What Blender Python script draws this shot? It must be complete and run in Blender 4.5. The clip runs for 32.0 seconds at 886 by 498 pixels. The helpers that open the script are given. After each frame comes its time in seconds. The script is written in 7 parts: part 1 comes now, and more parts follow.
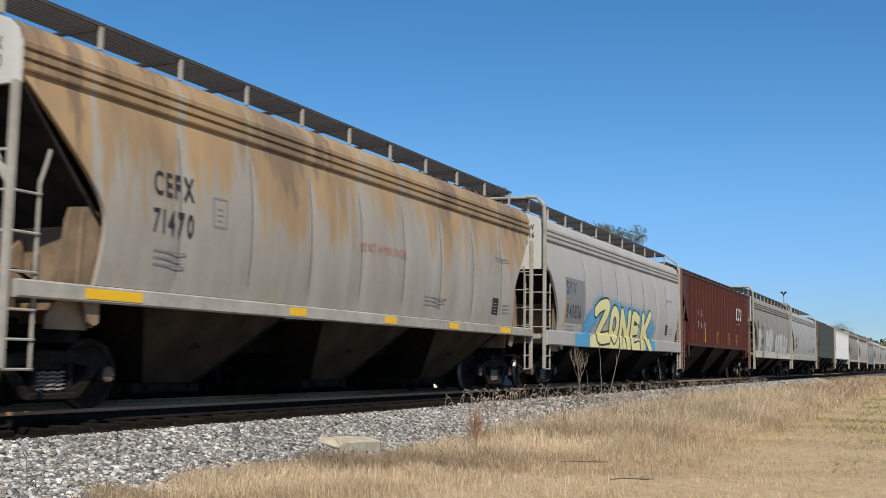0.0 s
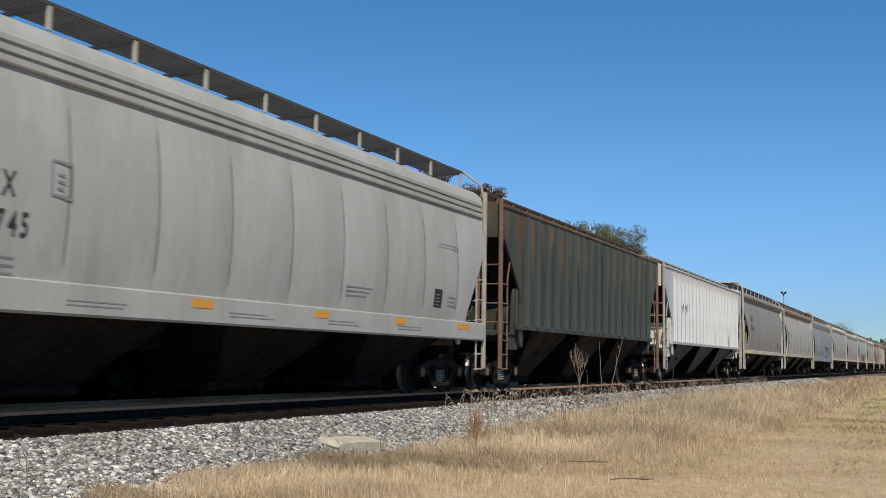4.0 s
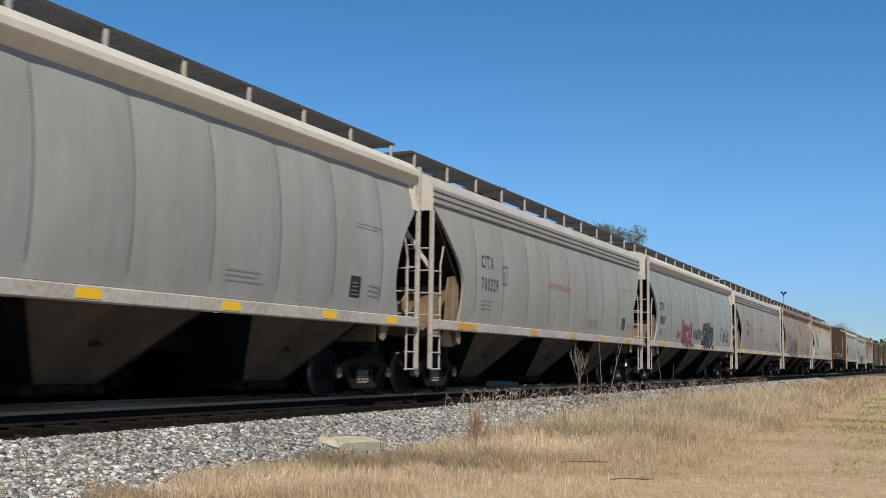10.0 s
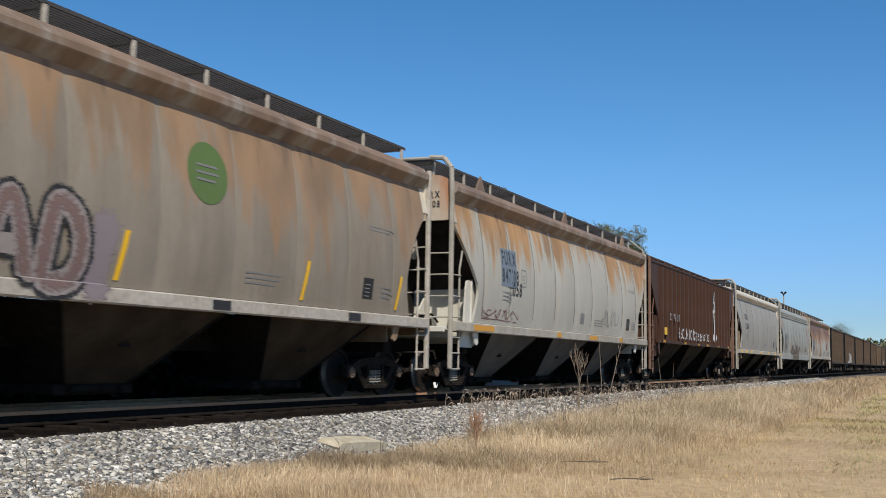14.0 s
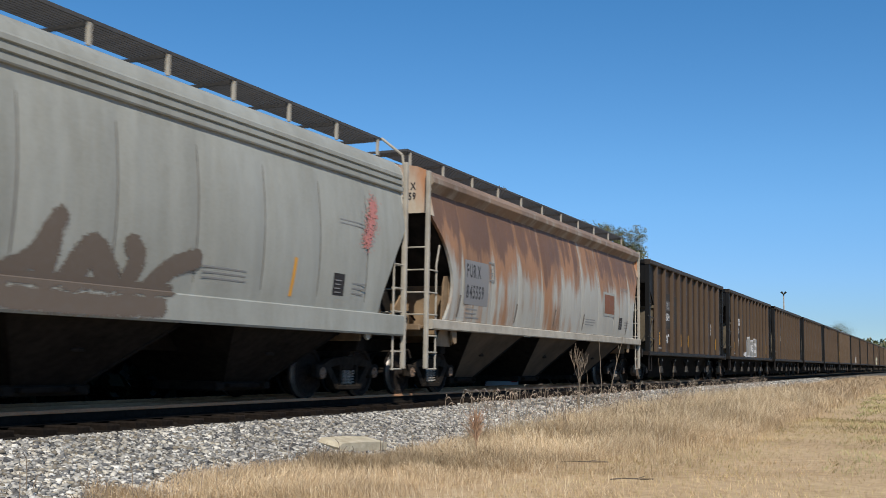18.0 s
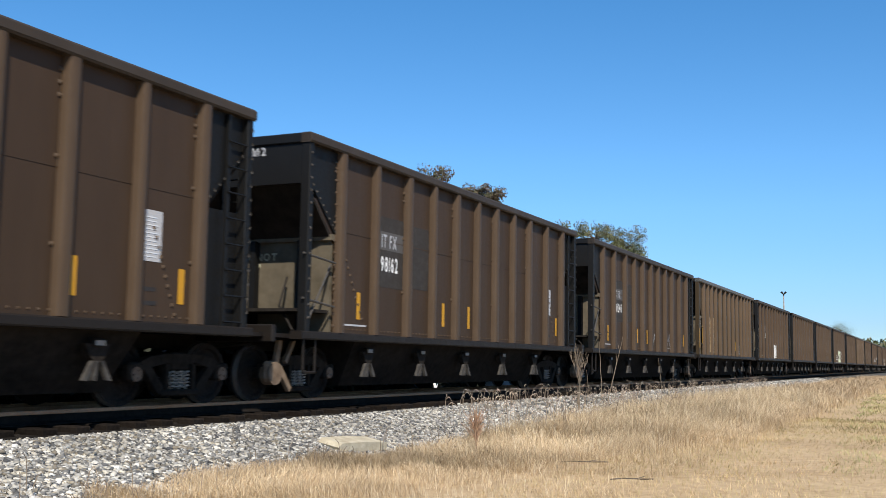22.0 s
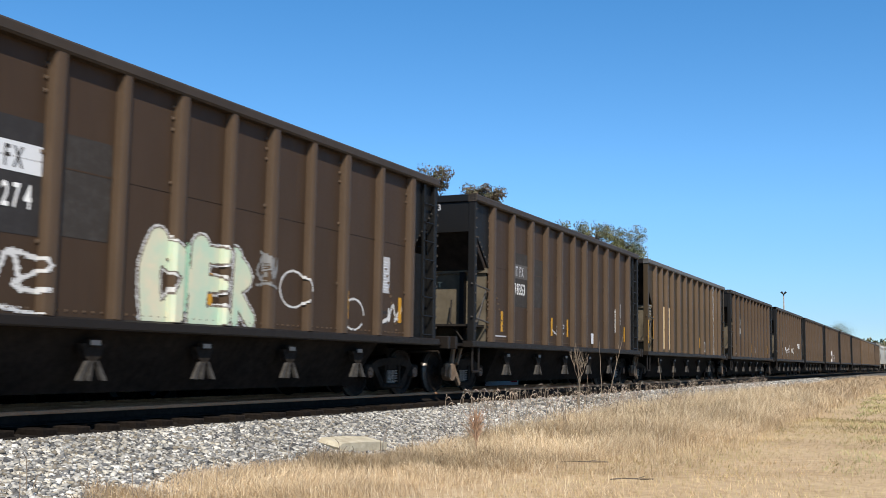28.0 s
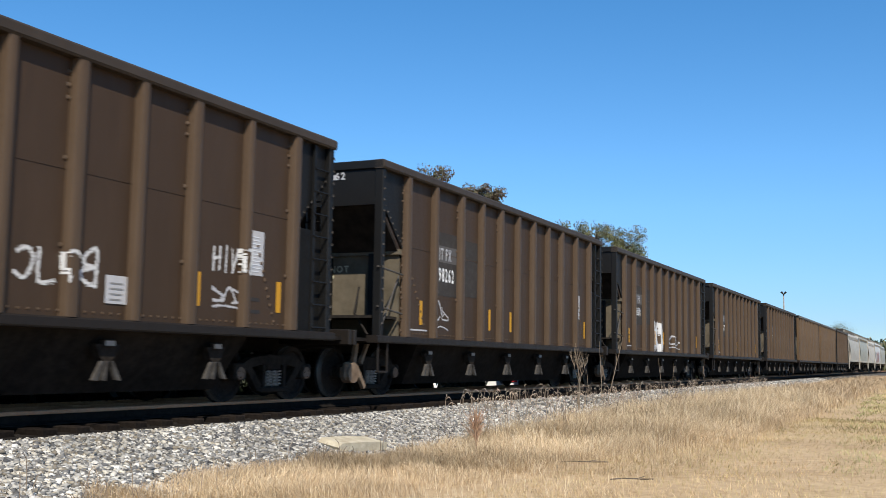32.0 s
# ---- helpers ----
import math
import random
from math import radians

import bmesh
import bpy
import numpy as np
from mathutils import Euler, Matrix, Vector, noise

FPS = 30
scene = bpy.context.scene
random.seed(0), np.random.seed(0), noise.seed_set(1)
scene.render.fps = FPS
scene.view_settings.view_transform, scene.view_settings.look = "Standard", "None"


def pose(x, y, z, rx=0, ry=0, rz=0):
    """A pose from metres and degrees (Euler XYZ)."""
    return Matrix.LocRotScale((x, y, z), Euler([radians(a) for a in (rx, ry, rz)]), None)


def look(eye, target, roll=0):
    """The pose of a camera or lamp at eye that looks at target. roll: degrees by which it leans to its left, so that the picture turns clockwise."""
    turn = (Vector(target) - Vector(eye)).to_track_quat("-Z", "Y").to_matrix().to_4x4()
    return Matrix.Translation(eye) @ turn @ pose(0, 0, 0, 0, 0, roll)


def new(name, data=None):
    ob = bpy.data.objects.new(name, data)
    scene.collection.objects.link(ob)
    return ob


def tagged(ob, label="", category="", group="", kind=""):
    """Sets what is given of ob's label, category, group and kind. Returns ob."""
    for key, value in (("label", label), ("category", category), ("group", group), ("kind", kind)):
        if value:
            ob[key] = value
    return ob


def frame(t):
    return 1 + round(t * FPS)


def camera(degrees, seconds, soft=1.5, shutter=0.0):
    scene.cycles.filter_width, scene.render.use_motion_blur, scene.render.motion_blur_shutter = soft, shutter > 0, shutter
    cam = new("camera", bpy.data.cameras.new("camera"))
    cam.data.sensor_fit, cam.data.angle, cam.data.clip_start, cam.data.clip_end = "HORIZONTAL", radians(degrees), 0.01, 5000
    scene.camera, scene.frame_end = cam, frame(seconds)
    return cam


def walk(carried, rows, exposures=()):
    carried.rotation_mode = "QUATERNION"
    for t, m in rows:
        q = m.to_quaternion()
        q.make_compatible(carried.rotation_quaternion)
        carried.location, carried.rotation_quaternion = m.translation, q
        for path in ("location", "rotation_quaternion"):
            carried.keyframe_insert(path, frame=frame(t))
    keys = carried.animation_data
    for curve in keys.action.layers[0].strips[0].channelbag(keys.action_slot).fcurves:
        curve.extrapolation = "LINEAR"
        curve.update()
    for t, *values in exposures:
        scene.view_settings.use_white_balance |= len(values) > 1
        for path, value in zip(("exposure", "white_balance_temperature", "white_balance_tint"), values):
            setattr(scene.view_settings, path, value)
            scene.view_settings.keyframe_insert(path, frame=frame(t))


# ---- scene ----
cam = camera(46.0, 32.0, soft=0.62, shutter=0.12)
EYE = pose(0, 0, 0.664, 90 + 6.108, 0, 25.438 - 90) @ pose(0, 0, 0, 0, 0, 0.909)
walk(cam, [(0.0, EYE), (32.0, EYE)], [(0.0, -0.05, 6550, 10), (3.5, -0.10, 6550, 10), (6.0, -0.24, 6550, 10), (9.5, -0.13, 6550, 10), (14.6, -0.08, 6550, 10), (18.0, -0.04, 6550, 10), (20.5, 0.28, 6550, 10), (25.0, 0.32, 6550, 10), (32.0, 0.30, 6550, 10)])

SIDE = 8.845          # the near flank of the train lies this far from the camera's line
TRACK = SIDE + 1.6    # centre line of the track
GROUND = -0.72        # meadow below the rail head

# ---- light ----
SUN_EL, SUN_AZ = radians(46), math.atan2(-0.60, -0.80)
world = bpy.data.worlds.new("sky")
scene.world = world
world.use_nodes = True
wn = world.node_tree.nodes
sky = wn.new("ShaderNodeTexSky")
sky.sky_type = "NISHITA"
sky.sun_disc = False
sky.sun_elevation = SUN_EL
sky.sun_rotation = math.pi / 2 - SUN_AZ
sky.altitude, sky.air_density, sky.dust_density, sky.ozone_density = 0, 0.75, 0.0, 5.0
deep = wn.new("ShaderNodeMix")   # clear dry autumn air: a deeper blue
deep.data_type, deep.blend_type = "RGBA", "MULTIPLY"
deep.inputs[0].default_value = 1.0
aim = wn.new("ShaderNodeTexCoord")   # pale haze towards the horizon
split = wn.new("ShaderNodeSeparateXYZ")
haze = wn.new("ShaderNodeValToRGB")
world.node_tree.links.new(aim.outputs["Generated"], split.inputs[0])
world.node_tree.links.new(split.outputs[2], haze.inputs[0])
while len(haze.color_ramp.elements) < 6:
    haze.color_ramp.elements.new(0.5)
for e, (at, col) in zip(haze.color_ramp.elements, ((0.0, (0.52, 0.62, 0.69)), (0.04, (0.55, 0.66, 0.76)), (0.08, (0.62, 0.79, 0.93)), (0.145, (0.68, 0.96, 1.07)), (0.19, (0.66, 1.01, 1.12)), (0.36, (0.50, 1.02, 1.19)))):
    e.position, e.color = at, (*col, 1.0)
world.node_tree.links.new(haze.outputs[0], deep.inputs[7])
world.node_tree.links.new(sky.outputs[0], deep.inputs[6])
world.node_tree.links.new(deep.outputs[2], wn["Background"].inputs[0])
wn["Background"].inputs[1].default_value = 0.122
sun_data = bpy.data.lights.new("sun", "SUN")
sun_data.energy, sun_data.angle, sun_data.color = 5.0, radians(0.53), (1.0, 0.93, 0.82)
sun = new("sun", sun_data)
SUN_DIR = Vector((math.cos(SUN_AZ) * math.cos(SUN_EL), math.sin(SUN_AZ) * math.cos(SUN_EL), math.sin(SUN_EL)))
sun.matrix_world = look(SUN_DIR * 50, (0, 0, 0))


# ---- materials ----
def lin(r, g, b):
    return (r, g, b, 1.0)


def material(name, rough=0.6, metal=0.0):
    m = bpy.data.materials.new(name)
    m.use_nodes = True
    nt = m.node_tree
    b = nt.nodes["Principled BSDF"]
    b.inputs["Roughness"].default_value = rough
    b.inputs["Metallic"].default_value = metal
    return m, nt, b


def noise_tex(nt, vec, scale, detail=4.0, rough=0.55):
    n = nt.nodes.new("ShaderNodeTexNoise")
    n.inputs["Scale"].default_value = scale
    n.inputs["Detail"].default_value = detail
    n.inputs["Roughness"].default_value = rough
    if vec:
        nt.links.new(vec, n.inputs["Vector"])
    return n.outputs["Fac"]


def span(nt, val, a, b, lo=0.0, hi=1.0):
    n = nt.nodes.new("ShaderNodeMapRange")
    nt.links.new(val, n.inputs[0])
    for i, v in zip((1, 2, 3, 4), (a, b, lo, hi)):
        n.inputs[i].default_value = v
    return n.outputs[0]


def calc(nt, op, a, b):
    n = nt.nodes.new("ShaderNodeMath")
    n.operation = op
    for i, v in enumerate((a, b)):
        if isinstance(v, (int, float)):
            n.inputs[i].default_value = v
        else:
            nt.links.new(v, n.inputs[i])
    return n.outputs[0]


def blend(nt, fac, a, b):
    n = nt.nodes.new("ShaderNodeMix")
    n.data_type = "RGBA"
    for sock, v in ((n.inputs[0], fac), (n.inputs[6], a), (n.inputs[7], b)):
        if isinstance(v, (int, float, tuple)):
            sock.default_value = v
        else:
            nt.links.new(v, sock)
    return n.outputs[2]


def coords(nt, scale=(1, 1, 1), shift=(0, 0, 0)):
    t = nt.nodes.new("ShaderNodeTexCoord")
    m = nt.nodes.new("ShaderNodeMapping")
    m.inputs["Scale"].default_value = scale
    m.inputs["Location"].default_value = shift
    nt.links.new(t.outputs["Object"], m.inputs[0])
    return m.outputs[0]


def bump(nt, b, height, strength, distance=0.01):
    n = nt.nodes.new("ShaderNodeBump")
    n.inputs["Strength"].default_value = strength
    n.inputs["Distance"].default_value = distance
    nt.links.new(height, n.inputs["Height"])
    nt.links.new(n.outputs[0], b.inputs["Normal"])


def paint(name, base, seed=0, grime=0.35, rust=0.0, rust_col=(0.30, 0.13, 0.05), band=(2.4, 4.2), rough=0.55, panel=None, wash=0.9):
    """Weathered wagon paint: two scales of fading, vertical dirt runs, rust that runs down from the eaves."""
    m, nt, b = material(name, rough)
    b.inputs["Specular IOR Level"].default_value = 0.22
    big = noise_tex(nt, coords(nt, (0.35, 0.35, 0.5), (seed * 7.3, 0, seed)), 1.0, 3)
    runs = noise_tex(nt, coords(nt, (1.1, 1.1, 0.22), (seed * 3.1, 0, 0)), 1.0, 8, 0.68)
    fine = noise_tex(nt, coords(nt, (1, 1, 1), (0, seed, 0)), 22.0, 4, 0.7)
    c = lin(*base)
    dk = lin(*[v * (1 - grime * 0.75) * k for v, k in zip(base, (0.97, 0.93, 0.86))])
    col = blend(nt, span(nt, runs, 0.40, 0.63, 0, min(1.0, grime * 2.2)), c, dk)
    col = blend(nt, span(nt, big, 0.35, 0.7, 0, 0.5), col, lin(*[v * 0.86 for v in base]))
    spots = noise_tex(nt, coords(nt, (1.0, 1.0, 0.6), (seed, seed, 0)), 2.6, 8, 0.75)
    col = blend(nt, span(nt, spots, 0.48, 0.74, 0, min(0.6, grime * 1.2)), col, dk)
    col = blend(nt, span(nt, fine, 0.35, 0.75, 0, 0.38), col, lin(*[min(1, v * 1.12) for v in base]))
    if rust:
        sep = nt.nodes.new("ShaderNodeSeparateXYZ")
        nt.links.new(coords(nt), sep.inputs[0])
        up = span(nt, sep.outputs[2], band[0], band[1])
        if panel:   # each sheet between two seams has rusted to a depth of its own, and its welded edges stay cleaner
            u = calc(nt, "DIVIDE", calc(nt, "SUBTRACT", sep.outputs[0], panel[0]), panel[1])
            wn1 = nt.nodes.new("ShaderNodeTexWhiteNoise")
            wn1.noise_dimensions = "1D"
            nt.links.new(calc(nt, "ADD", calc(nt, "FLOOR", u, 0.0), seed * 3.7), wn1.inputs["W"])
            edge = calc(nt, "ABSOLUTE", calc(nt, "SUBTRACT", calc(nt, "FRACT", u, 0.0), 0.5), 0.0)
            edge = span(nt, calc(nt, "ADD", edge, calc(nt, "MULTIPLY", noise_tex(nt, coords(nt, (1, 1, 1.3), (seed, 3, 0)), 1.5, 3), 0.12)), 0.44, 0.54, 0.0, 0.75)
            up = calc(nt, "SUBTRACT", calc(nt, "ADD", up, calc(nt, "MULTIPLY", calc(nt, "SUBTRACT", wn1.outputs[0], 0.5), 0.55)), calc(nt, "MULTIPLY", edge, 0.55))
        streak = noise_tex(nt, coords(nt, (3.6, 0.6, 0.5) if panel else (2.0, 0.6, 0.22), (seed * 5.7, 0, 3)), 1.0, 6, 0.62)
        patch = noise_tex(nt, coords(nt, (0.55, 0.5, 0.35), (seed * 1.9, 4, 0)), 1.0, 2)
        mask = calc(nt, "ADD", calc(nt, "MULTIPLY", up, 0.50), calc(nt, "ADD", streak, calc(nt, "MULTIPLY", patch, 0.6)))
        mask = calc(nt, "ADD", mask, calc(nt, "MULTIPLY", noise_tex(nt, coords(nt, (3, 3, 1.2), (seed, 1, 0)), 2.0, 6, 0.7), 0.16))
        core = span(nt, mask, 1.72 - 0.52 * rust, 1.82 - 0.52 * rust)
        mask = span(nt, mask, 1.30 - 0.42 * rust, 1.46 - 0.38 * rust)
        tone = blend(nt, span(nt, noise_tex(nt, coords(nt, (1.2, 1, 0.5), (seed, 0, 9)), 1.0, 5), 0.4, 0.65), lin(*rust_col),
                     lin(*[v * 0.6 for v in rust_col]))
        tone = blend(nt, calc(nt, "MULTIPLY", core, 0.85), tone, lin(rust_col[0] * 0.34, rust_col[1] * 0.30, rust_col[2] * 0.34))
        col = blend(nt, calc(nt, "MULTIPLY", mask, wash), col, tone)
    nt.links.new(col, b.inputs["Base Color"])
    nt.links.new(span(nt, fine, 0.3, 0.8, rough - 0.08, rough + 0.15), b.inputs["Roughness"])
    dents = noise_tex(nt, coords(nt, (1.1, 1, 0.9), (seed, 2, 0)), 1.0, 2)
    ripple = noise_tex(nt, coords(nt, (2.2, 1, 0.30), (seed, 5, 0)), 1.0, 2)
    bump(nt, b, calc(nt, "ADD", calc(nt, "ADD", dents, ripple), calc(nt, "MULTIPLY", fine, 0.05)), 0.5, 0.045)
    return m


def mottled(name, a, b_col, scale, rough=0.8, metal=0.0, strength=0.3, dist=0.01, per_piece=0.0):
    m, nt, b = material(name, rough, metal)
    b.inputs["Specular IOR Level"].default_value = 0.5 if rough < 0.7 else (0.15 if max(b_col) > 0.07 else 0.04)
    n1 = noise_tex(nt, coords(nt), scale, 6, 0.65)
    n2 = noise_tex(nt, coords(nt), scale * 0.13, 3)
    f = calc(nt, "ADD", calc(nt, "MULTIPLY", n1, 0.65), calc(nt, "MULTIPLY", n2, 0.35))
    col = blend(nt, span(nt, f, 0.35, 0.65), lin(*a), lin(*b_col))
    if per_piece:
        o = nt.nodes.new("ShaderNodeObjectInfo")
        g = nt.nodes.new("ShaderNodeNewGeometry")
        r = calc(nt, "FRACT", calc(nt, "ADD", o.outputs["Random"], g.outputs["Random Per Island"]), 0.0)
        hs = nt.nodes.new("ShaderNodeHueSaturation")
        nt.links.new(col, hs.inputs["Color"])
        nt.links.new(span(nt, r, 0, 1, 1 - per_piece, 1 + per_piece), hs.inputs["Value"])
        col = hs.outputs[0]
    nt.links.new(col, b.inputs["Base Color"])
    bump(nt, b, n1, strength, dist)
    return m


def flat_paint(name, col, rough=0.55, wear=0.25):
    """Stencilled or sprayed paint, a little worn."""
    m, nt, b = material(name, rough)
    b.inputs["Specular IOR Level"].default_value = 0.2
    n = noise_tex(nt, coords(nt), 9.0, 5, 0.7)
    nt.links.new(blend(nt, span(nt, n, 0.45, 0.8, 0, wear), lin(*col), lin(*[v * 0.55 + 0.08 for v in col])), b.inputs["Base Color"])
    return m


def leafy(name, cols, rough=0.6, tint=None):
    m, nt, b = material(name, rough)
    g = nt.nodes.new("ShaderNodeNewGeometry")
    ramp = nt.nodes.new("ShaderNodeValToRGB")
    while len(ramp.color_ramp.elements) < len(cols):
        ramp.color_ramp.elements.new(0.5)
    for i, (e, c) in enumerate(zip(ramp.color_ramp.elements, cols)):
        e.position, e.color = i / (len(cols) - 1), lin(*c)
    nt.links.new(g.outputs["Random Per Island"], ramp.inputs[0])
    patch = noise_tex(nt, coords(nt), 0.45, 3)
    hs = nt.nodes.new("ShaderNodeHueSaturation")
    tone = ramp.outputs[0]
    if tint:
        tone = blend(nt, span(nt, noise_tex(nt, coords(nt, (0.5, 1, 1)), 0.28, 4), 0.45, 0.62, 0, 0.75), tone, lin(*tint))
    nt.links.new(tone, hs.inputs["Color"])
    nt.links.new(span(nt, patch, 0.3, 0.7, 0.68, 1.22), hs.inputs["Value"])
    nt.links.new(hs.outputs[0], b.inputs["Base Color"])
    b.inputs["Specular IOR Level"].default_value = 0.25
    return m


M_STEEL_DARK = mottled("grimy_black_steel", (0.012, 0.011, 0.010), (0.035, 0.03, 0.026), 14, 0.75)
# soot, plus the shade below the wagons, both in one near-black colour
M_UNDER = mottled("sooty_shade_dark_underframe", (0.009, 0.008, 0.007), (0.026, 0.0215, 0.018), 8, 0.9)
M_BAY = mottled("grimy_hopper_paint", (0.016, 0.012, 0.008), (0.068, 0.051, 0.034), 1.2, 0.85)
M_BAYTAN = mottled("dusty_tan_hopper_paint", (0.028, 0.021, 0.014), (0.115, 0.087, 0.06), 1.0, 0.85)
M_BAYPALE = mottled("streaked_pale_hopper_paint", (0.04, 0.035, 0.03), (0.17, 0.157, 0.135), 0.8, 0.8)
# weld beads dark with grime, and with the seam's shadow line painted in
M_SEAM = mottled("grimy_shadow_weld_bead", (0.055, 0.05, 0.044), (0.15, 0.14, 0.125), 4, 0.85)
# gravel under the train: oil and the train's shade share this colour
M_OILY_SHADED = mottled("oily_shade_dark_gravel", (0.010, 0.009, 0.008), (0.028, 0.024, 0.021), 18, 0.95, 0, 0.8, 0.03)
M_TRUCK = mottled("cast_steel", (0.008, 0.007, 0.006), (0.032, 0.026, 0.021), 12, 0.75)
M_SPRING = mottled("dusty_springs", (0.20, 0.18, 0.155), (0.36, 0.33, 0.29), 12, 0.75)
M_BEARING = mottled("rusty_casting", (0.13, 0.085, 0.06), (0.22, 0.16, 0.115), 18, 0.75)
M_TANCAST = mottled("tan_dusty_casting", (0.11, 0.075, 0.05), (0.24, 0.175, 0.12), 7, 0.8)
M_WHEEL = mottled("wheel_steel", (0.012, 0.010, 0.009), (0.035, 0.029, 0.025), 20, 0.7, 0.0)
M_TREAD = mottled("polished_tread", (0.16, 0.15, 0.14), (0.30, 0.28, 0.26), 20, 0.4, 0.6)
M_LEVER = mottled("dusty_lever_steel", (0.03, 0.027, 0.024), (0.085, 0.078, 0.07), 10, 0.75)
M_GRATE = mottled("galvanised_grating", (0.05, 0.048, 0.046), (0.09, 0.086, 0.082), 20, 0.65, 0.3)
M_GRATE_BROWN = mottled("rusted_grating", (0.06, 0.034, 0.024), (0.10, 0.062, 0.046), 20, 0.75)
M_POST = mottled("weathered_white_steel", (0.27, 0.245, 0.20), (0.43, 0.40, 0.34), 3.0, 0.75)
M_POST_TAN = mottled("dirty_cream_steel", (0.296, 0.261, 0.207), (0.505, 0.461, 0.396), 12, 0.6)
M_POST_BROWN = mottled("rusted_steel_bar", (0.13, 0.075, 0.05), (0.23, 0.14, 0.10), 12, 0.7)
M_POST_BLACK = mottled("black_steel_bar", (0.03, 0.028, 0.026), (0.075, 0.065, 0.055), 12, 0.65)
M_CREAM = mottled("cream_paint", (0.539, 0.479, 0.37), (0.626, 0.583, 0.493), 4, 0.55, 0, 0.15)
M_TANEND = mottled("dusty_tan_paint", (0.13, 0.09, 0.056), (0.30, 0.215, 0.135), 2.2, 0.75, 0, 0.2)
# slope sheets: the shade of the end cavity is put into this near-black colour
M_DARKEND = mottled("shade_black_slope_sheet", (0.012, 0.011, 0.010), (0.036, 0.031, 0.027), 3, 0.85)
M_BLACK = flat_paint("black_stencil_paint", (0.03, 0.03, 0.032))
M_WHITE = flat_paint("white_stencil_paint", (0.78, 0.78, 0.76))
M_FADED = flat_paint("faded_grey_stencil", (0.20, 0.20, 0.195), 0.6, 0.6)
M_PALE = flat_paint("faded_white_stencil", (0.42, 0.42, 0.43), 0.6, 0.5)
M_DIM = flat_paint("rubbed_pinkish_stencil", (0.20, 0.14, 0.125), 0.6, 0.5)
M_YELLOW = flat_paint("yellow_reflector", (0.80, 0.46, 0.02), 0.4, 0.15)
M_AMBER = flat_paint("dusty_amber_reflector", (0.50, 0.25, 0.02), 0.5, 0.3)
M_ORANGE = flat_paint("dirty_orange_reflector", (0.58, 0.28, 0.04), 0.5, 0.35)
M_RED = flat_paint("faded_red_stencil", (0.40, 0.12, 0.10), 0.6, 0.5)
M_GREEN = flat_paint("green_disc_paint", (0.10, 0.16, 0.05), 0.6, 0.4)
M_PATCH_GREY = flat_paint("grey_paint_patch", (0.20, 0.20, 0.20), 0.6, 0.3)
M_SLATE = flat_paint("slate_paint_patch", (0.085, 0.08, 0.076), 0.65, 0.3)
M_PATCH_BLUE = flat_paint("blue_grey_paint_patch", (0.17, 0.21, 0.25), 0.6, 0.3)
M_PATCH_WHITE = flat_paint("white_paint_patch", (0.62, 0.64, 0.66), 0.6, 0.25)
M_PATCH_DUSTY = flat_paint("dusty_black_paint_patch", (0.036, 0.031, 0.027), 0.7, 0.35)
M_PATCH_PALE = flat_paint("pale_grey_paint_patch", (0.34, 0.35, 0.35), 0.6, 0.3)
M_PATCH_BLACK = flat_paint("black_paint_patch", (0.028, 0.026, 0.026), 0.65, 0.2)
M_SPRAY_BLUE = flat_paint("sky_blue_spray", (0.08, 0.33, 0.55), 0.5, 0.4)
M_SPRAY_LEMON = flat_paint("pale_yellow_spray", (0.72, 0.66, 0.30), 0.5, 0.2)
M_SPRAY_PINK = flat_paint("pinkish_spray", (0.50, 0.36, 0.32), 0.6, 0.4)
M_SPRAY_PALE = flat_paint("pale_grey_spray", (0.47, 0.46, 0.43), 0.6, 0.3)
M_SPRAY_MAROON = flat_paint("maroon_spray", (0.17, 0.06, 0.06), 0.6, 0.4)
M_SPRAY_BROWN = flat_paint("brown_spray", (0.125, 0.10, 0.08), 0.7, 0.4)
M_SPRAY_RED = flat_paint("faded_red_spray", (0.42, 0.17, 0.15), 0.6, 0.4)
M_SPRAY_RUST = flat_paint("dull_red_spray", (0.19, 0.125, 0.11), 0.6, 0.4)
M_SPRAY_MIX = mottled("cream_mint_and_pale_blue_spray", (0.36, 0.55, 0.42), (0.62, 0.56, 0.40), 2.4, 0.6, 0, 0.05)
M_SPRAY_GREY = flat_paint("faded_lilac_spray", (0.24, 0.20, 0.21), 0.6, 0.5)
M_SPRAY_CHALK = flat_paint("pinkish_grey_spray", (0.29, 0.25, 0.235), 0.6, 0.4)
M_SPRAY_DULL = flat_paint("dull_silver_spray", (0.20, 0.20, 0.195), 0.5, 0.4)
M_SPRAY_CREAM = flat_paint("cream_spray", (0.44, 0.43, 0.31), 0.5, 0.3)
M_SPRAY_MINT = flat_paint("mint_spray", (0.34, 0.55, 0.38), 0.5, 0.3)
M_SPRAY_SILVER = flat_paint("silver_spray", (0.55, 0.55, 0.54), 0.5, 0.35)
# two rail colours: far rail brightened as if lit, near rail blackened as shaded
M_RAIL = mottled("lit_rusty_rail_web", (0.50, 0.27, 0.15), (0.64, 0.37, 0.22), 6, 0.8)
M_RAIL_BLACK = mottled("greasy_shade_black_rail", (0.008, 0.007, 0.006), (0.022, 0.018, 0.015), 12, 0.8)
M_RAILTOP = mottled("worn_rail_head", (0.36, 0.18, 0.095), (0.48, 0.27, 0.155), 20, 0.85, 0.0)
M_TIE = mottled("creosoted_wood", (0.008, 0.0065, 0.0055), (0.026, 0.020, 0.016), 12, 0.9, per_piece=0.25)
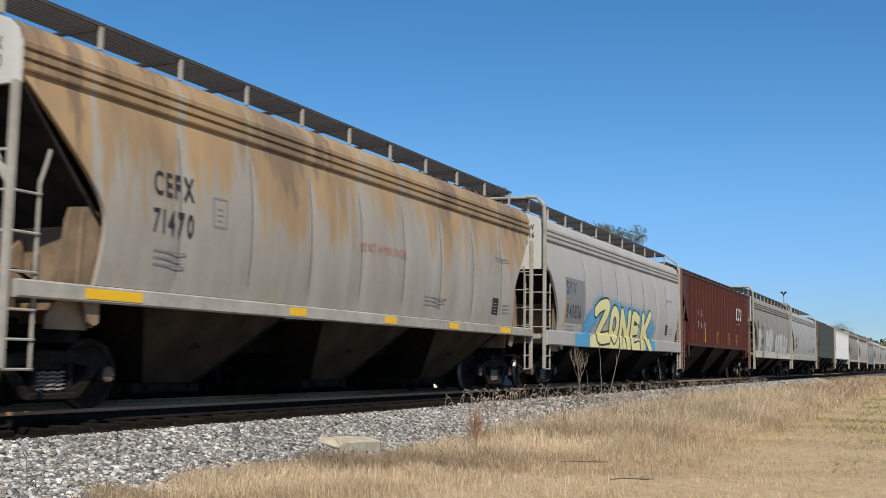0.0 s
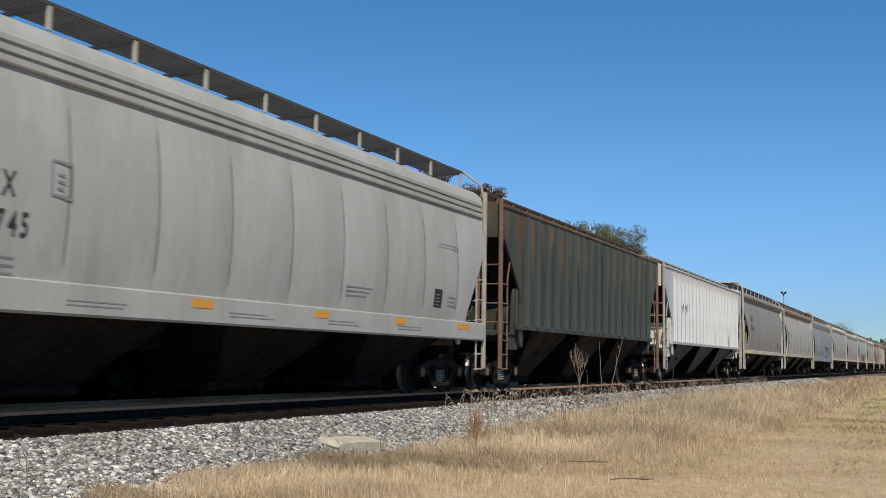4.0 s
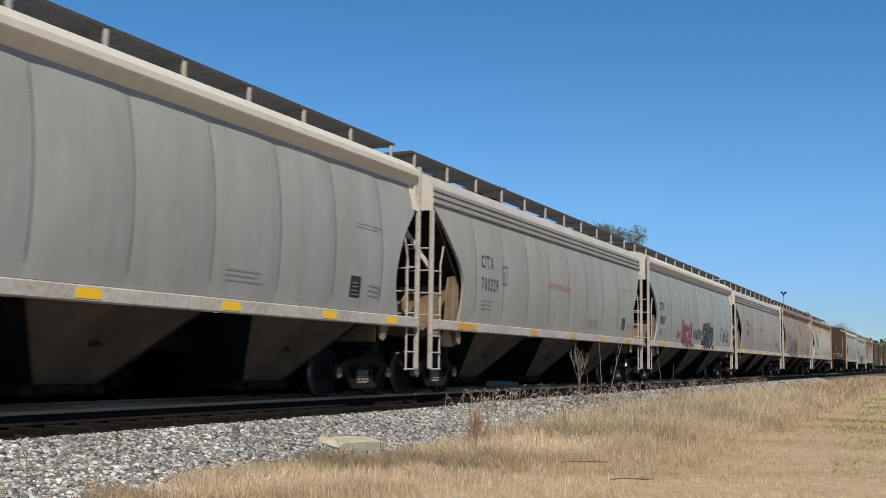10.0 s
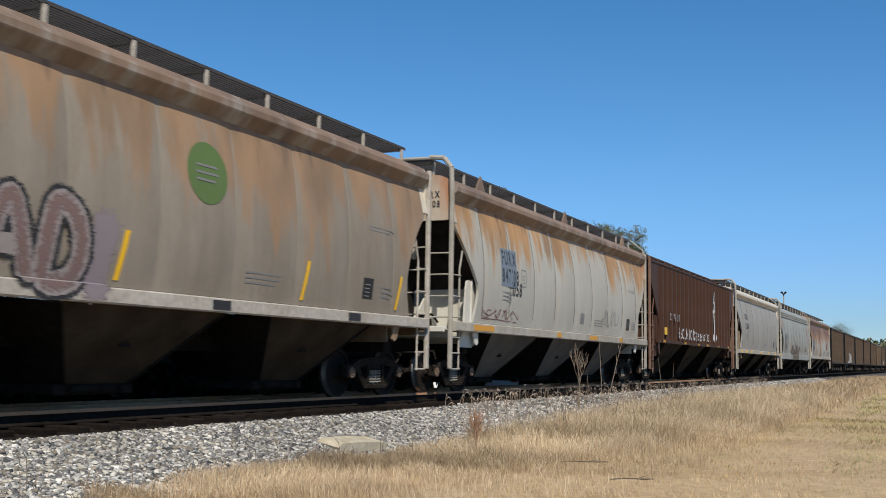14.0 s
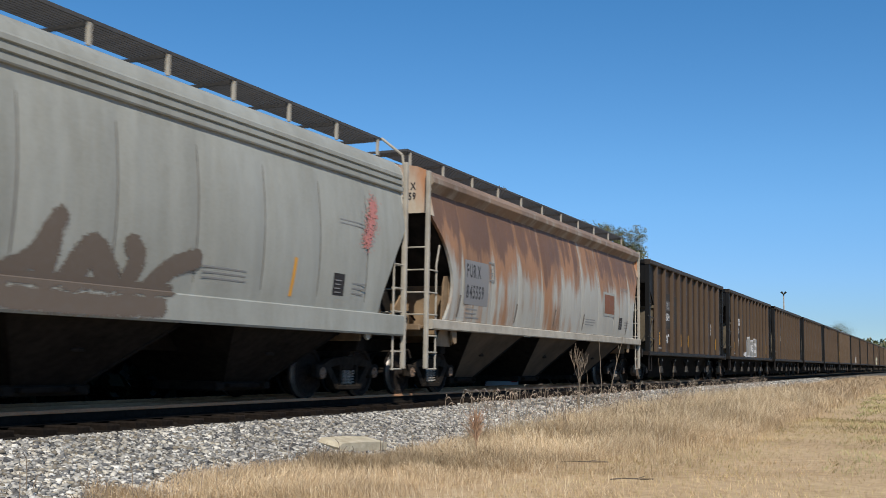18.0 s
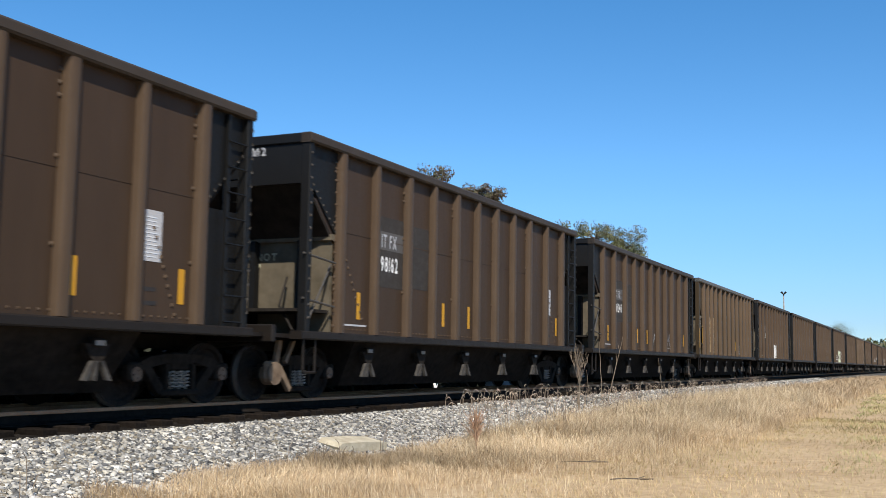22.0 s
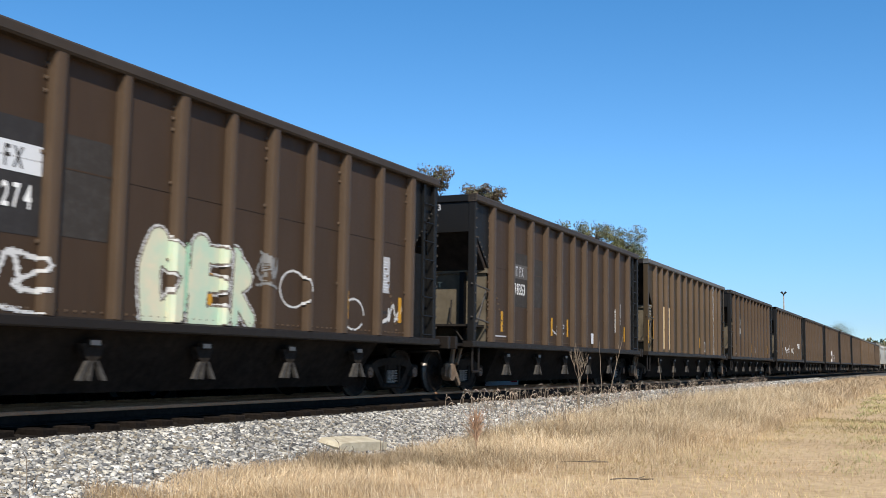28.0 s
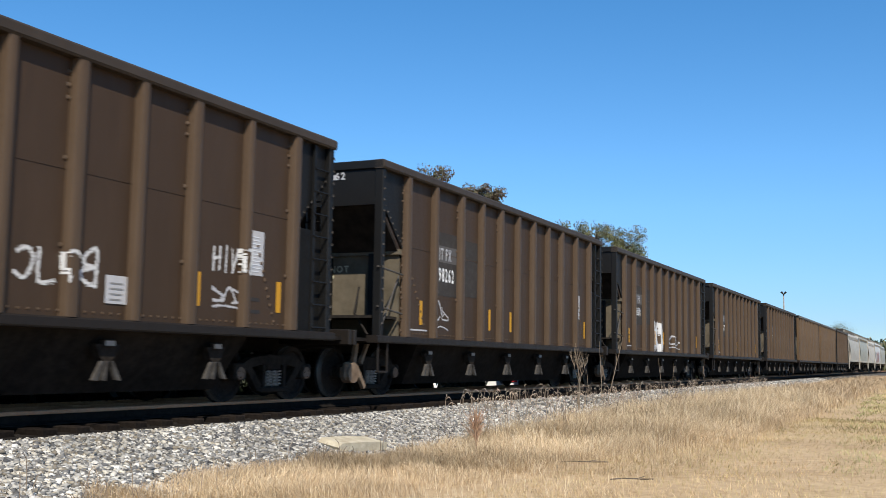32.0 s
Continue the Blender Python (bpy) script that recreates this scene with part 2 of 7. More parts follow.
M_STONE = leafy("crushed_stone", [(0.04, 0.04, 0.043), (0.17, 0.165, 0.155), (0.52, 0.48, 0.40), (0.08, 0.081, 0.086), (0.68, 0.65, 0.58), (0.25, 0.215, 0.16), (0.055, 0.057, 0.062), (0.42, 0.40, 0.36), (0.10, 0.10, 0.10), (0.60, 0.58, 0.53)], 0.85)
M_BED = mottled("ballast_bed", (0.035, 0.034, 0.033), (0.12, 0.115, 0.105), 24, 0.9, 0, 0.8, 0.03)
M_CONCRETE = mottled("old_concrete", (0.36, 0.31, 0.22), (0.56, 0.50, 0.38), 7, 0.9, 0, 0.8, 0.02)
M_MEADOW = mottled("dry_meadow", (0.335, 0.234, 0.132), (0.521, 0.387, 0.236), 6, 0.95, 0, 0.6, 0.03)
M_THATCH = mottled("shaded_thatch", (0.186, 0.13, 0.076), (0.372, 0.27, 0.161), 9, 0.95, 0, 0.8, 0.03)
M_STRAW = leafy("dry_grass_blades", [(0.26, 0.18, 0.10), (0.52, 0.39, 0.235), (0.38, 0.268, 0.15), (0.70, 0.565, 0.39), (0.18, 0.128, 0.075), (0.47, 0.335, 0.19), (0.58, 0.45, 0.285), (0.30, 0.20, 0.12)])
M_LAWN = leafy("mown_dry_grass", [(0.437, 0.304, 0.168), (0.609, 0.447, 0.271), (0.362, 0.295, 0.141), (0.514, 0.367, 0.205)], tint=(0.33, 0.28, 0.12))
M_LAWN_GREEN = leafy("greenish_grass", [(0.30, 0.29, 0.12), (0.42, 0.36, 0.18), (0.34, 0.32, 0.14)])
M_STALK = leafy("pale_straw_stalks", [(0.62, 0.49, 0.31), (0.46, 0.34, 0.20), (0.74, 0.62, 0.43), (0.38, 0.28, 0.16)])
M_WEED = leafy("grey_weed_stems", [(0.16, 0.12, 0.09), (0.28, 0.22, 0.16), (0.22, 0.17, 0.12)])
M_SEED = leafy("pale_seed_heads", [(0.39, 0.3, 0.216), (0.546, 0.432, 0.336), (0.286, 0.216, 0.156)])
M_BARK = mottled("tree_bark", (0.07, 0.055, 0.045), (0.16, 0.13, 0.10), 12, 0.9)
M_LEAF_GREEN = leafy("late_green_leaves", [(0.07, 0.09, 0.04), (0.13, 0.145, 0.065), (0.15, 0.15, 0.075), (0.165, 0.145, 0.08)])
M_LEAF_RUST = leafy("autumn_brown_leaves", [(0.11, 0.072, 0.055), (0.09, 0.10, 0.05), (0.13, 0.12, 0.065), (0.16, 0.10, 0.078), (0.07, 0.07, 0.04)])
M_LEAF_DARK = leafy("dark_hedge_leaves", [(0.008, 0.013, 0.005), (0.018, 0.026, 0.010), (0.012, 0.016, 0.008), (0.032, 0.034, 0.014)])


# ---- mesh tools ----
class Geo:
    """Collects vertices and faces of one mesh."""

    def __init__(self):
        self.v, self.f = [], []

    def add(self, pts, faces):
        n = len(self.v)
        self.v += [tuple(p) for p in pts]
        self.f += [tuple(n + i for i in q) for q in faces]
        return self

    def box(self, x0, x1, y0, y1, z0, z1, c=0.0):
        if c <= 0:
            p = [(x, y, z) for z in (z0, z1) for y in (y0, y1) for x in (x0, x1)]
            return self.add(p, [(0, 2, 3, 1), (4, 5, 7, 6), (0, 1, 5, 4), (2, 6, 7, 3), (0, 4, 6, 2), (1, 3, 7, 5)])
        ring = [(x0 + c, y0), (x1 - c, y0), (x1, y0 + c), (x1, y1 - c), (x1 - c, y1), (x0 + c, y1), (x0, y1 - c), (x0, y0 + c)]
        inner = [(x0 + c, y0 + c), (x1 - c, y0 + c), (x1 - c, y0 + c), (x1 - c, y1 - c), (x1 - c, y1 - c), (x0 + c, y1 - c), (x0 + c, y1 - c), (x0 + c, y0 + c)]
        p = [(x, y, z0) for x, y in inner] + [(x, y, z0 + c) for x, y in ring] + [(x, y, z1 - c) for x, y in ring] + [(x, y, z1) for x, y in inner]
        f = []
        for k in range(3):
            for i in range(8):
                j = (i + 1) % 8
                f.append((k * 8 + i, k * 8 + j, k * 8 + 8 + j, k * 8 + 8 + i))
        f += [(6, 4, 2, 0), (24, 26, 28, 30)]
        return self.add(p, f)

    def tube(self, a, b, r, n=8, r2=None):
        a, b = Vector(a), Vector(b)
        d = (b - a).normalized()
        u = d.orthogonal().normalized()
        w = d.cross(u)
        r2 = r if r2 is None else r2
        p = []
        for c, rr in ((a, r), (b, r2)):
            for i in range(n):
                t = 2 * math.pi * i / n
                p.append(c + u * (math.cos(t) * rr) + w * (math.sin(t) * rr))
        f = [(i, (i + 1) % n, n + (i + 1) % n, n + i) for i in range(n)]
        f += [tuple(range(n - 1, -1, -1)), tuple(range(n, 2 * n))]
        return self.add(p, f)

    def pipe(self, pts, r, n=6):
        for a, b in zip(pts, pts[1:]):
            self.tube(a, b, r, n)
        return self

    def extrude(self, ring, along, closed=True):
        """A ring of (y, z) pulled along x from along[0] to along[1]."""
        n = len(ring)
        p = [(x, y, z) for x in along for y, z in ring]
        f = [(i, (i + 1) % n, n + (i + 1) % n, n + i) for i in range(n if closed else n - 1)]
        if closed:
            f += [tuple(range(n - 1, -1, -1)), tuple(range(n, 2 * n))]
        return self.add(p, f)

    def slab(self, ring, y0, y1):
        """A ring of (x, z) with thickness from y0 to y1."""
        n = len(ring)
        p = [(x, y, z) for y in (y0, y1) for x, z in ring]
        f = [(i, (i + 1) % n, n + (i + 1) % n, n + i) for i in range(n)] + [tuple(range(n - 1, -1, -1)), tuple(range(n, 2 * n))]
        return self.add(p, f)

    def sheet(self, rows, thick=None):
        """Rows of points joined into a surface."""
        m = len(rows[0])
        f = [(a * m + i, a * m + i + 1, a * m + m + i + 1, a * m + m + i) for a in range(len(rows) - 1) for i in range(m - 1)]
        return self.add([p for r in rows for p in r], f)

    def lathe(self, prof, origin, n=28):
        """A profile of (y, radius) turned about the y axis."""
        ox, oy, oz = origin
        p = [(ox + r * math.cos(2 * math.pi * i / n), oy + y, oz + r * math.sin(2 * math.pi * i / n)) for y, r in prof for i in range(n)]
        f = [(k * n + i, k * n + (i + 1) % n, k * n + n + (i + 1) % n, k * n + n + i) for k in range(len(prof) - 1) for i in range(n)]
        return self.add(p, f)

    def mesh(self, name, mat, smooth=None):
        me = bpy.data.meshes.new(name)
        me.from_pydata(self.v, [], self.f)
        b = bmesh.new()
        b.from_mesh(me)
        bmesh.ops.recalc_face_normals(b, faces=b.faces)
        b.to_mesh(me)
        b.free()
        if smooth:
            me.shade_smooth()
            me.set_sharp_from_angle(angle=radians(smooth))
        me.materials.append(mat)
        return me


CACHE = {}


def part(name, build, mat, parent, label="", key=None, smooth=None, at=None):
    """One mesh under a thing or part; build is a Geo or a function that fills one; alike pieces share a mesh by key."""
    if key is None:
        g = build if isinstance(build, Geo) else build(Geo())
        me = g.mesh(name, mat, smooth)
    else:
        k = (key, mat.name)
        if k not in CACHE:
            g = build if isinstance(build, Geo) else build(Geo())
            CACHE[k] = g.mesh(name, mat, smooth)
        me = CACHE[k]
    o = new(name, me)
    if parent is not None:
        o.parent = parent
    if at is not None:
        o.matrix_basis = at
    if label:
        o["label"] = label
    return o


def tri_mesh(name, co, tri, mat, smooth=False):
    """A large mesh of triangles from arrays."""
    me = bpy.data.meshes.new(name)
    n, k = len(co), len(tri)
    me.vertices.add(n)
    me.vertices.foreach_set("co", co.astype(np.float32).ravel())
    me.loops.add(k * 3)
    me.loops.foreach_set("vertex_index", tri.astype(np.int32).ravel())
    me.polygons.add(k)
    me.polygons.foreach_set("loop_start", np.arange(0, k * 3, 3, dtype=np.int32))
    me.update(calc_edges=True)
    me.materials.append(mat)
    if smooth:
        me.shade_smooth()
    return me


# ---- lettering ----
def make_glyphs(offset):
    made, obs = {}, []
    for ch in "ABCDEFGHIKLMNOPRSTUWXZ0123456789":
        cu = bpy.data.curves.new("glyph", "FONT")
        cu.body, cu.size, cu.offset, cu.resolution_u = ch, 1.0, offset, 3
        obs.append((ch, new("glyph", cu)))
    deps = bpy.context.evaluated_depsgraph_get()
    deps.update()
    for ch, o in obs:
        e = o.evaluated_get(deps)
        me = e.to_mesh()
        v = np.array([tuple(q.co)[:2] for q in me.vertices])
        made[ch] = (v, [tuple(p.vertices) for p in me.polygons], v[:, 0].min(), v[:, 0].max())
        e.to_mesh_clear()
        cu = o.data
        bpy.data.objects.remove(o)
        bpy.data.curves.remove(cu)
    return made


GLYPHS = {"thin": make_glyphs(0.0), "bold": make_glyphs(0.022), "fat": make_glyphs(0.05), "halo": make_glyphs(0.10)}


def write(parent, text, x, z, height, face, mat, style="bold", width=1.0, gap=0.12, shear=0.0, name="lettering", lift=0.004, wobble=0.0, sides=True):
    """Letters on a wagon's flank: face(z) is the half width there; they follow it. Returns where the line ends."""
    g = Geo()
    rnd = random.Random(text + name)
    s = height / 0.7
    cur = x
    for ch in text:
        if ch == " ":
            cur += 0.42 * s * width
            continue
        v, f, lo, hi = GLYPHS["thin" if style == "bold" and ch in "MW" else style][ch]
        sh = shear + (rnd.uniform(-0.25, 0.25) if wobble else 0)
        st = 1 + (rnd.uniform(-0.12, 0.2) if wobble else 0)
        dz = rnd.uniform(-0.08, 0.08) * wobble * height
        pts = []
        for u, w in v:
            uu = (u - lo) * s * width + sh * w * s
            zz = z + w * s * st + dz
            pts.append((cur + uu, zz))
        g.add([(a, -(face(b) + lift), b) for a, b in pts], f)
        cur += (hi - lo) * s * width + gap * s * (0.15 if wobble else 1)
    part(name, g, mat, parent)
    return cur


def bars(parent, x, z, w, h, n, face, mat, name="small_print", lift=0.004):
    """Small print that cannot be read, as plain bars."""
    g = Geo()
    rnd = random.Random(int(x * 100 + z * 1000))
    step = h / n
    for i in range(n):
        zz = z + h - (i + 1) * step
        ww = w * rnd.uniform(0.7, 1.0)
        y0, y1 = -(face(zz) + lift), -(face(zz + step * 0.30) + lift)
        g.add([(x, y0, zz), (x + ww, y0, zz), (x + ww, y1, zz + step * 0.30), (x, y1, zz + step * 0.30)], [(0, 1, 2, 3)])
    part(name, g, mat, parent)


def patch(parent, x0, x1, z0, z1, face, mat, name="paint_patch", lift=0.003, rough_edge=0.0, n=6, seed=0):
    g = Geo()
    rnd = random.Random(seed + int(x0 * 100))
    rows = []
    for k in range(n + 1):
        z = z0 + (z1 - z0) * k / n
        a, b = (rnd.uniform(-rough_edge, rough_edge) for _ in range(2))
        rows.append([(x0 + a, -(face(z) + lift), z), (x1 + b, -(face(z) + lift), z)])
    g.sheet(rows)
    part(name, g, mat, parent)


LET = {"M": [[(0, 0), (0.12, 0.6), (0.05, 1)], [(0.05, 1), (0.5, 0.4), (0.92, 1)], [(0.92, 1), (0.86, 0.4), (1, 0)]], "A": [[(0, 0), (0.3, 0.9), (0.62, 0.95), (1, 0)], [(0.2, 0.4), (0.8, 0.4)]],
       "E": [[(0.9, 0.95), (0.15, 0.95), (0.1, 0.05), (0.95, 0.05)], [(0.12, 0.52), (0.75, 0.52)]], "S": [[(0.95, 0.85), (0.5, 1), (0.1, 0.75), (0.5, 0.5), (0.9, 0.25), (0.5, 0), (0.05, 0.12)]],
       "R": [[(0.1, 0), (0.1, 1)], [(0.1, 0.98), (0.85, 0.85), (0.75, 0.55), (0.15, 0.48)], [(0.4, 0.48), (0.95, 0)]], "D": [[(0.12, 0.02), (0.1, 0.98), (0.7, 0.85), (0.9, 0.45), (0.7, 0.08), (0.12, 0.02)]],
       "O": [[(0.5, 0), (0.1, 0.25), (0.1, 0.75), (0.5, 1), (0.9, 0.75), (0.9, 0.25), (0.5, 0)]], "N": [[(0.08, 0), (0.1, 1)], [(0.1, 1), (0.9, 0)], [(0.9, 0), (0.92, 1)]],
       "Z": [[(0.05, 0.92), (0.95, 0.98), (0.1, 0.05), (1, 0.02)]], "K": [[(0.1, 0), (0.12, 1)], [(0.95, 1), (0.2, 0.5)], [(0.25, 0.5), (1, 0)]], "P": [[(0.25, -0.2), (0.1, 0.4), (0.2, 0.9), (0.7, 1), (0.9, 0.7), (0.6, 0.4), (0.2, 0.45)]],
       "U": [[(0.1, 1), (0.12, 0.25), (0.5, 0), (0.88, 0.25), (0.9, 1)]], "C": [[(0.9, 0.85), (0.45, 1), (0.1, 0.6), (0.2, 0.15), (0.55, 0), (0.92, 0.15)]], "L": [[(0.15, 1), (0.1, 0.05), (0.9, 0.02)]],
       "B": [[(0.1, 0), (0.1, 1), (0.75, 0.9), (0.7, 0.58), (0.15, 0.52), (0.85, 0.4), (0.8, 0.1), (0.1, 0)]], "H": [[(0.1, 0), (0.12, 1)], [(0.9, 0), (0.88, 1)], [(0.1, 0.5), (0.9, 0.5)]],
       "I": [[(0.5, 0), (0.5, 1)]], "T": [[(0.5, 0), (0.5, 1)], [(0.05, 0.97), (0.95, 1)]], "Y": [[(0.1, 1), (0.5, 0.5), (0.9, 1)], [(0.5, 0.5), (0.35, -0.15)]], "G": [[(0.9, 0.85), (0.4, 1), (0.1, 0.5), (0.4, 0), (0.9, 0.15), (0.9, 0.5), (0.6, 0.48)]]}


def rounded(pts, k=5):
    """A smooth line through the points."""
    p = [Vector(q) for q in pts]
    out = []
    for i in range(len(p) - 1):
        a, b, c, d = p[max(i - 1, 0)], p[i], p[i + 1], p[min(i + 2, len(p) - 1)]
        for j in range(k):
            t = j / k
            out.append(0.5 * (2 * b + (c - a) * t + (2 * a - 5 * b + 4 * c - d) * t * t + (3 * b - a - 3 * c + d) * t ** 3))
    return out + [p[-1]]


def letter_strokes(text, x, z, w, h, seed, thick, lean=0.12, fill=0.9, jig=0.055):
    """Strokes (points, half width) of hand-sprayed letters, each a little different."""
    rnd, out = random.Random(seed), []
    cell = w / len(text)
    for i, ch in enumerate(text):
        if ch == " ":
            continue
        ln, hh, dz = rnd.uniform(-lean, lean), h * rnd.uniform(0.86, 1.08), rnd.uniform(-0.05, 0.05) * h
        turn, tip = rnd.random() < 0.45, rnd.random() < 0.25
        for line in LET[ch]:
            line = [(1 - u if turn else u, 1 - v if tip else v) for u, v in line]
            pts = [(x + cell * (i + 0.5 + (u - 0.5) * fill) + ln * (v - 0.5) * h + rnd.uniform(-jig, jig) * cell, z + dz + v * hh + rnd.uniform(-jig, jig) * h) for u, v in line]
            out.append((rounded(pts), thick * rnd.uniform(0.85, 1.15) / 2))
    return out


def decal(parent, strokes, face, layers, cell=0.016, ribs=(), seed=1, name="graffiti", lift=0.004):
    """Spray paint that lies on a flank (and over its posts), laid in layers of (material, growth, softness): rows of small strips."""
    r = np.random.default_rng(seed)
    most = max(g + 2.2 * sft for _, g, sft in layers)
    allp = np.array([(q.x, q.y) for pts, _ in strokes for q in pts])
    wide = max(hw for _, hw in strokes) + most + cell
    x0, z0 = allp.min(0) - wide
    x1, z1 = allp.max(0) + wide
    xs, zs = np.arange(x0, x1, cell), np.arange(max(z0, 1.10), z1, cell)
    X, Z = np.meshgrid(xs + cell / 2, zs + cell / 2)
    D = np.full(X.shape, 9.0)
    for pts, hw in strokes:
        for a, b in zip(pts, pts[1:]):
            d = b - a
            l2 = max(d.length_squared, 1e-9)
            t = np.clip(((X - a.x) * d.x + (Z - a.y) * d.y) / l2, 0, 1)
            D = np.minimum(D, np.hypot(X - a.x - t * d.x, Z - a.y - t * d.y) - hw)
    stops = sorted(q + o for q in ribs for o in (-0.107, -0.105, -0.075, 0.075, 0.105, 0.107))

    def depth(x):
        d = min((abs(x - q) for q in ribs), default=9)
        return 0.122 if d < 0.0751 else 0.07 if d < 0.1051 else 0.0
    for k, (mat, grow, soft) in enumerate(layers):
        mask = D < grow + (r.normal(size=D.shape) * soft if soft else 0.0)
        g, up = Geo(), lift + 0.0035 * k
        pad = np.zeros((len(zs), 1), bool)
        edges = np.diff(np.concatenate([pad, mask, pad], 1).astype(np.int8), axis=1)
        for row in range(len(zs)):
            za, zb = float(zs[row]), float(zs[row]) + cell
            ya, yb = face(za) + up, face(zb) + up
            for a, b in zip(np.flatnonzero(edges[row] == 1), np.flatnonzero(edges[row] == -1)):
                xa, xb = float(x0 + a * cell), float(x0 + b * cell)
                cuts = [xa] + [q for q in stops if xa < q < xb] + [xb]
                for u, v in zip(cuts, cuts[1:]):
                    pu, pv = (depth(u), depth(v)) if ribs else (0.0, 0.0)
                    g.add([(u, -ya - pu, za), (v, -ya - pv, za), (v, -yb - pv, zb), (u, -yb - pu, zb)], [(0, 1, 2, 3)])
        if g.v:
            part(name, g, mat, parent)["kind"] = "stuff"


def scrawl(parent, x, z, w, h, face, mat, seed, strokes=9, thick=0.035, name="graffiti_tag", lift=0.006, ribs=()):
    """A quick sprayed tag of thin loops that cannot be read."""
    rnd = random.Random(seed)
    n = max(2, round(strokes * 0.8))
    st = []
    for k in range(n):
        a, b, ph = w / n * rnd.uniform(0.45, 0.75), h * rnd.uniform(0.35, 0.52), rnd.uniform(0, 6.28)
        f1, f2 = rnd.choice(((1, 2), (2, 1), (1, 1.5), (1.5, 1), (1, 3))), rnd.uniform(0.6, 1.0)
        pts = [(x + w * (k + 0.5) / n + a * math.sin(f1[0] * t + ph), z + h * 0.5 + b * math.cos(f1[1] * t * 0.8 + ph * 1.7) * f2) for t in np.linspace(0, rnd.uniform(3.2, 5.2), 9)]
        st.append((rounded(pts, 4), thick * rnd.uniform(0.4, 0.6)))
    if rnd.random() < 0.6:
        st.append((rounded([(x, z - 0.08 * h), (x + w * 0.4, z - 0.02 * h), (x + w, z - 0.12 * h)]), thick * 0.4))
    decal(parent, st, face, [(mat, 0.0, thick * 0.12)], max(0.010, thick * 0.33), ribs, seed, name, lift)


# ---- running gear shared by all wagons ----
WHEELSETS = []   # (wheelset, owning wagon, x of its axle in the wagon)
WHEEL_R = 0.43


def side_frame(g, y):
    """Cast side frame of a three-piece truck, with windows round the spring nest."""
    s = math.copysign(1, y)
    for top in ((-1.02, 0.50), (-0.62, 0.66), (-0.28, 0.70), (0.28, 0.70), (0.62, 0.66), (1.02, 0.50)),:
        ring = [(x, z) for x, z in top] + [(1.02, 0.40), (0.72, 0.50), (0.36, 0.56), (-0.36, 0.56), (-0.72, 0.50), (-1.02, 0.40)]
        g.slab(ring, y - 0.06, y + 0.06)
    g.slab([(-0.74, 0.50), (-0.62, 0.56), (-0.34, 0.26), (-0.34, 0.16), (-0.44, 0.16)], y - 0.055, y + 0.055)
    g.slab([(0.74, 0.50), (0.62, 0.56), (0.34, 0.26), (0.34, 0.16), (0.44, 0.16)], y - 0.055, y + 0.055)
    g.box(-0.38, 0.38, y - 0.08, y + 0.08, 0.13, 0.22, 0.02)
    g.box(-0.31, -0.24, y - 0.06, y + 0.06, 0.2, 0.58)
    g.box(0.24, 0.31, y - 0.06, y + 0.06, 0.2, 0.58)
    for x in (-0.89, 0.89):
        g.box(x - 0.15, x + 0.15, y - 0.075, y + 0.075, 0.33, 0.58, 0.03)
    return g


def springs(g, y):
    for x in (-0.15, 0.0, 0.15):
        pts = [(x + 0.055 * math.cos(t * 1.05), y + 0.055 * math.sin(t * 1.05), 0.23 + 0.24 * t / 30) for t in range(31)]
        g.pipe(pts, 0.013, 4)
    return g


def wheelset_geo(g):
    for s in (-1, 1):
        prof = [(s * 0.68, 0.10), (s * 0.68, 0.30), (s * 0.66, 0.36), (s * 0.66, 0.45), (s * 0.69, 0.455), (s * 0.71, 0.435), (s * 0.79, 0.425), (s * 0.79, 0.36),
                (s * 0.755, 0.34), (s * 0.73, 0.22), (s * 0.76, 0.14), (s * 0.80, 0.12), (s * 0.80, 0.08)]
        g.lathe(prof, (0, 0, 0))
        g.tube((0, s * 0.78, 0), (0, s * 1.02, 0), 0.085, 14)
        g.tube((0, s * 1.02, 0), (0, s * 1.08, 0), 0.105, 14, 0.095)
        for k in range(3):
            t = k * 2.094
            g.tube((0.055 * math.cos(t), s * 1.08, 0.055 * math.sin(t)), (0.055 * math.cos(t), s * 1.10, 0.055 * math.sin(t)), 0.018, 6)
    g.tube((0, -0.7, 0), (0, 0.7, 0), 0.08, 12)
    return g


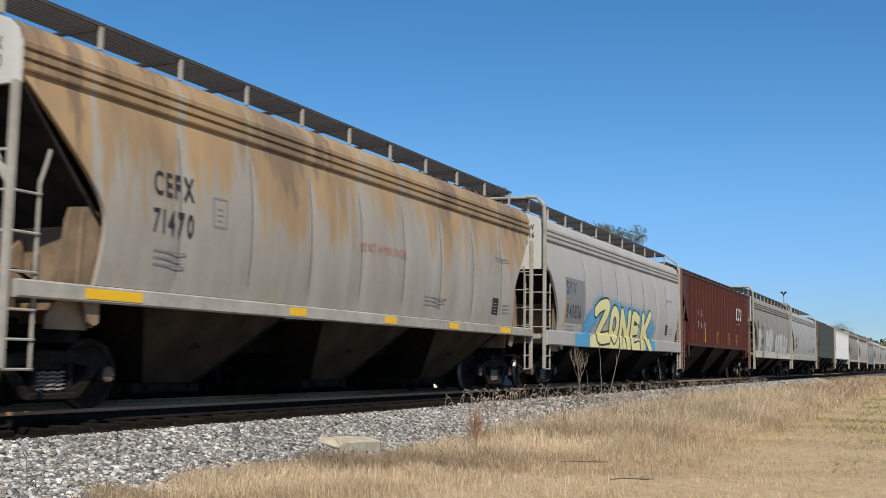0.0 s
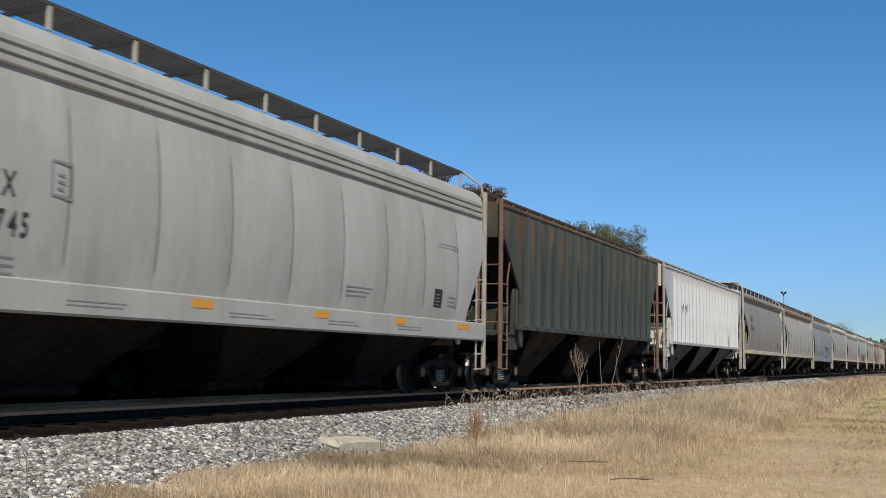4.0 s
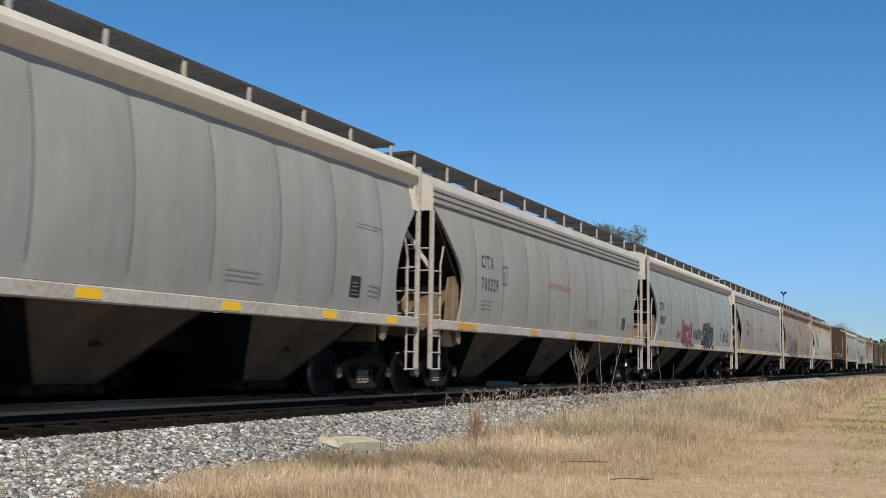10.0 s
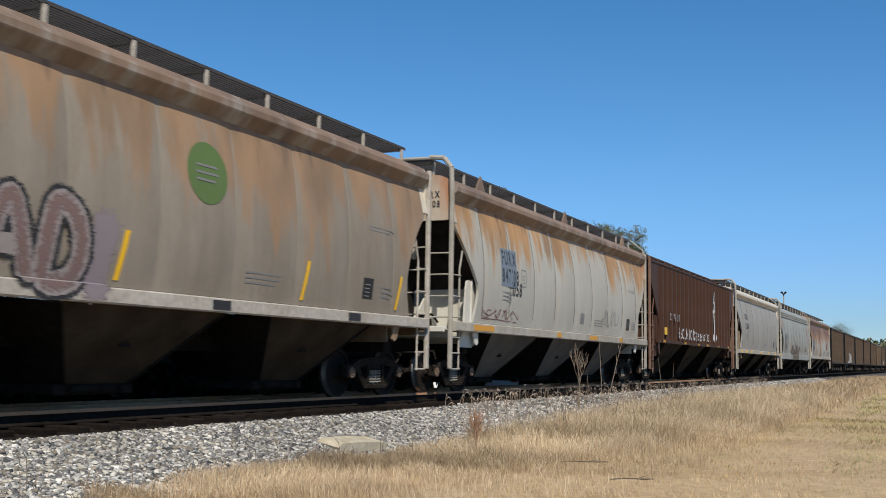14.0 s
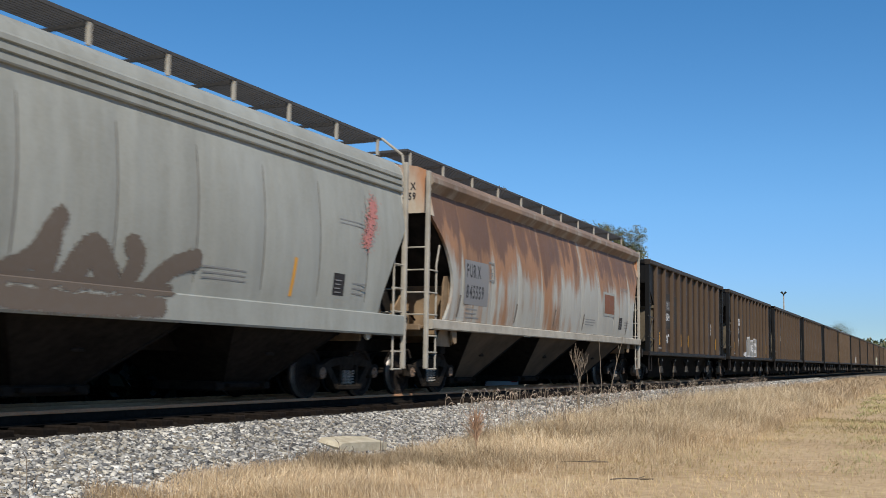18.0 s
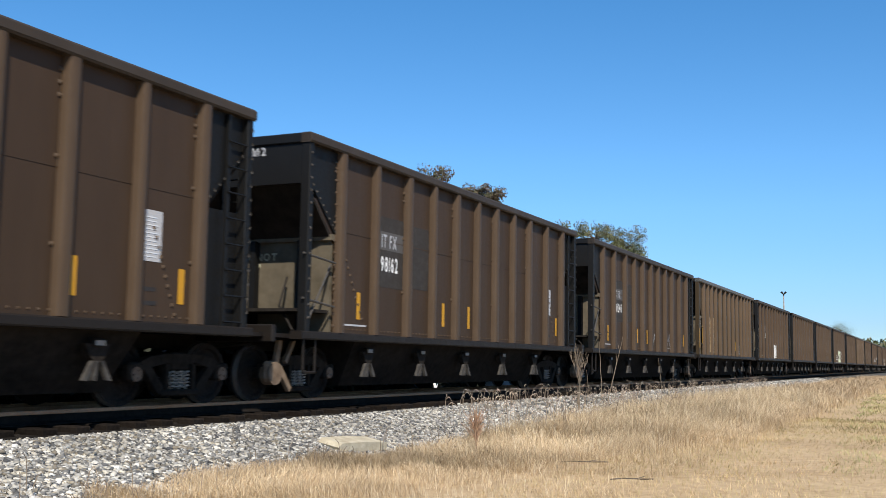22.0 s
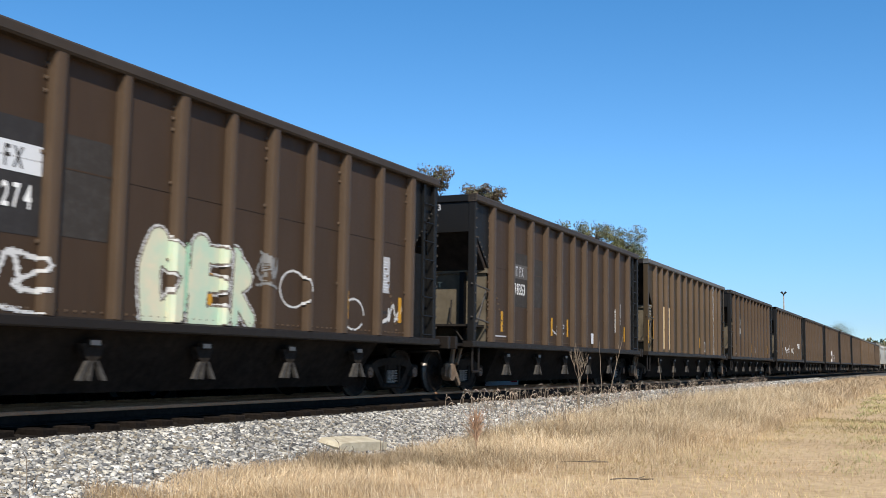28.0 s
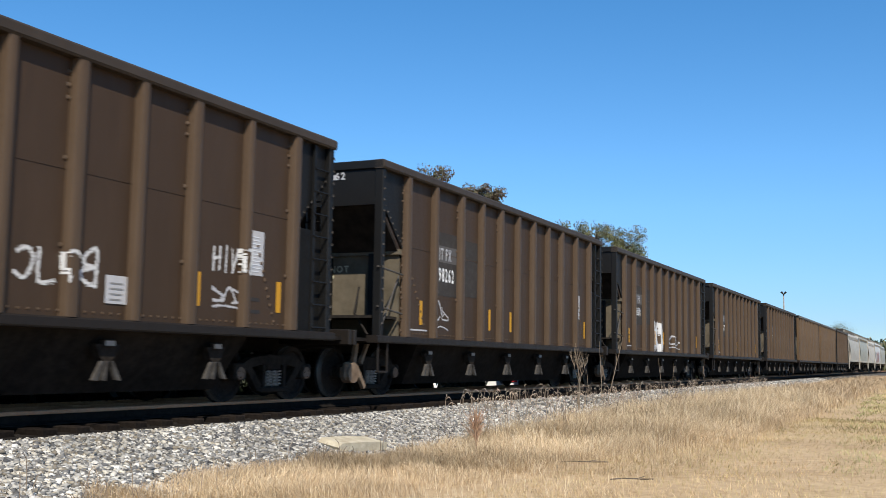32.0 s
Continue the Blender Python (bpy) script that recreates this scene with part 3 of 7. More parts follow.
def truck(car, x, bearing=None):
    t = part("truck_bolster", lambda g: g.box(-0.20, 0.20, -1.05, 1.05, 0.47, 0.72, 0.03).tube((0, 0, 0.7), (0, 0, 0.80), 0.2, 16), M_TRUCK, car, "grimy cast steel truck",
             key="bolster", at=pose(x, 0, 0))
    t.name = "truck"
    for y in (-1.0, 1.0):
        part("side_frame", lambda g: side_frame(g, y), M_TRUCK, t, key=("frame", y), smooth=35)
        part("spring_nest", lambda g: springs(g, y), M_SPRING, t, "coil springs", key=("spr", y))
    for dx in (-0.889, 0.889):
        w = part("wheelset", wheelset_geo, M_WHEEL, t, "steel wheels on an axle", key="wheelset", smooth=40, at=pose(dx, 0, WHEEL_R))
        WHEELSETS.append((w, car, x + dx))
        if len(w.data.materials) == 1:
            w.data.materials.append(M_TREAD)
            w.data.materials.append(M_BEARING)
            for f in w.data.polygons:
                c0 = f.center
                rad = math.hypot(c0.x, c0.z)
                f.material_index = 1 if rad > 0.41 and abs(c0.y) > 0.70 else 2 if abs(c0.y) > 0.98 else 0
        if bearing and dx < 0:
            part("bearing_adapter", lambda g: g.box(-0.20, 0.20, -1.17, -1.06, 0.30, 0.62, 0.05).tube((0, -1.20, WHEEL_R), (0, -1.02, WHEEL_R), 0.18, 18).slab([(0.02, 0.60), (0.14, 0.60), (0.22, 0.94), (0.12, 0.94)], -1.16, -1.10).slab([(0.30, 0.62), (0.36, 0.58), (0.60, 0.94), (0.52, 0.94)], -1.16, -1.10).slab([(0.12, 0.52), (0.22, 0.56), (0.52, 0.20), (0.46, 0.14)], -1.15, -1.08), bearing, t, "dusty tan bearing housing",
                 key="bearing", at=pose(dx, 0, 0))
    return t


def coupler(car, x, s):
    def build(g):
        g.box(-0.05, 0.62, -0.10, 0.10, 0.76, 0.92, 0.03)
        g.slab([(-0.30, 0.68), (-0.05, 0.68), (0.0, 0.76), (0.0, 0.94), (-0.05, 1.0), (-0.30, 1.0), (-0.36, 0.94), (-0.36, 0.74)], -0.14, 0.06)
        g.tube((-0.2, 0.06, 0.66), (-0.2, 0.06, 1.02), 0.07, 10)
        g.pipe([(-0.05, -0.12, 0.80), (-0.1, -0.55, 0.82), (0.0, -1.15, 0.86), (0.0, -1.2, 0.70)], 0.018, 5)
        g.pipe([(0.1, -0.35, 0.80), (-0.1, -0.36, 0.62), (-0.35, -0.34, 0.50), (-0.5, -0.3, 0.60)], 0.03, 6)
        return g
    return part("coupler", build, M_TRUCK, car, "knuckle coupler with air hose", key="coupler", smooth=35, at=pose(x, 0, 0, 0, 0, 0 if s > 0 else 180))


def ladder(car, x, y, z0, z1, w, mat, across=False, n=None, name="ladder", r=0.022):
    """Two stiles and rungs; along the flank, or across the end."""
    n = n or max(2, round((z1 - z0) / 0.42))

    def build(g):
        for k in (0, 1):
            a = (k * w, 0) if not across else (0, k * w)
            g.box(a[0] - 0.03, a[0] + 0.03, a[1] - 0.02, a[1] + 0.02, z0, z1, 0.008)
        for i in range(n):
            z = z0 + 0.06 + (z1 - z0 - 0.12) * i / (n - 1)
            b = (w, -0.03) if not across else (-0.03, w)
            g.tube((0, -0.03, z) if not across else (-0.03, 0, z), (b[0], b[1], z), r * 0.7, 6)
        return g
    return part(name, build, mat, car, key=(name, z0, z1, w, across, n), at=pose(x, y, 0))


def wagon(name, label, category):
    e = new(name)
    e.empty_display_size = 0.5
    return tagged(e, label, category, group="wagons of the freight train")


# ---- covered hopper with bulging flanks ----
def bulge(z):
    return 1.60 - 0.088 * (z - 2.45) ** 2


def seam_list(L, seams, x0=1.45):
    """Places of the upright welds along a flank."""
    if not isinstance(seams, int):
        return tuple(seams)
    return tuple(round(x0 + (L - 2.9) / (seams - 1) * i, 3) for i in range(seams) if x0 + (L - 2.9) / (seams - 1) * i < L - 1.3)


def flank(g, L, edge, z0, z1, half, s, nz=22, nx=8, seams=()):
    """One flank; between its seams the sheet bows out a little."""
    rows = []
    marks = sorted({round(q + d, 3) for q in seams for d in (-0.42, -0.22, -0.10, -0.04, 0, 0.04, 0.10, 0.22, 0.42)})

    def bow(x):
        d = min((abs(x - q) for q in seams), default=9)
        return 0.022 * max(0.0, 1 - d / 0.45) ** 2.2
    for k in range(nz + 1):
        z = z0 + (z1 - z0) * k / nz
        a = edge(z)
        xs = [a + (L - 2 * a) * i / nx for i in range(nx + 1)]
        if seams:
            xs = [a] + [min(max(x, a + 0.001 * (i + 1)), L - a - 0.001 * (len(marks) - i)) for i, x in enumerate(marks)] + [L - a]
        fade = max(0.0, min(1.0, (z1 - z) * 2.5, 0.3 + (z - z0) * 2.5))
        rows.append([(x, s * (half(z) - bow(x) * fade), z) for x in xs])
    # a little thickness: the sheet turns inward along both ends
    g.sheet(rows)
    for end in (0, -1):
        g.sheet([[r[end] for r in rows], [(r[end][0], r[end][1] - s * 0.06, r[end][2]) for r in rows]])
    return g


def through_points(z, pts):
    """A smooth line through (z, x), from the top down."""
    if z >= pts[0][0]:
        return pts[0][1]
    for i, ((za, xa), (zb, xb)) in enumerate(zip(pts, pts[1:])):
        if z >= zb:
            t = (za - z) / (za - zb)
            ma = (xb - pts[i - 1][1]) / (pts[i - 1][0] - zb) * (za - zb) if i else xb - xa
            mb = (pts[i + 2][1] - xa) / (za - pts[i + 2][0]) * (za - zb) if i + 2 < len(pts) else xb - xa
            return (2 * t ** 3 - 3 * t * t + 1) * xa + (t ** 3 - 2 * t * t + t) * ma + (3 * t * t - 2 * t ** 3) * xb + (t ** 3 - t * t) * mb
    return pts[-1][1]


def curve_edge(z):
    """Front edge of the flank: it swings back below the end plate and forward again at the sill."""
    return through_points(z, ((3.50, 0.05), (3.02, 0.55), (2.42, 0.89), (1.95, 0.92), (1.48, 0.72)))


def hood_edge(z):
    return through_points(z, ((3.70, 0.06), (3.14, 0.60), (2.42, 1.22), (2.0, 1.27), (1.48, 1.22)))


def deep_edge(z):
    return 0.05 if z > 3.05 else through_points(z, ((3.05, 0.05), (2.55, 0.44), (1.84, 0.84), (1.40, 0.96)))


def slant_edge(z):
    if z > 3.4:
        return 0.06
    return 0.06 + 1.08 * min(1.0, (3.4 - z) / 1.15) - 0.12 * max(0.0, (2.1 - z) / 0.6)


def post_edge(z):
    return 0.06 if z > 3.5 else 0.06 + 1.12 * min(1.0, (3.5 - z) / 1.3)


def hopper_bays(car, L, z_top, half_top, mat, bays, z_bot=0.30, gate_mat=None, key=""):
    w = (L - 2 * 1.55) / bays
    for i in range(bays):
        def build(g):
            a, b, m = 0.13 * w, 0.87 * w, w / 2
            top = [(a, -half_top, z_top), (b, -half_top, z_top), (b, half_top, z_top), (a, half_top, z_top)]
            bot = [(m - 0.55, -0.62, z_bot), (m + 0.55, -0.62, z_bot), (m + 0.55, 0.62, z_bot), (m - 0.55, 0.62, z_bot)]
            g.add(top + bot, [(0, 1, 5, 4), (1, 2, 6, 5), (2, 3, 7, 6), (3, 0, 4, 7), (4, 5, 6, 7), (3, 2, 1, 0)])
            for x, y, z, x2, y2 in ((a, -half_top, z_top, m - 0.55, -0.62), (b, -half_top, z_top, m + 0.55, -0.62)):
                g.tube((x, y - 0.01, z), (x2, y2 - 0.01, z_bot), 0.022, 5)   # folded edges
            return g
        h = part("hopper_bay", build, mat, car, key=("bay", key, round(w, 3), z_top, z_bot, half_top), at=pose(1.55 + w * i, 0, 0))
        # end slopes and underside take the near-black paint in place of their shade
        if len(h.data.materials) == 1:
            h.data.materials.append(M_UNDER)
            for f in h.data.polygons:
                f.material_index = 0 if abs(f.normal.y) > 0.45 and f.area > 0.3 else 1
        part("outlet_gate", lambda g: g.box(w / 2 - 0.7, w / 2 + 0.7, -0.62, 0.62, z_bot - 0.14, z_bot, 0.02).box(w / 2 - 0.5, w / 2 + 0.5, -0.72, 0.72, z_bot - 0.09, z_bot - 0.03)
             .tube((w / 2 + 0.3, -0.80, z_bot - 0.05), (w / 2 + 0.3, -0.4, z_bot - 0.05), 0.035, 8), gate_mat or M_UNDER, h, key=("gate", round(w, 3), z_bot))
        part("vibrator_bracket", lambda g: g.box(-0.11, 0.11, -0.05, 0.0, -0.07, 0.07, 0.02).tube((-0.06, -0.09, 0.0), (0.08, -0.03, 0.0), 0.035, 8), M_TRUCK, h, key="bracket",
             at=pose(w / 2, -1.02, (z_top + z_bot) / 2 + 0.02, -42))


def running_board(car, L, z, y_half, mat, posts, post_mat, roof, frame_mat=None):
    def frame_geo(g):
        for y in (-y_half - 0.02, y_half):
            g.box(-0.05, L, y, y + 0.02, z - 0.045, z + 0.005)
        g.box(-0.05, -0.02, -y_half, y_half, z - 0.045, z + 0.005)
        g.box(L - 0.03, L, -y_half, y_half, z - 0.045, z + 0.005)
        return g
    rb = part("running_board", frame_geo, frame_mat or mat, car, "grated roof walkway", key=("rbframe", L, z, y_half))
    n = int(y_half / 0.072)
    for i in range(-n, n + 1):
        if 0.14 < abs(i) / n < 0.28:
            continue
        part("slat", lambda g: g.box(-0.02, L - 0.03, -0.009, 0.009, z - 0.032, z), mat, rb, key=("slat", L, z), at=pose(0, i * y_half / (n + 0.5), 0))
    for i in range(posts):
        x = 0.12 + (L - 0.24) * i / (posts - 1)
        for y in (-y_half, y_half):
            part("board_support", lambda g: g.box(-0.035, 0.035, -0.02, 0.02, roof(y_half) - 0.03, z - 0.02, 0.006), post_mat, rb, key=("post", roof(y_half), z), at=pose(x, y, 0))
        part("cross_bearer", lambda g: g.box(-0.02, 0.02, -y_half, y_half, z - 0.085, z - 0.03), mat, rb, key=("bearer", z, y_half), at=pose(x, 0, 0))
    return rb


def end_works(car, L, s, post_mat, panel_mat, plate_mat, plate_ring, slope_mat, loop, deep, sill_z, hood=False):
    """All that stands on one end of a covered hopper; s = 1 for the leading end."""
    base = pose(0, 0, 0) if s > 0 else pose(L, 0, 0, 0, 0, 180)
    part("end_plate", lambda g: end_plate_geo(g, plate_ring), plate_mat, car, key=("plate", tuple(plate_ring)), at=base)
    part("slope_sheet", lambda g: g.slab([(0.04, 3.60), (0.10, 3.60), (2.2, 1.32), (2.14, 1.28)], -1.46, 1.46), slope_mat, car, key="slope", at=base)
    # added dark plate that closes the view to the sky through the end
    part("slope_web", lambda g: g.slab([(0.12, 3.42), (1.28, 2.20), (1.28, 1.25), (0.45, 1.25), (0.10, 2.30)], 0.02, 0.06), slope_mat, car, key="viewstop", at=base)
    for y in (-1, 1):
        part("side_closure", lambda g: g.slab([(0.70, 1.30), (1.34, 1.30), (1.34, 2.34), (1.12, 2.40), (0.86, 2.36), (0.80, 2.2)], y * 1.43 - 0.02, y * 1.43 + 0.02).tube((0.98, y * 1.47, 1.35), (1.02, y * 1.47, 2.36), 0.025, 6), panel_mat, car,
             key=("closure", y), at=base)
    # stub sill, bulkhead panels and bolster web under the slope
    part("bulkhead", lambda g: g.box(1.30, 1.35, -1.40, 1.40, 0.98, 2.32, 0.01).slab([(0.30, 1.2), (1.25, 1.2), (1.25, 2.1)], -0.30, -0.26).slab([(0.30, 1.2), (1.25, 1.2), (1.25, 2.1)], 0.26, 0.30)
         .slab([(1.24, 0.95), (1.24, 1.75), (1.10, 1.75), (0.62, 1.10), (0.62, 0.95)], -1.40, -1.36), panel_mat, car, "dusty end bulkhead with braces", key="bulkhead", at=base)
    part("end_platform", lambda g: g.box(-0.28, 1.2, -1.42, 1.42, sill_z - 0.20, sill_z - 0.14, 0.01).box(-0.30, -0.24, -1.46, 1.46, sill_z - 0.24, sill_z - 0.12, 0.012)
         .box(0.1, 0.16, -1.40, 1.40, sill_z - 0.34, sill_z - 0.2), panel_mat if not deep else post_mat, car, key=("platform", sill_z), at=base)
    part("stub_sill", lambda g: g.box(-0.35, 2.4, -0.22, 0.22, 0.72, 1.10, 0.02).box(1.0, 1.24, -1.3, 1.3, 0.80, 1.02, 0.02), M_UNDER, car, key="stub", at=base)
    part("air_reservoir", lambda g: g.tube((0.55, 0.15, 1.38), (0.55, 0.75, 1.38), 0.16, 14), M_STEEL_DARK, car, key="reservoir", at=base)
    part("brake_valve", lambda g: g.box(0.30, 0.62, -0.75, -0.35, 1.2, 1.55, 0.02).tube((0.46, -0.55, 1.5), (0.46, -0.55, 1.64), 0.09, 10), M_STEEL_DARK, car, key="brakes", at=base)
    part("brake_pipe", lambda g: g.pipe([(0.2, -1.0, 1.2), (0.25, -0.7, 1.6), (0.9, -0.6, 1.65), (1.2, -0.6, 1.5)], 0.025), M_STEEL_DARK, car, key="brake_pipe", at=base)
    # near and far corner posts, flank ladder, end ladder
    for y in (-1, 1):
        yy = 1.50 * y
        part("corner_post", lambda g: g.box(-0.125, -0.035, -0.04, 0.04, 0.50, 3.62 if hood else 4.36, 0.012), post_mat, car, key=("cpost", hood), at=base @ pose(0, yy, 0))
        part("flank_ladder", lambda g: flank_ladder(g), post_mat, car, key="fladder", at=base @ pose(0, yy, 0))
        part("end_ladder", lambda g: end_ladder(g, -y), post_mat, car, key=("eladder", y), at=base @ pose(-0.09, yy, 0))
        part("skirt_plate", lambda g: g.slab([(0.0, 1.44), (0.34, 1.44), (0.34, 1.02), (0.27, 0.98), (0.18, 1.02), (0.08, 1.25)], -0.02, 0.02), panel_mat if not deep else post_mat, car, key="skirt",
             at=base @ pose(0.98, y * 1.49, 0.02))
        if hood and y < 0:
            part("hood_brace", lambda g: g.tube((-0.05, -0.60, 3.64), (0.0, -1.44, 2.45), 0.05, 6), post_mat, car, key="hoodbrace", at=base)
        if loop and s > 0:
            part("roof_loop", lambda g: g.pipe([(-0.08, 1.49 * y, 4.20), (-0.08, 1.48 * y, 4.62), (-0.07, 1.30 * y, 4.84), (-0.05, 0.98 * y, 4.88)], 0.052, 8)
                 .tube((-0.06, 1.25 * y, 4.85), (-0.06, 0, 4.88), 0.035, 8), post_mat, car, "bent grab rail over the roof corner", key=("loop", y), at=base)
    if loop and s < 0:
        part("roof_loop", lambda g: g.pipe([(-0.06, 1.46, 4.25), (-0.06, 1.42, 4.50), (0.0, 1.0, 4.84)], 0.026, 8), post_mat, car, "bent grab rail over the roof corner", key="loop_rear", at=base)
    part("brace_strut", lambda g: g.box(-0.05, 0.0, -0.03, 0.03, 2.75, 3.55, 0.01), post_mat, car, key="strut", at=base @ pose(0, -0.62, 0))


def end_plate_geo(g, ring):
    n = len(ring)
    p = [(x, y, z) for x in (-0.02, 0.03) for y, z in ring]
    return g.add(p, [(i, (i + 1) % n, n + (i + 1) % n, n + i) for i in range(n)] + [tuple(range(n - 1, -1, -1)), tuple(range(n, 2 * n))])


def flank_ladder(g):
    g.pipe([(0.33, 0, 0.48), (0.33, 0, 2.55), (0.40, 0, 2.75), (0.46, 0.0, 2.95)], 0.02, 6)
    for z in (0.50, 0.82, 1.14, 1.55, 1.98, 2.42):
        g.tube((-0.08, -0.02, z), (0.34, -0.02, z), 0.016, 6)
    return g


def end_ladder(g, d):
    for z in (1.55, 1.98, 2.42, 2.86):
        g.tube((0, 0, z), (0, 0.55 * d, z), 0.016, 6)
    g.box(-0.02, 0.02, 0.53 * d - 0.02, 0.53 * d + 0.02, 1.3, 2.9)
    return g


ROOF_PTS = [(1.47, 4.30), (1.40, 4.40), (1.22, 4.48), (0.95, 4.53), (0.5, 4.57), (0.0, 4.58)]

ROOF_ROUND = [(1.46, 4.11), (1.41, 4.24), (1.27, 4.36), (1.02, 4.45), (0.5, 4.55), (0.0, 4.58)]


def roof_at(y):
    y = abs(y)
    for (a, za), (b, zb) in zip(ROOF_PTS, ROOF_PTS[1:]):
        if b <= y <= a:
            return za + (zb - za) * (a - y) / (a - b)
    return 4.30


def covered_hopper(label, mat, end_mat, post_mat=None, ribbed=False, deep=False, loop=False, seams=9, edge=None, grate=None, slope=None, bays=3,
                   reflect=None, panel=None, roof_mat=None, name="covered_hopper_wagon", L=15.65, hop=None, seam=None):
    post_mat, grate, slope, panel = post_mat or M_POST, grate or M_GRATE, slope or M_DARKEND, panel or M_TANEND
    if not ribbed and end_mat is M_CREAM:
        roof_mat = roof_mat or M_CREAM
    car = wagon(name, label, "railway wagon")
    LENGTH[car.name] = L
    sill_z = 1.48
    hood = ribbed and not deep
    edge = edge or (hood_edge if hood else deep_edge if ribbed else curve_edge)
    welds = seam_list(L, seams)
    top = 3.78 if ribbed else 4.16
    kw = ("ribbed" if ribbed else "plain", round(edge(2.2), 4), L, welds)
    for s in (-1, 1):
        part("flank", lambda g: flank(g, L, edge, sill_z, top, bulge, s, seams=welds), mat, car, key=("flank", kw, s), smooth=40)
        if ribbed:
            ring = [(1.36, 3.75), (1.49, 3.77), (1.50, 3.79), (1.50, 3.86), (1.445, 3.88), (1.445, 3.895), (1.49, 3.91), (1.49, 3.98), (1.44, 4.0), (1.44, 4.015), (1.48, 4.03), (1.48, 4.09), (1.46, 4.12), (1.36, 4.14)]
        else:
            ring = [(1.30, 3.99), (1.39, 3.99), (1.55, 4.14), (1.56, 4.16), (1.56, 4.25), (1.52, 4.30), (1.42, 4.345), (1.30, 4.345)]
        part("eave", lambda g: g.extrude([(s * y, z) for y, z in ring], (0.03, L - 0.03)), mat if ribbed else (roof_mat or mat), car, key=("eave", kw, s))
        if deep:
            ring2 = [(1.50, 1.48), (1.55, 1.48), (1.57, 1.46), (1.57, 1.13), (1.55, 1.10), (1.50, 1.10)]
        else:
            ring2 = [(1.50, 1.47), (1.57, 1.47), (1.60, 1.45), (1.60, 1.29), (1.58, 1.27), (1.50, 1.27)]
        sill = part("side_sill", lambda g: g.extrude([(s * y, z) for y, z in ring2], (0.02, L - 0.02)), mat if deep else post_mat, car, key=("sill", deep, L, s))
        if reflect and s < 0:
            m2, spots, hh = reflect
            for x0, w in spots:
                part("reflector", lambda g: g.box(x0, x0 + w, -1.606 if not deep else -1.576, -1.60 if not deep else -1.57, 1.37 - hh / 2, 1.37 + hh / 2), m2, sill)
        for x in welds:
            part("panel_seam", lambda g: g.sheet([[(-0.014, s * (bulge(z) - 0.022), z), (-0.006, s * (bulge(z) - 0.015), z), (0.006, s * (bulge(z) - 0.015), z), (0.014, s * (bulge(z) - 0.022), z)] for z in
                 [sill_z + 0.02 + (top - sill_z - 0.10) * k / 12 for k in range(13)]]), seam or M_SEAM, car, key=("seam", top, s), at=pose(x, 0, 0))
    half = ROOF_ROUND if ribbed else ROOF_PTS
    rp = half + [(-y, z) for y, z in half[-2::-1]]
    part("roof", lambda g: g.extrude(rp + [(-1.40, half[0][1] - 0.02), (1.40, half[0][1] - 0.02)], (0.0, L)), roof_mat or mat, car, key=("roof", L, ribbed), smooth=50)
    part("hatch_coaming", lambda g: [g.box(0.6, L - 0.6, -0.28, 0.28, 4.56, 4.68, 0.02)][0], roof_mat or mat, car, key=("hatch", L))
    zp = 3.62 if hood else 3.02 if ribbed else 3.55
    ring = [(1.47, zp)] + rp + [(-1.47, zp)]
    for s in (1, -1):
        if not ribbed:
            for q in (-1, 1):
                part("wing_plate", lambda g: g.sheet([[(-0.02, q * 1.44, z), (-0.02, q * (bulge(z) + 0.012), z), (0.17, q * (bulge(z) + 0.012), z), (0.17, q * 1.36, z)] for z in (3.50, 3.6, 3.8, 3.99)]), end_mat, car,
                     key=("wing", q), at=pose(0, 0, 0) if s > 0 else pose(L, 0, 0, 0, 0, 180))
        end_works(car, L, s, post_mat, panel, end_mat, ring, slope, loop, deep, sill_z, hood)
        coupler(car, -0.12 if s > 0 else L + 0.12, s)
    running_board(car, L, 4.84, 0.98, grate, 11, post_mat, roof_at)
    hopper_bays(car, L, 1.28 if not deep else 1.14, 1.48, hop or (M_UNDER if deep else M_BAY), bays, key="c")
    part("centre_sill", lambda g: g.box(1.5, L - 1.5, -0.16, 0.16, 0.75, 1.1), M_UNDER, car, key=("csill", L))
    truck(car, 1.1)
    truck(car, L - 1.1)
    return car


def mark(car, a, b, face, mat=None, x=1.38, z=2.62, size=0.26, dz=0.46, patch_mat=None, style="bold"):
    """Reporting mark over running number, with small print beneath, and the same on the end plate."""
    mat = mat or M_BLACK
    MARK_AT[car.name] = x
    if patch_mat:
        patch(car, x - 0.10, x + 1.42 * size / 0.33, z - dz - 0.14, z + size + 0.08, face, patch_mat)
    write(car, a, x, z, size, face, mat, style, 0.64)
    write(car, b, x, z - dz, size, face, mat, style, 0.64)
    bars(car, x + 0.05, z - dz - 0.42, 0.75, 0.26, 3, face, M_FADED)
    g = Geo()
    for text, zz in ((a, 4.02), (b, 3.82)):
        s = 0.14 / 0.7
        cur = 1.22 - sum((GLYPHS["bold"][ch][3] - GLYPHS["bold"][ch][2]) * s * 0.75 + 0.025 for ch in text)
        for ch in text:
            v, f, lo, hi = GLYPHS["bold"][ch]
            g.add([(-0.028, -(cur + (u - lo) * s * 0.75), zz + w * s) for u, w in v], f)
            cur += (hi - lo) * s * 0.75 + 0.025
    part("end_lettering", g, mat, car)


LENGTH, MARK_AT = {}, {}


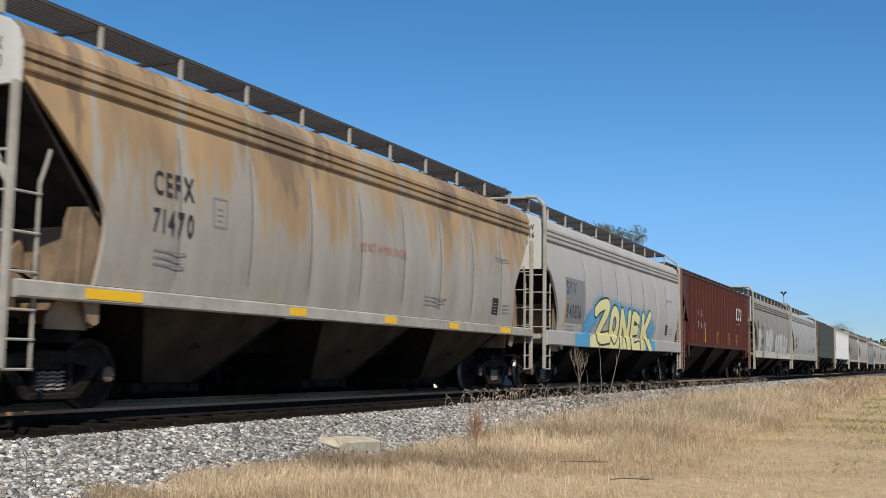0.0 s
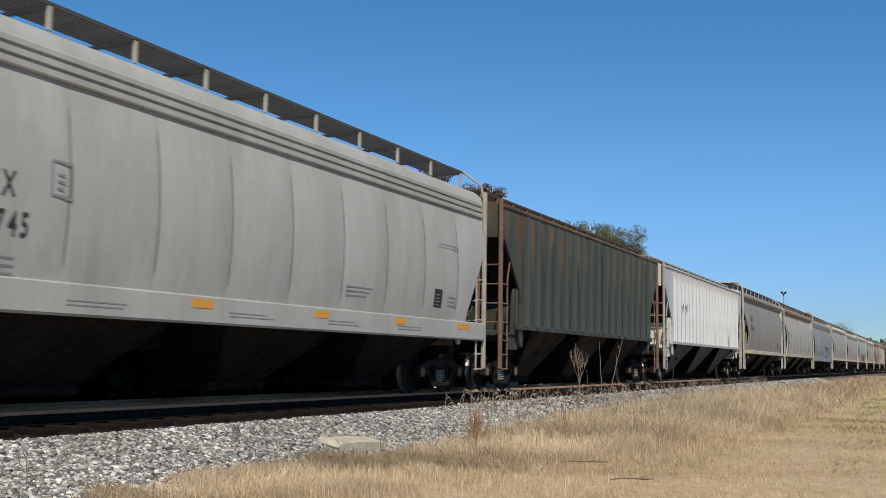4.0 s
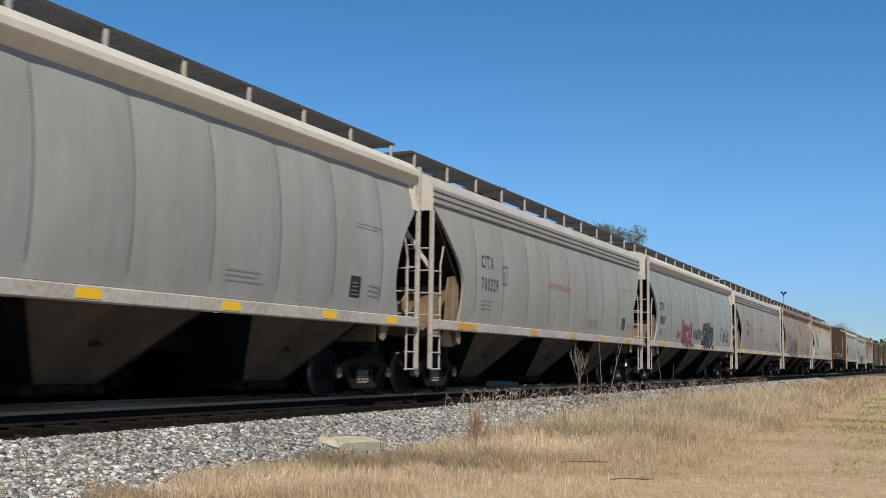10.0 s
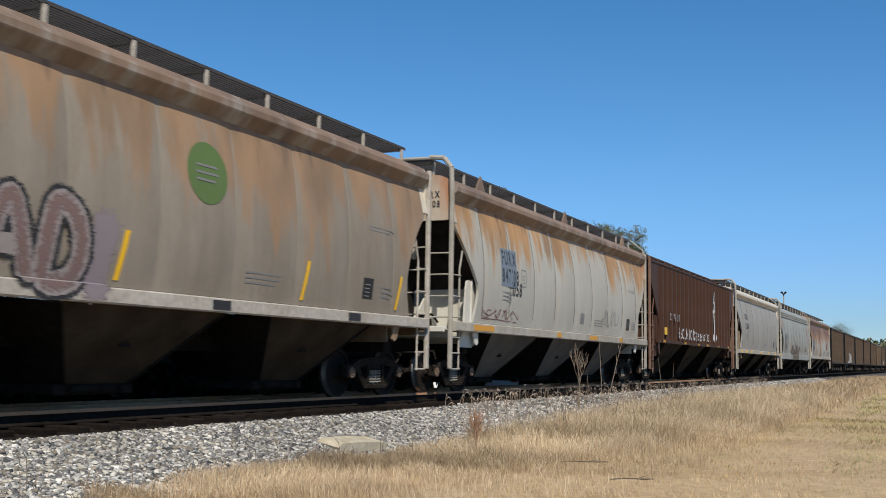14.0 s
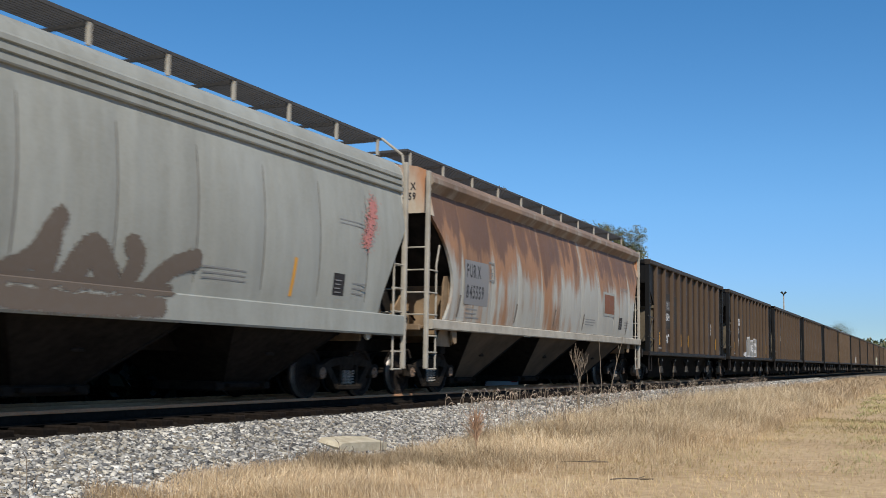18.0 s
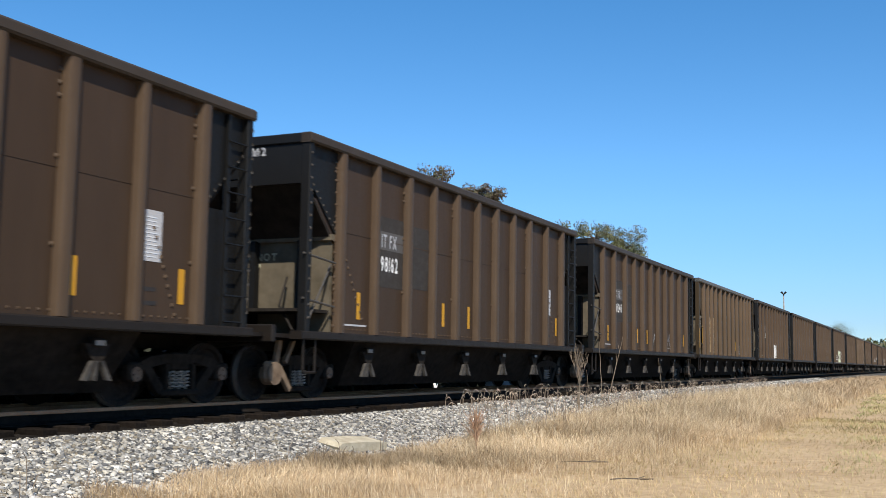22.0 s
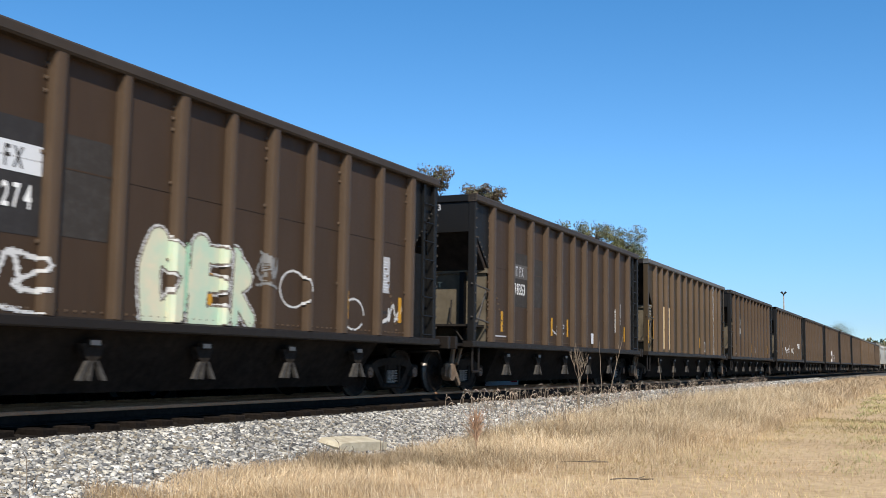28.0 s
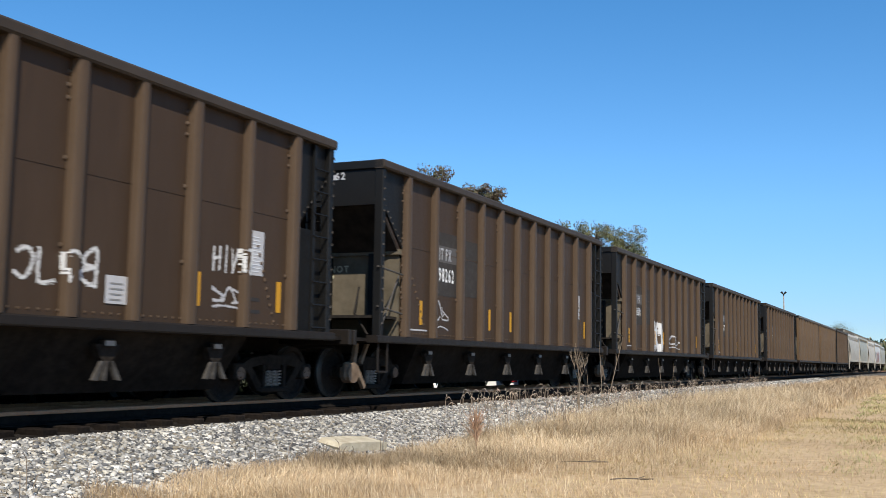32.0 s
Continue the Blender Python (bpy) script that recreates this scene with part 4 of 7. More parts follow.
def dress(car, face, red=None):
    """Small print and data panels that every covered hopper carries."""
    L = LENGTH[car.name]
    x = MARK_AT[car.name] + 1.22
    for a, b, z0, z1 in ((x - 0.03, x, 2.42, 2.82), (x + 0.26, x + 0.29, 2.42, 2.82), (x - 0.03, x + 0.29, 2.41, 2.44), (x - 0.03, x + 0.29, 2.80, 2.83)):
        patch(car, a, b, z0, z1, face, M_FADED, "data_frame", n=2)
    bars(car, x + 0.06, 2.50, 0.14, 0.24, 3, face, M_FADED, "data_panel")
    bars(car, L - 5.9, 1.72, 1.0, 0.22, 3, face, M_FADED)
    bars(car, L - 2.4, 2.9, 1.0, 0.12, 2, face, M_FADED)
    patch(car, L - 2.55, L - 2.2, 1.70, 2.06, face, M_PATCH_BLACK, "label_plate")
    bars(car, L - 2.50, 1.74, 0.22, 0.26, 4, face, M_FADED, lift=0.010)
    bars(car, L - 1.95, 1.75, 0.5, 0.25, 3, face, M_FADED)
    if red is not None:
        write(car, "DO NOT HAMMER ON CAR", red, 2.52, 0.15, face, M_RED, "thin", 0.52)


# ---- covered hopper with outside posts ----
def post_flank(z):
    return 1.52


def post_hopper(label, mat, rib_mat, end_mat, post_mat, ribs=20, L=15.7, name="covered_hopper_wagon", slope=None, hop=None, board=None):
    car = wagon(name, label, "railway wagon")
    zb, zt = 1.50, 4.26
    for s in (-1, 1):
        part("flank", lambda g: flank(g, L, post_edge, zb, zt, post_flank, s, 10, 8), mat, car, key=("pflank", L, s))
        part("top_rail", lambda g: g.extrude([(s * y, z) for y, z in [(1.48, 4.18), (1.55, 4.18), (1.56, 4.20), (1.56, 4.25), (1.48, 4.29)]], (0.02, L - 0.02)), mat, car, key=("prail", L, s))
        part("side_sill", lambda g: g.extrude([(s * y, z) for y, z in [(1.47, 1.42), (1.57, 1.42), (1.57, 1.53), (1.47, 1.56)]], (0.9, L - 0.9)), mat, car, key=("psill", L, s))
        for i in range(ribs):
            x = 1.42 + (L - 2.84) * i / (ribs - 1)
            part("side_post", lambda g: g.add([(u, s * y, z) for z in (1.5, 4.12) for u, y in ((-0.065, 1.52), (-0.060, 1.61), (-0.045, 1.63), (0.045, 1.63), (0.060, 1.61), (0.065, 1.52))],
                 [(0, 1, 7, 6), (1, 2, 8, 7), (2, 3, 9, 8), (3, 4, 10, 9), (4, 5, 11, 10), (5, 4, 3, 2, 1, 0), (6, 7, 8, 9, 10, 11)]), rib_mat, car, key=("ppost", s), at=pose(x, 0, 0))
    rp = [(1.50, 4.24), (1.30, 4.32), (0.6, 4.42), (0, 4.45), (-0.6, 4.42), (-1.30, 4.32), (-1.50, 4.24)]
    part("roof", lambda g: g.extrude(rp + [(-1.4, 4.2), (1.4, 4.2)], (0.0, L)), mat, car, key=("proof", L))
    ring = [(1.50, 3.50)] + rp + [(-1.50, 3.50)]
    for s in (1, -1):
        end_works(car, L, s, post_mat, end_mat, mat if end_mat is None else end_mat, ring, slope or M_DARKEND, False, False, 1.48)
        coupler(car, -0.12 if s > 0 else L + 0.12, s)
    running_board(car, L, 4.62, 0.90, M_GRATE if board else M_GRATE_BROWN, 15, post_mat, lambda y: 4.40, board)
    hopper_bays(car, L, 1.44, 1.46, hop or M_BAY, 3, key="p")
    part("centre_sill", lambda g: g.box(1.5, L - 1.5, -0.16, 0.16, 0.75, 1.1), M_UNDER, car, key=("csill", L))
    truck(car, 1.1)
    truck(car, L - 1.1)
    return car


# ---- open coal hopper ----
P_CHORD = paint("dark_chord_paint", (0.014, 0.011, 0.009), 27, 0.3)
P_TOP = paint("brown_chord_paint", (0.047, 0.036, 0.027), 26, 0.4)
P_CEND = paint("sooty_black_paint", (0.007, 0.007, 0.007), 26, 0.3)
M_BULK = mottled("dusty_olive_bulkhead", (0.075, 0.062, 0.042), (0.14, 0.118, 0.085), 3, 0.8)
RIBS_A = (1.07, 2.25, 3.5, 4.57, 5.65, 6.72, 7.75, 8.8, 9.85, 11.05, 12.25)
RIBS_B = (1.17, 2.02, 2.86, 3.76, 4.83, 5.92, 6.98, 8.04, 9.12, 10.22, 11.19, 11.99, 12.87)


def coal_face(z):
    return 1.50


def rivets(g, pts, y, r=0.016):
    for x, z in pts:
        g.add([(x - r, y, z - r), (x + r, y, z - r), (x + r, y, z + r), (x - r, y, z + r), (x, y - r * 1.1, z)], [(0, 1, 4), (1, 2, 4), (2, 3, 4), (3, 0, 4)])
    return g


def round_post(g, s):
    prof = [(-0.105, 1.50), (-0.098, 1.58), (-0.085, 1.608), (-0.060, 1.620), (0.060, 1.620), (0.085, 1.608), (0.098, 1.58), (0.105, 1.50)]
    n = len(prof)
    p = [(x, s * y, z) for z in (1.09, 4.07) for x, y in prof]
    return g.add(p, [(i, i + 1, n + i + 1, n + i) for i in range(n - 1)] + [tuple(range(n)), tuple(range(2 * n - 1, n - 1, -1))])


def coal_hopper(label, mat, post_mat, end_mat, chord_mat, ribs=RIBS_A, L=13.3, name="open_hopper_wagon", bearing=None, open_end=False):
    car = wagon(name, label, "railway wagon")
    zb, zt = 1.06, 4.14
    first, last = ribs[0], ribs[-1]
    for s in (-1, 1):
        part("flank", lambda g: g.box(first - 0.05, last + 0.05, min(s * 1.44, s * 1.50), max(s * 1.44, s * 1.50), zb, zt), mat, car, key=("cflank", ribs, s))
        part("top_chord", lambda g: g.extrude([(s * y, z) for y, z in [(1.44, 4.06), (1.62, 4.06), (1.64, 4.09), (1.64, 4.19), (1.61, 4.22), (1.44, 4.22)]], (-0.02, L + 0.02)), chord_mat, car, key=("chord", s, L))
        sill = part("side_sill", lambda g: g.extrude([(s * y, z) for y, z in [(1.40, 0.96), (1.62, 0.96), (1.63, 0.98), (1.63, 1.07), (1.60, 1.09), (1.40, 1.09)]], (-0.12, L + 0.12)), P_CHORD, car, key=("csl", s, L))
        for k, rib_x in enumerate(ribs):
            part("side_post", lambda g: round_post(g, s), post_mat, car, key=("cpost", s), smooth=35, at=pose(rib_x, 0, 0) @ Matrix.Diagonal((1.0 if k % 2 == 0 else 0.8, 1, 1, 1)))
        part("sheet_joint", lambda g: g.box(first, last, min(s * 1.50, s * 1.506), max(s * 1.50, s * 1.506), 2.77, 2.79), mat, car, key=("joint", ribs, s))
        if s < 0:
            part("riveting", lambda g: rivets(rivets(g, [(rx - 0.13, z) for rx in ribs[::2] for z in (1.9, 2.9, 3.6, 3.75, 3.9)] + [(ribs[0] - 0.11, 1.2 + 0.2 * k) for k in range(14)], -1.505, 0.026),
                 [(first + 0.12 + 0.14 * k, 1.16) for k in range(int((last - first) / 0.14))], -1.503), post_mat, car, key=("rivets", ribs))["kind"] = "stuff"
        for end in (0, 1):
            b = pose(0, 0, 0) if end == 0 else pose(L, 0, 0, 0, 0, 180)
            ss = s if end == 0 else -s
            part("corner_post", lambda g: g.box(0.0, 0.13, min(ss * 1.44, ss * 1.60), max(ss * 1.44, ss * 1.60), 1.0, 4.08, 0.012), end_mat, car, key=("ccp", ss), at=b)
            part("gusset_sheet", lambda g: g.slab([(0.13, 4.1), (first, 4.1), (first, 2.66), (0.93, 2.72), (0.13, 3.50)], min(ss * 1.47, ss * 1.51), max(ss * 1.47, ss * 1.51)), end_mat, car, key=("gus", ss, first), at=b)
            if s < 0 and not open_end:
                part("gusset_riveting", lambda g: rivets(rivets(g, [(0.17 + 0.1 * k, 3.52 - 0.097 * k) for k in range(9)], -1.512 if ss < 0 else 1.55, 0.02), [(0.065, 1.3 + 0.2 * k) for k in range(14)], -1.603 if ss < 0 else 1.64, 0.022),
                     M_LEVER, car, key=("gusr", ss), at=b)["kind"] = "stuff"
    for end in (0, 1):
        b = pose(0, 0, 0) if end == 0 else pose(L, 0, 0, 0, 0, 180)
        part("end_chord", lambda g: g.box(-0.02, 0.12, -1.62, 1.62, 4.06, 4.22, 0.015) if open_end else g.box(-0.02, 0.12, -1.62, 1.62, 4.06, 4.22, 0.015).box(0.02, 0.10, -1.5, 1.5, 3.42, 4.06), end_mat if not open_end else P_CHORD, car, key=("ech", open_end), at=b)
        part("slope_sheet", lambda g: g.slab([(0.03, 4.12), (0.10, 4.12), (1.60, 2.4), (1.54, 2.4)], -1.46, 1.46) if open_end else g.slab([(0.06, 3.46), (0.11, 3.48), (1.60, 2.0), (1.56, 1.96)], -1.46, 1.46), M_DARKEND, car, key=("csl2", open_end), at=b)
        part("lower_bulkhead", lambda g: g.box(0.92, 0.98, -1.46, 1.46, 1.05, 2.62).box(0.86, 1.0, -1.5, 1.5, 2.60, 2.70), M_BULK, car, key="lbk", at=b)
        for yb in (-0.95, 0.0, 0.95):
            part("bulkhead_brace", lambda g: g.box(0.78, 0.92, -0.055, 0.055, 1.05, 2.62), end_mat, car, key="lbb", at=b @ pose(0, yb, 0))
        part("end_sill", lambda g: g.box(-0.78, 1.0, -1.40, 1.40, 0.98, 1.04).box(-0.80, -0.70, -1.55, 1.55, 0.90, 1.16, 0.015).box(-0.7, -0.2, -0.5, 0.3, 1.05, 1.4, 0.03), P_CHORD, car, key="ces", at=b)
        part("end_ladder", lambda g: coal_ladder(g), post_mat if end == 0 else end_mat, car, key=("ccl", end), at=b)
        for k, rail in enumerate((((-0.05, -1.56, 2.3), (0.9, -1.56, 2.22)), ((-0.05, -1.56, 1.6), (0.9, -1.56, 1.5)), ((0.15, -1.50, 1.15), (0.9, -1.48, 2.2)))):
            part("grab_iron", lambda g: g.pipe(rail, 0.018), M_POST_BLACK, car, key=("cgi", k), at=b)
        if end:
            part("corner_sheet", lambda g: g.box(0.13, first - 0.06, 1.43, 1.46, 1.09, 2.70), P_CEND, car, key=("ccs2", first), at=b)
            part("side_ladder", lambda g: rear_ladder(g), P_CEND, car, key="crl", at=b)
        part("brake_reservoir", lambda g: g.tube((0.2, 0.1, 1.28), (0.2, 0.85, 1.28), 0.17, 14), M_STEEL_DARK, car, key="cbr", at=b)
        if end == 0 and open_end:
            part("brake_cylinder", lambda g: g.tube((0.50, -0.35, 2.12), (0.50, 1.0, 2.12), 0.21, 16).tube((0.50, -0.42, 2.12), (0.50, -0.35, 2.12), 0.14, 12), M_BULK, car, "dusty horizontal brake cylinder", key="cbc", at=b)
            part("brake_valve", lambda g: g.box(0.10, 0.48, -0.62, -0.12, 1.25, 1.85, 0.04).tube((0.28, -0.85, 1.62), (0.28, -0.62, 1.62), 0.10, 10).tube((0.02, -0.45, 1.75), (0.02, -0.45, 2.05), 0.05, 8)
                 .pipe([(0.2, -0.7, 1.4), (0.1, -1.05, 1.55), (0.35, -1.15, 1.85)], 0.025), M_STEEL_DARK, car, "greasy black brake valve", key="cbv", at=b)
        part("brake_pipe", lambda g: g.pipe([(0.1, -1.3, 1.1), (0.3, -0.9, 1.5), (0.8, -0.7, 2.0)], 0.02), M_STEEL_DARK, car, key="cbp", at=b)
        part("side_step", lambda g: g.pipe([(0.02, -1.56, 0.98), (0.02, -1.56, 0.45), (0.36, -1.56, 0.45), (0.36, -1.56, 0.98)], 0.022), P_CHORD, car, key="cst", at=b)
        coupler(car, -0.78 if end == 0 else L + 0.78, 1 if end == 0 else -1)
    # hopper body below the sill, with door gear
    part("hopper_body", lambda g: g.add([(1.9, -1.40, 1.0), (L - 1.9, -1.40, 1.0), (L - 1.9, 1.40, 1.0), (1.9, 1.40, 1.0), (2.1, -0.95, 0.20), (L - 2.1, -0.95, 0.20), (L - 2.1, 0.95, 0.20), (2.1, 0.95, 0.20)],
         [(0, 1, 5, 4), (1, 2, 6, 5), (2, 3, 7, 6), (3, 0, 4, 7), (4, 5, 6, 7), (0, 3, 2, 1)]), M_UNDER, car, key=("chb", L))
    for i in range(5):
        x = 2.3 + (L - 5.0) * i / 4
        dg = part("door_gear", lambda g: g.slab([(-0.20, 0.80), (0.20, 0.80), (0.12, 0.64), (0.05, 0.58), (-0.05, 0.58), (-0.12, 0.64)], -1.44, -1.34).box(-0.10, 0.10, -1.47, -1.38, 0.76, 0.86, 0.015), M_TRUCK, car, key="cdg", at=pose(x, 0, 0))
        part("gear_cap", lambda g: g.box(-0.08, 0.08, -1.475, -1.465, 0.78, 0.84), M_SPRING, dg, key="cgc")
        for k, (a, c2, w2) in enumerate(((-0.08, -0.22, 0.07), (-0.01, -0.07, 0.05), (0.07, 0.17, 0.07))):
            part("door_lever", lambda g: g.slab([(a - 0.02, 0.60), (a + 0.02, 0.60), (c2 + w2, 0.36), (c2 - 0.02, 0.37)], -1.45, -1.40), M_LEVER, dg, "dusty hinged door lever", key=("cdl", k))
    part("coal_floor", lambda g: g.box(0.1, L - 0.1, -1.44, 1.44, 1.4, 1.45), M_STEEL_DARK, car, key=("cfl", L))
    part("centre_sill", lambda g: g.box(-0.6, L + 0.6, -0.2, 0.2, 0.78, 1.05), M_UNDER, car, key=("ccs", L))
    truck(car, 0.72, bearing or M_TANCAST)
    truck(car, L - 0.72)
    return car


def rear_ladder(g):
    """Ladder on the corner at the trailing end, on the side of the first rail."""
    for x in (0.10, 0.50):
        g.box(x - 0.035, x + 0.035, 1.53, 1.57, 0.95, 4.05)
    for k in range(8):
        g.tube((0.08, 1.58, 1.15 + 0.36 * k), (0.52, 1.58, 1.15 + 0.36 * k), 0.016, 6)
    return g


def coal_ladder(g):
    for a, y in ((-0.05, 1.52), (-0.05, 1.05)):
        g.box(a - 0.02, a + 0.02, y - 0.02, y + 0.02, 1.05, 3.3)
    for k in range(7):
        z = 1.25 + 0.33 * k
        g.tube((-0.06, 1.54, z), (-0.06, 1.03, z), 0.014, 6)
    return g


# ---- ground, track bed, track ----
def ground_sheet():
    g = Geo()
    xs = [-3000, -300, -40, -5, 5, 12, 20, 30, 45, 70, 120, 300, 3000]
    ys = [-3000, -200, -30, -6, 0, 2, 3.6, 5, 6.9, 8.0, 13.2, 15, 18, 30, 80, 300, 3000]
    rows = [[(x, y, GROUND + (0.05 * noise.noise(Vector((x * 0.3, y * 0.3, 0))) if abs(x) < 100 and -30 < y < 6.8 else 0)) for y in ys] for x in xs]
    g.sheet(rows)
    return tagged(part("ground", g, M_MEADOW, None), "dry straw-coloured meadow beside the railway", "ground", kind="structure")


ground_sheet()
# ground sheet below the tall grass, with the grass's shade in its darker colour
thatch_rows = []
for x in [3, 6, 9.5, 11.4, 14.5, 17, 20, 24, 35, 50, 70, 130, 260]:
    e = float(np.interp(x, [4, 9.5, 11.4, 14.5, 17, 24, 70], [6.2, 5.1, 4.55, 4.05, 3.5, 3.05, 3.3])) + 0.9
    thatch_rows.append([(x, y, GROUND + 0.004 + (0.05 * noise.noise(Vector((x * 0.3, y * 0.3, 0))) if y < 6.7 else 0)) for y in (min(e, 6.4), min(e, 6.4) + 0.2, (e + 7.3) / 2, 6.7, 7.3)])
tagged(part("thatch", Geo().sheet(thatch_rows), M_THATCH, None), "matted straw darkened for the shade beneath the tall grass", "ground", kind="structure")
CREST_Y, CREST_Z, TOE_Y = 8.8, -0.23, 7.2
bed_ring = [(TOE_Y - 0.25, GROUND - 0.03), (TOE_Y, GROUND + 0.02), (8.0, -0.47), (CREST_Y, CREST_Z - 0.03), (2 * TRACK - CREST_Y, CREST_Z - 0.03), (2 * TRACK - TOE_Y, GROUND + 0.02), (2 * TRACK - TOE_Y + 0.25, GROUND - 0.03)]
ballast = tagged(part("ballast", Geo().extrude(bed_ring, (-800, 1600)), M_BED, None), "grey and white crushed stone track bed", "track bed", kind="structure")
part("track_centre", Geo().box(-800, 1600, 9.02, 2 * TRACK - 9.02, CREST_Z - 0.04, CREST_Z - 0.012), M_OILY_SHADED, ballast, "oily gravel between and beside the rails, blackened for the train's shade")

RAIL_RING = [(-0.07, -0.17), (0.07, -0.17), (0.07, -0.155), (0.012, -0.13), (0.012, -0.045), (0.036, -0.035), (0.036, -0.006), (0.028, 0.0), (-0.028, 0.0), (-0.036, -0.006), (-0.036, -0.035), (-0.012, -0.045),
             (-0.012, -0.13), (-0.07, -0.155)]
for s in (-1, 1):
    rail = tagged(part("rail", Geo().extrude([(TRACK + s * 0.753 + y, z) for y, z in RAIL_RING], (-800, 1600)), M_RAIL_BLACK if s < 0 else M_RAIL, None), "greasy steel rail coloured black for shade, with a worn running surface" if s < 0 else "brown steel rail coloured bright as if lit, with a worn running surface", "rail", group="rails of the track", kind="structure")
    part("running_surface", Geo().box(-800, 1600, TRACK + s * 0.753 - 0.040, TRACK + s * 0.753 + 0.040, -0.046, 0.0012, 0.006), M_RAILTOP, rail)

rng = np.random.default_rng(7)


def ico():
    t = (1 + 5 ** 0.5) / 2
    v = np.array([(-1, t, 0), (1, t, 0), (-1, -t, 0), (1, -t, 0), (0, -1, t), (0, 1, t), (0, -1, -t), (0, 1, -t), (t, 0, -1), (t, 0, 1), (-t, 0, -1), (-t, 0, 1)], float)
    f = np.array([(0, 11, 5), (0, 5, 1), (0, 1, 7), (0, 7, 10), (0, 10, 11), (1, 5, 9), (5, 11, 4), (11, 10, 2), (10, 7, 6), (7, 1, 8), (3, 9, 4), (3, 4, 2), (3, 2, 6), (3, 6, 8), (3, 8, 9), (4, 9, 5), (2, 4, 11), (6, 2, 10),
                  (8, 6, 7), (9, 8, 1)])
    return v / np.linalg.norm(v[0]), f


ICO_V, ICO_F = ico()


def bed_z(y):
    return np.interp(y, [TOE_Y - 0.6, TOE_Y, 8.0, CREST_Y, CREST_Y + 1], [GROUND, GROUND + 0.02, -0.47, CREST_Z - 0.03, CREST_Z - 0.03])


def stones(n, x0, x1, y0, y1, lo, hi, power=1.0):
    u = rng.random(n) ** power
    c = np.stack([x0 + (x1 - x0) * u, y0 + (y1 - y0) * rng.random(n), np.zeros(n)], 1)
    r = lo + (hi - lo) * rng.random(n) ** 2.6
    c[:, 2] = bed_z(c[:, 1]) + r * 0.25
    shape = ICO_V[None] * (1 + 1.0 * (rng.random((n, 12, 1)) - 0.5)) * np.stack([1 + 0.5 * rng.random(n), 0.8 + 0.4 * rng.random(n), 0.55 + 0.3 * rng.random(n)], 1)[:, None]
    a = rng.random(n) * 6.283
    ca, sa = np.cos(a)[:, None], np.sin(a)[:, None]
    tl = (rng.random(n)[:, None] - 0.5) * 1.0
    x, y, z = shape[..., 0], shape[..., 1], shape[..., 2]
    x, z = x * np.cos(tl) - z * np.sin(tl), x * np.sin(tl) + z * np.cos(tl)
    p = np.stack([x * ca - y * sa, x * sa + y * ca, z], 2) * r[:, None, None] + c[:, None]
    tri = (ICO_F[None] + 12 * np.arange(n)[:, None, None]).reshape(-1, 3)
    return p.reshape(-1, 3), tri


def stuff(name, co, tri, mat, label, category, parent=None):
    o = new(name, tri_mesh(name, co, tri, mat))
    if parent:
        o.parent = parent
    return tagged(o, label, category, kind="stuff")


p1, t1 = stones(66000, 6, 22, TOE_Y - 0.3, CREST_Y + 0.12, 0.009, 0.036, 1.15)
p2, t2 = stones(15000, 20, 90, TOE_Y + 0.2, CREST_Y + 0.3, 0.024, 0.055, 1.5)
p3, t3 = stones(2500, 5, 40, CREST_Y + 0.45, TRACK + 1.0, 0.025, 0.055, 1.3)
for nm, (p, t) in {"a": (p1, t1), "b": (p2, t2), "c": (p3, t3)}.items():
    o = new("loose_stones", tri_mesh("loose_stones", p, t, M_OILY_SHADED if nm == "c" else M_STONE))
    o.parent = ballast
    tagged(o, kind="stuff")
# larger single stones along the nearest shoulder
for i in range(8):
    v = ICO_V * (1 + 0.4 * (rng.random((12, 1)) - 0.5)) * np.array([1.25, 1.0, 0.7])
    CACHE[("rock", i)] = tri_mesh("ballast_stone", v, ICO_F, M_STONE)
for i in range(240):
    x, y = 6 + 15 * rng.random() ** 1.2, TOE_Y + 0.1 + (CREST_Y - TOE_Y) * rng.random()
    o = new("ballast_stone", CACHE[("rock", i % 8)])
    o.parent = ballast
    r = 0.022 + 0.013 * rng.random()
    o.matrix_basis = Matrix.LocRotScale((x, y, float(bed_z(y)) + r * 0.5), Euler((rng.random(), rng.random(), rng.random() * 6)), (r, r, r))

for i in range(130):
    x = 2.0 + 0.53 * i
    tie = part("tie", lambda g: g.box(-0.115, 0.115, -1.30, 1.30, -0.20, 0, 0.012), M_TIE, ballast, key="tie", at=pose(x, TRACK + rng.uniform(-0.06, 0.06), -0.172, 0, 0, rng.uniform(-1, 1)))

slab = tagged(part("concrete_slab", Geo().slab([(0, 0), (0.98, 0.0), (1.02, 0.05), (0.99, 0.12), (0.55, 0.135), (0.03, 0.12), (-0.03, 0.06)], 0, 0.40), M_CONCRETE, None, at=pose(12.56, 7.50, -0.61, 9, 2, -11)),
              "weathered concrete slab lying at the foot of the stones", "slab")


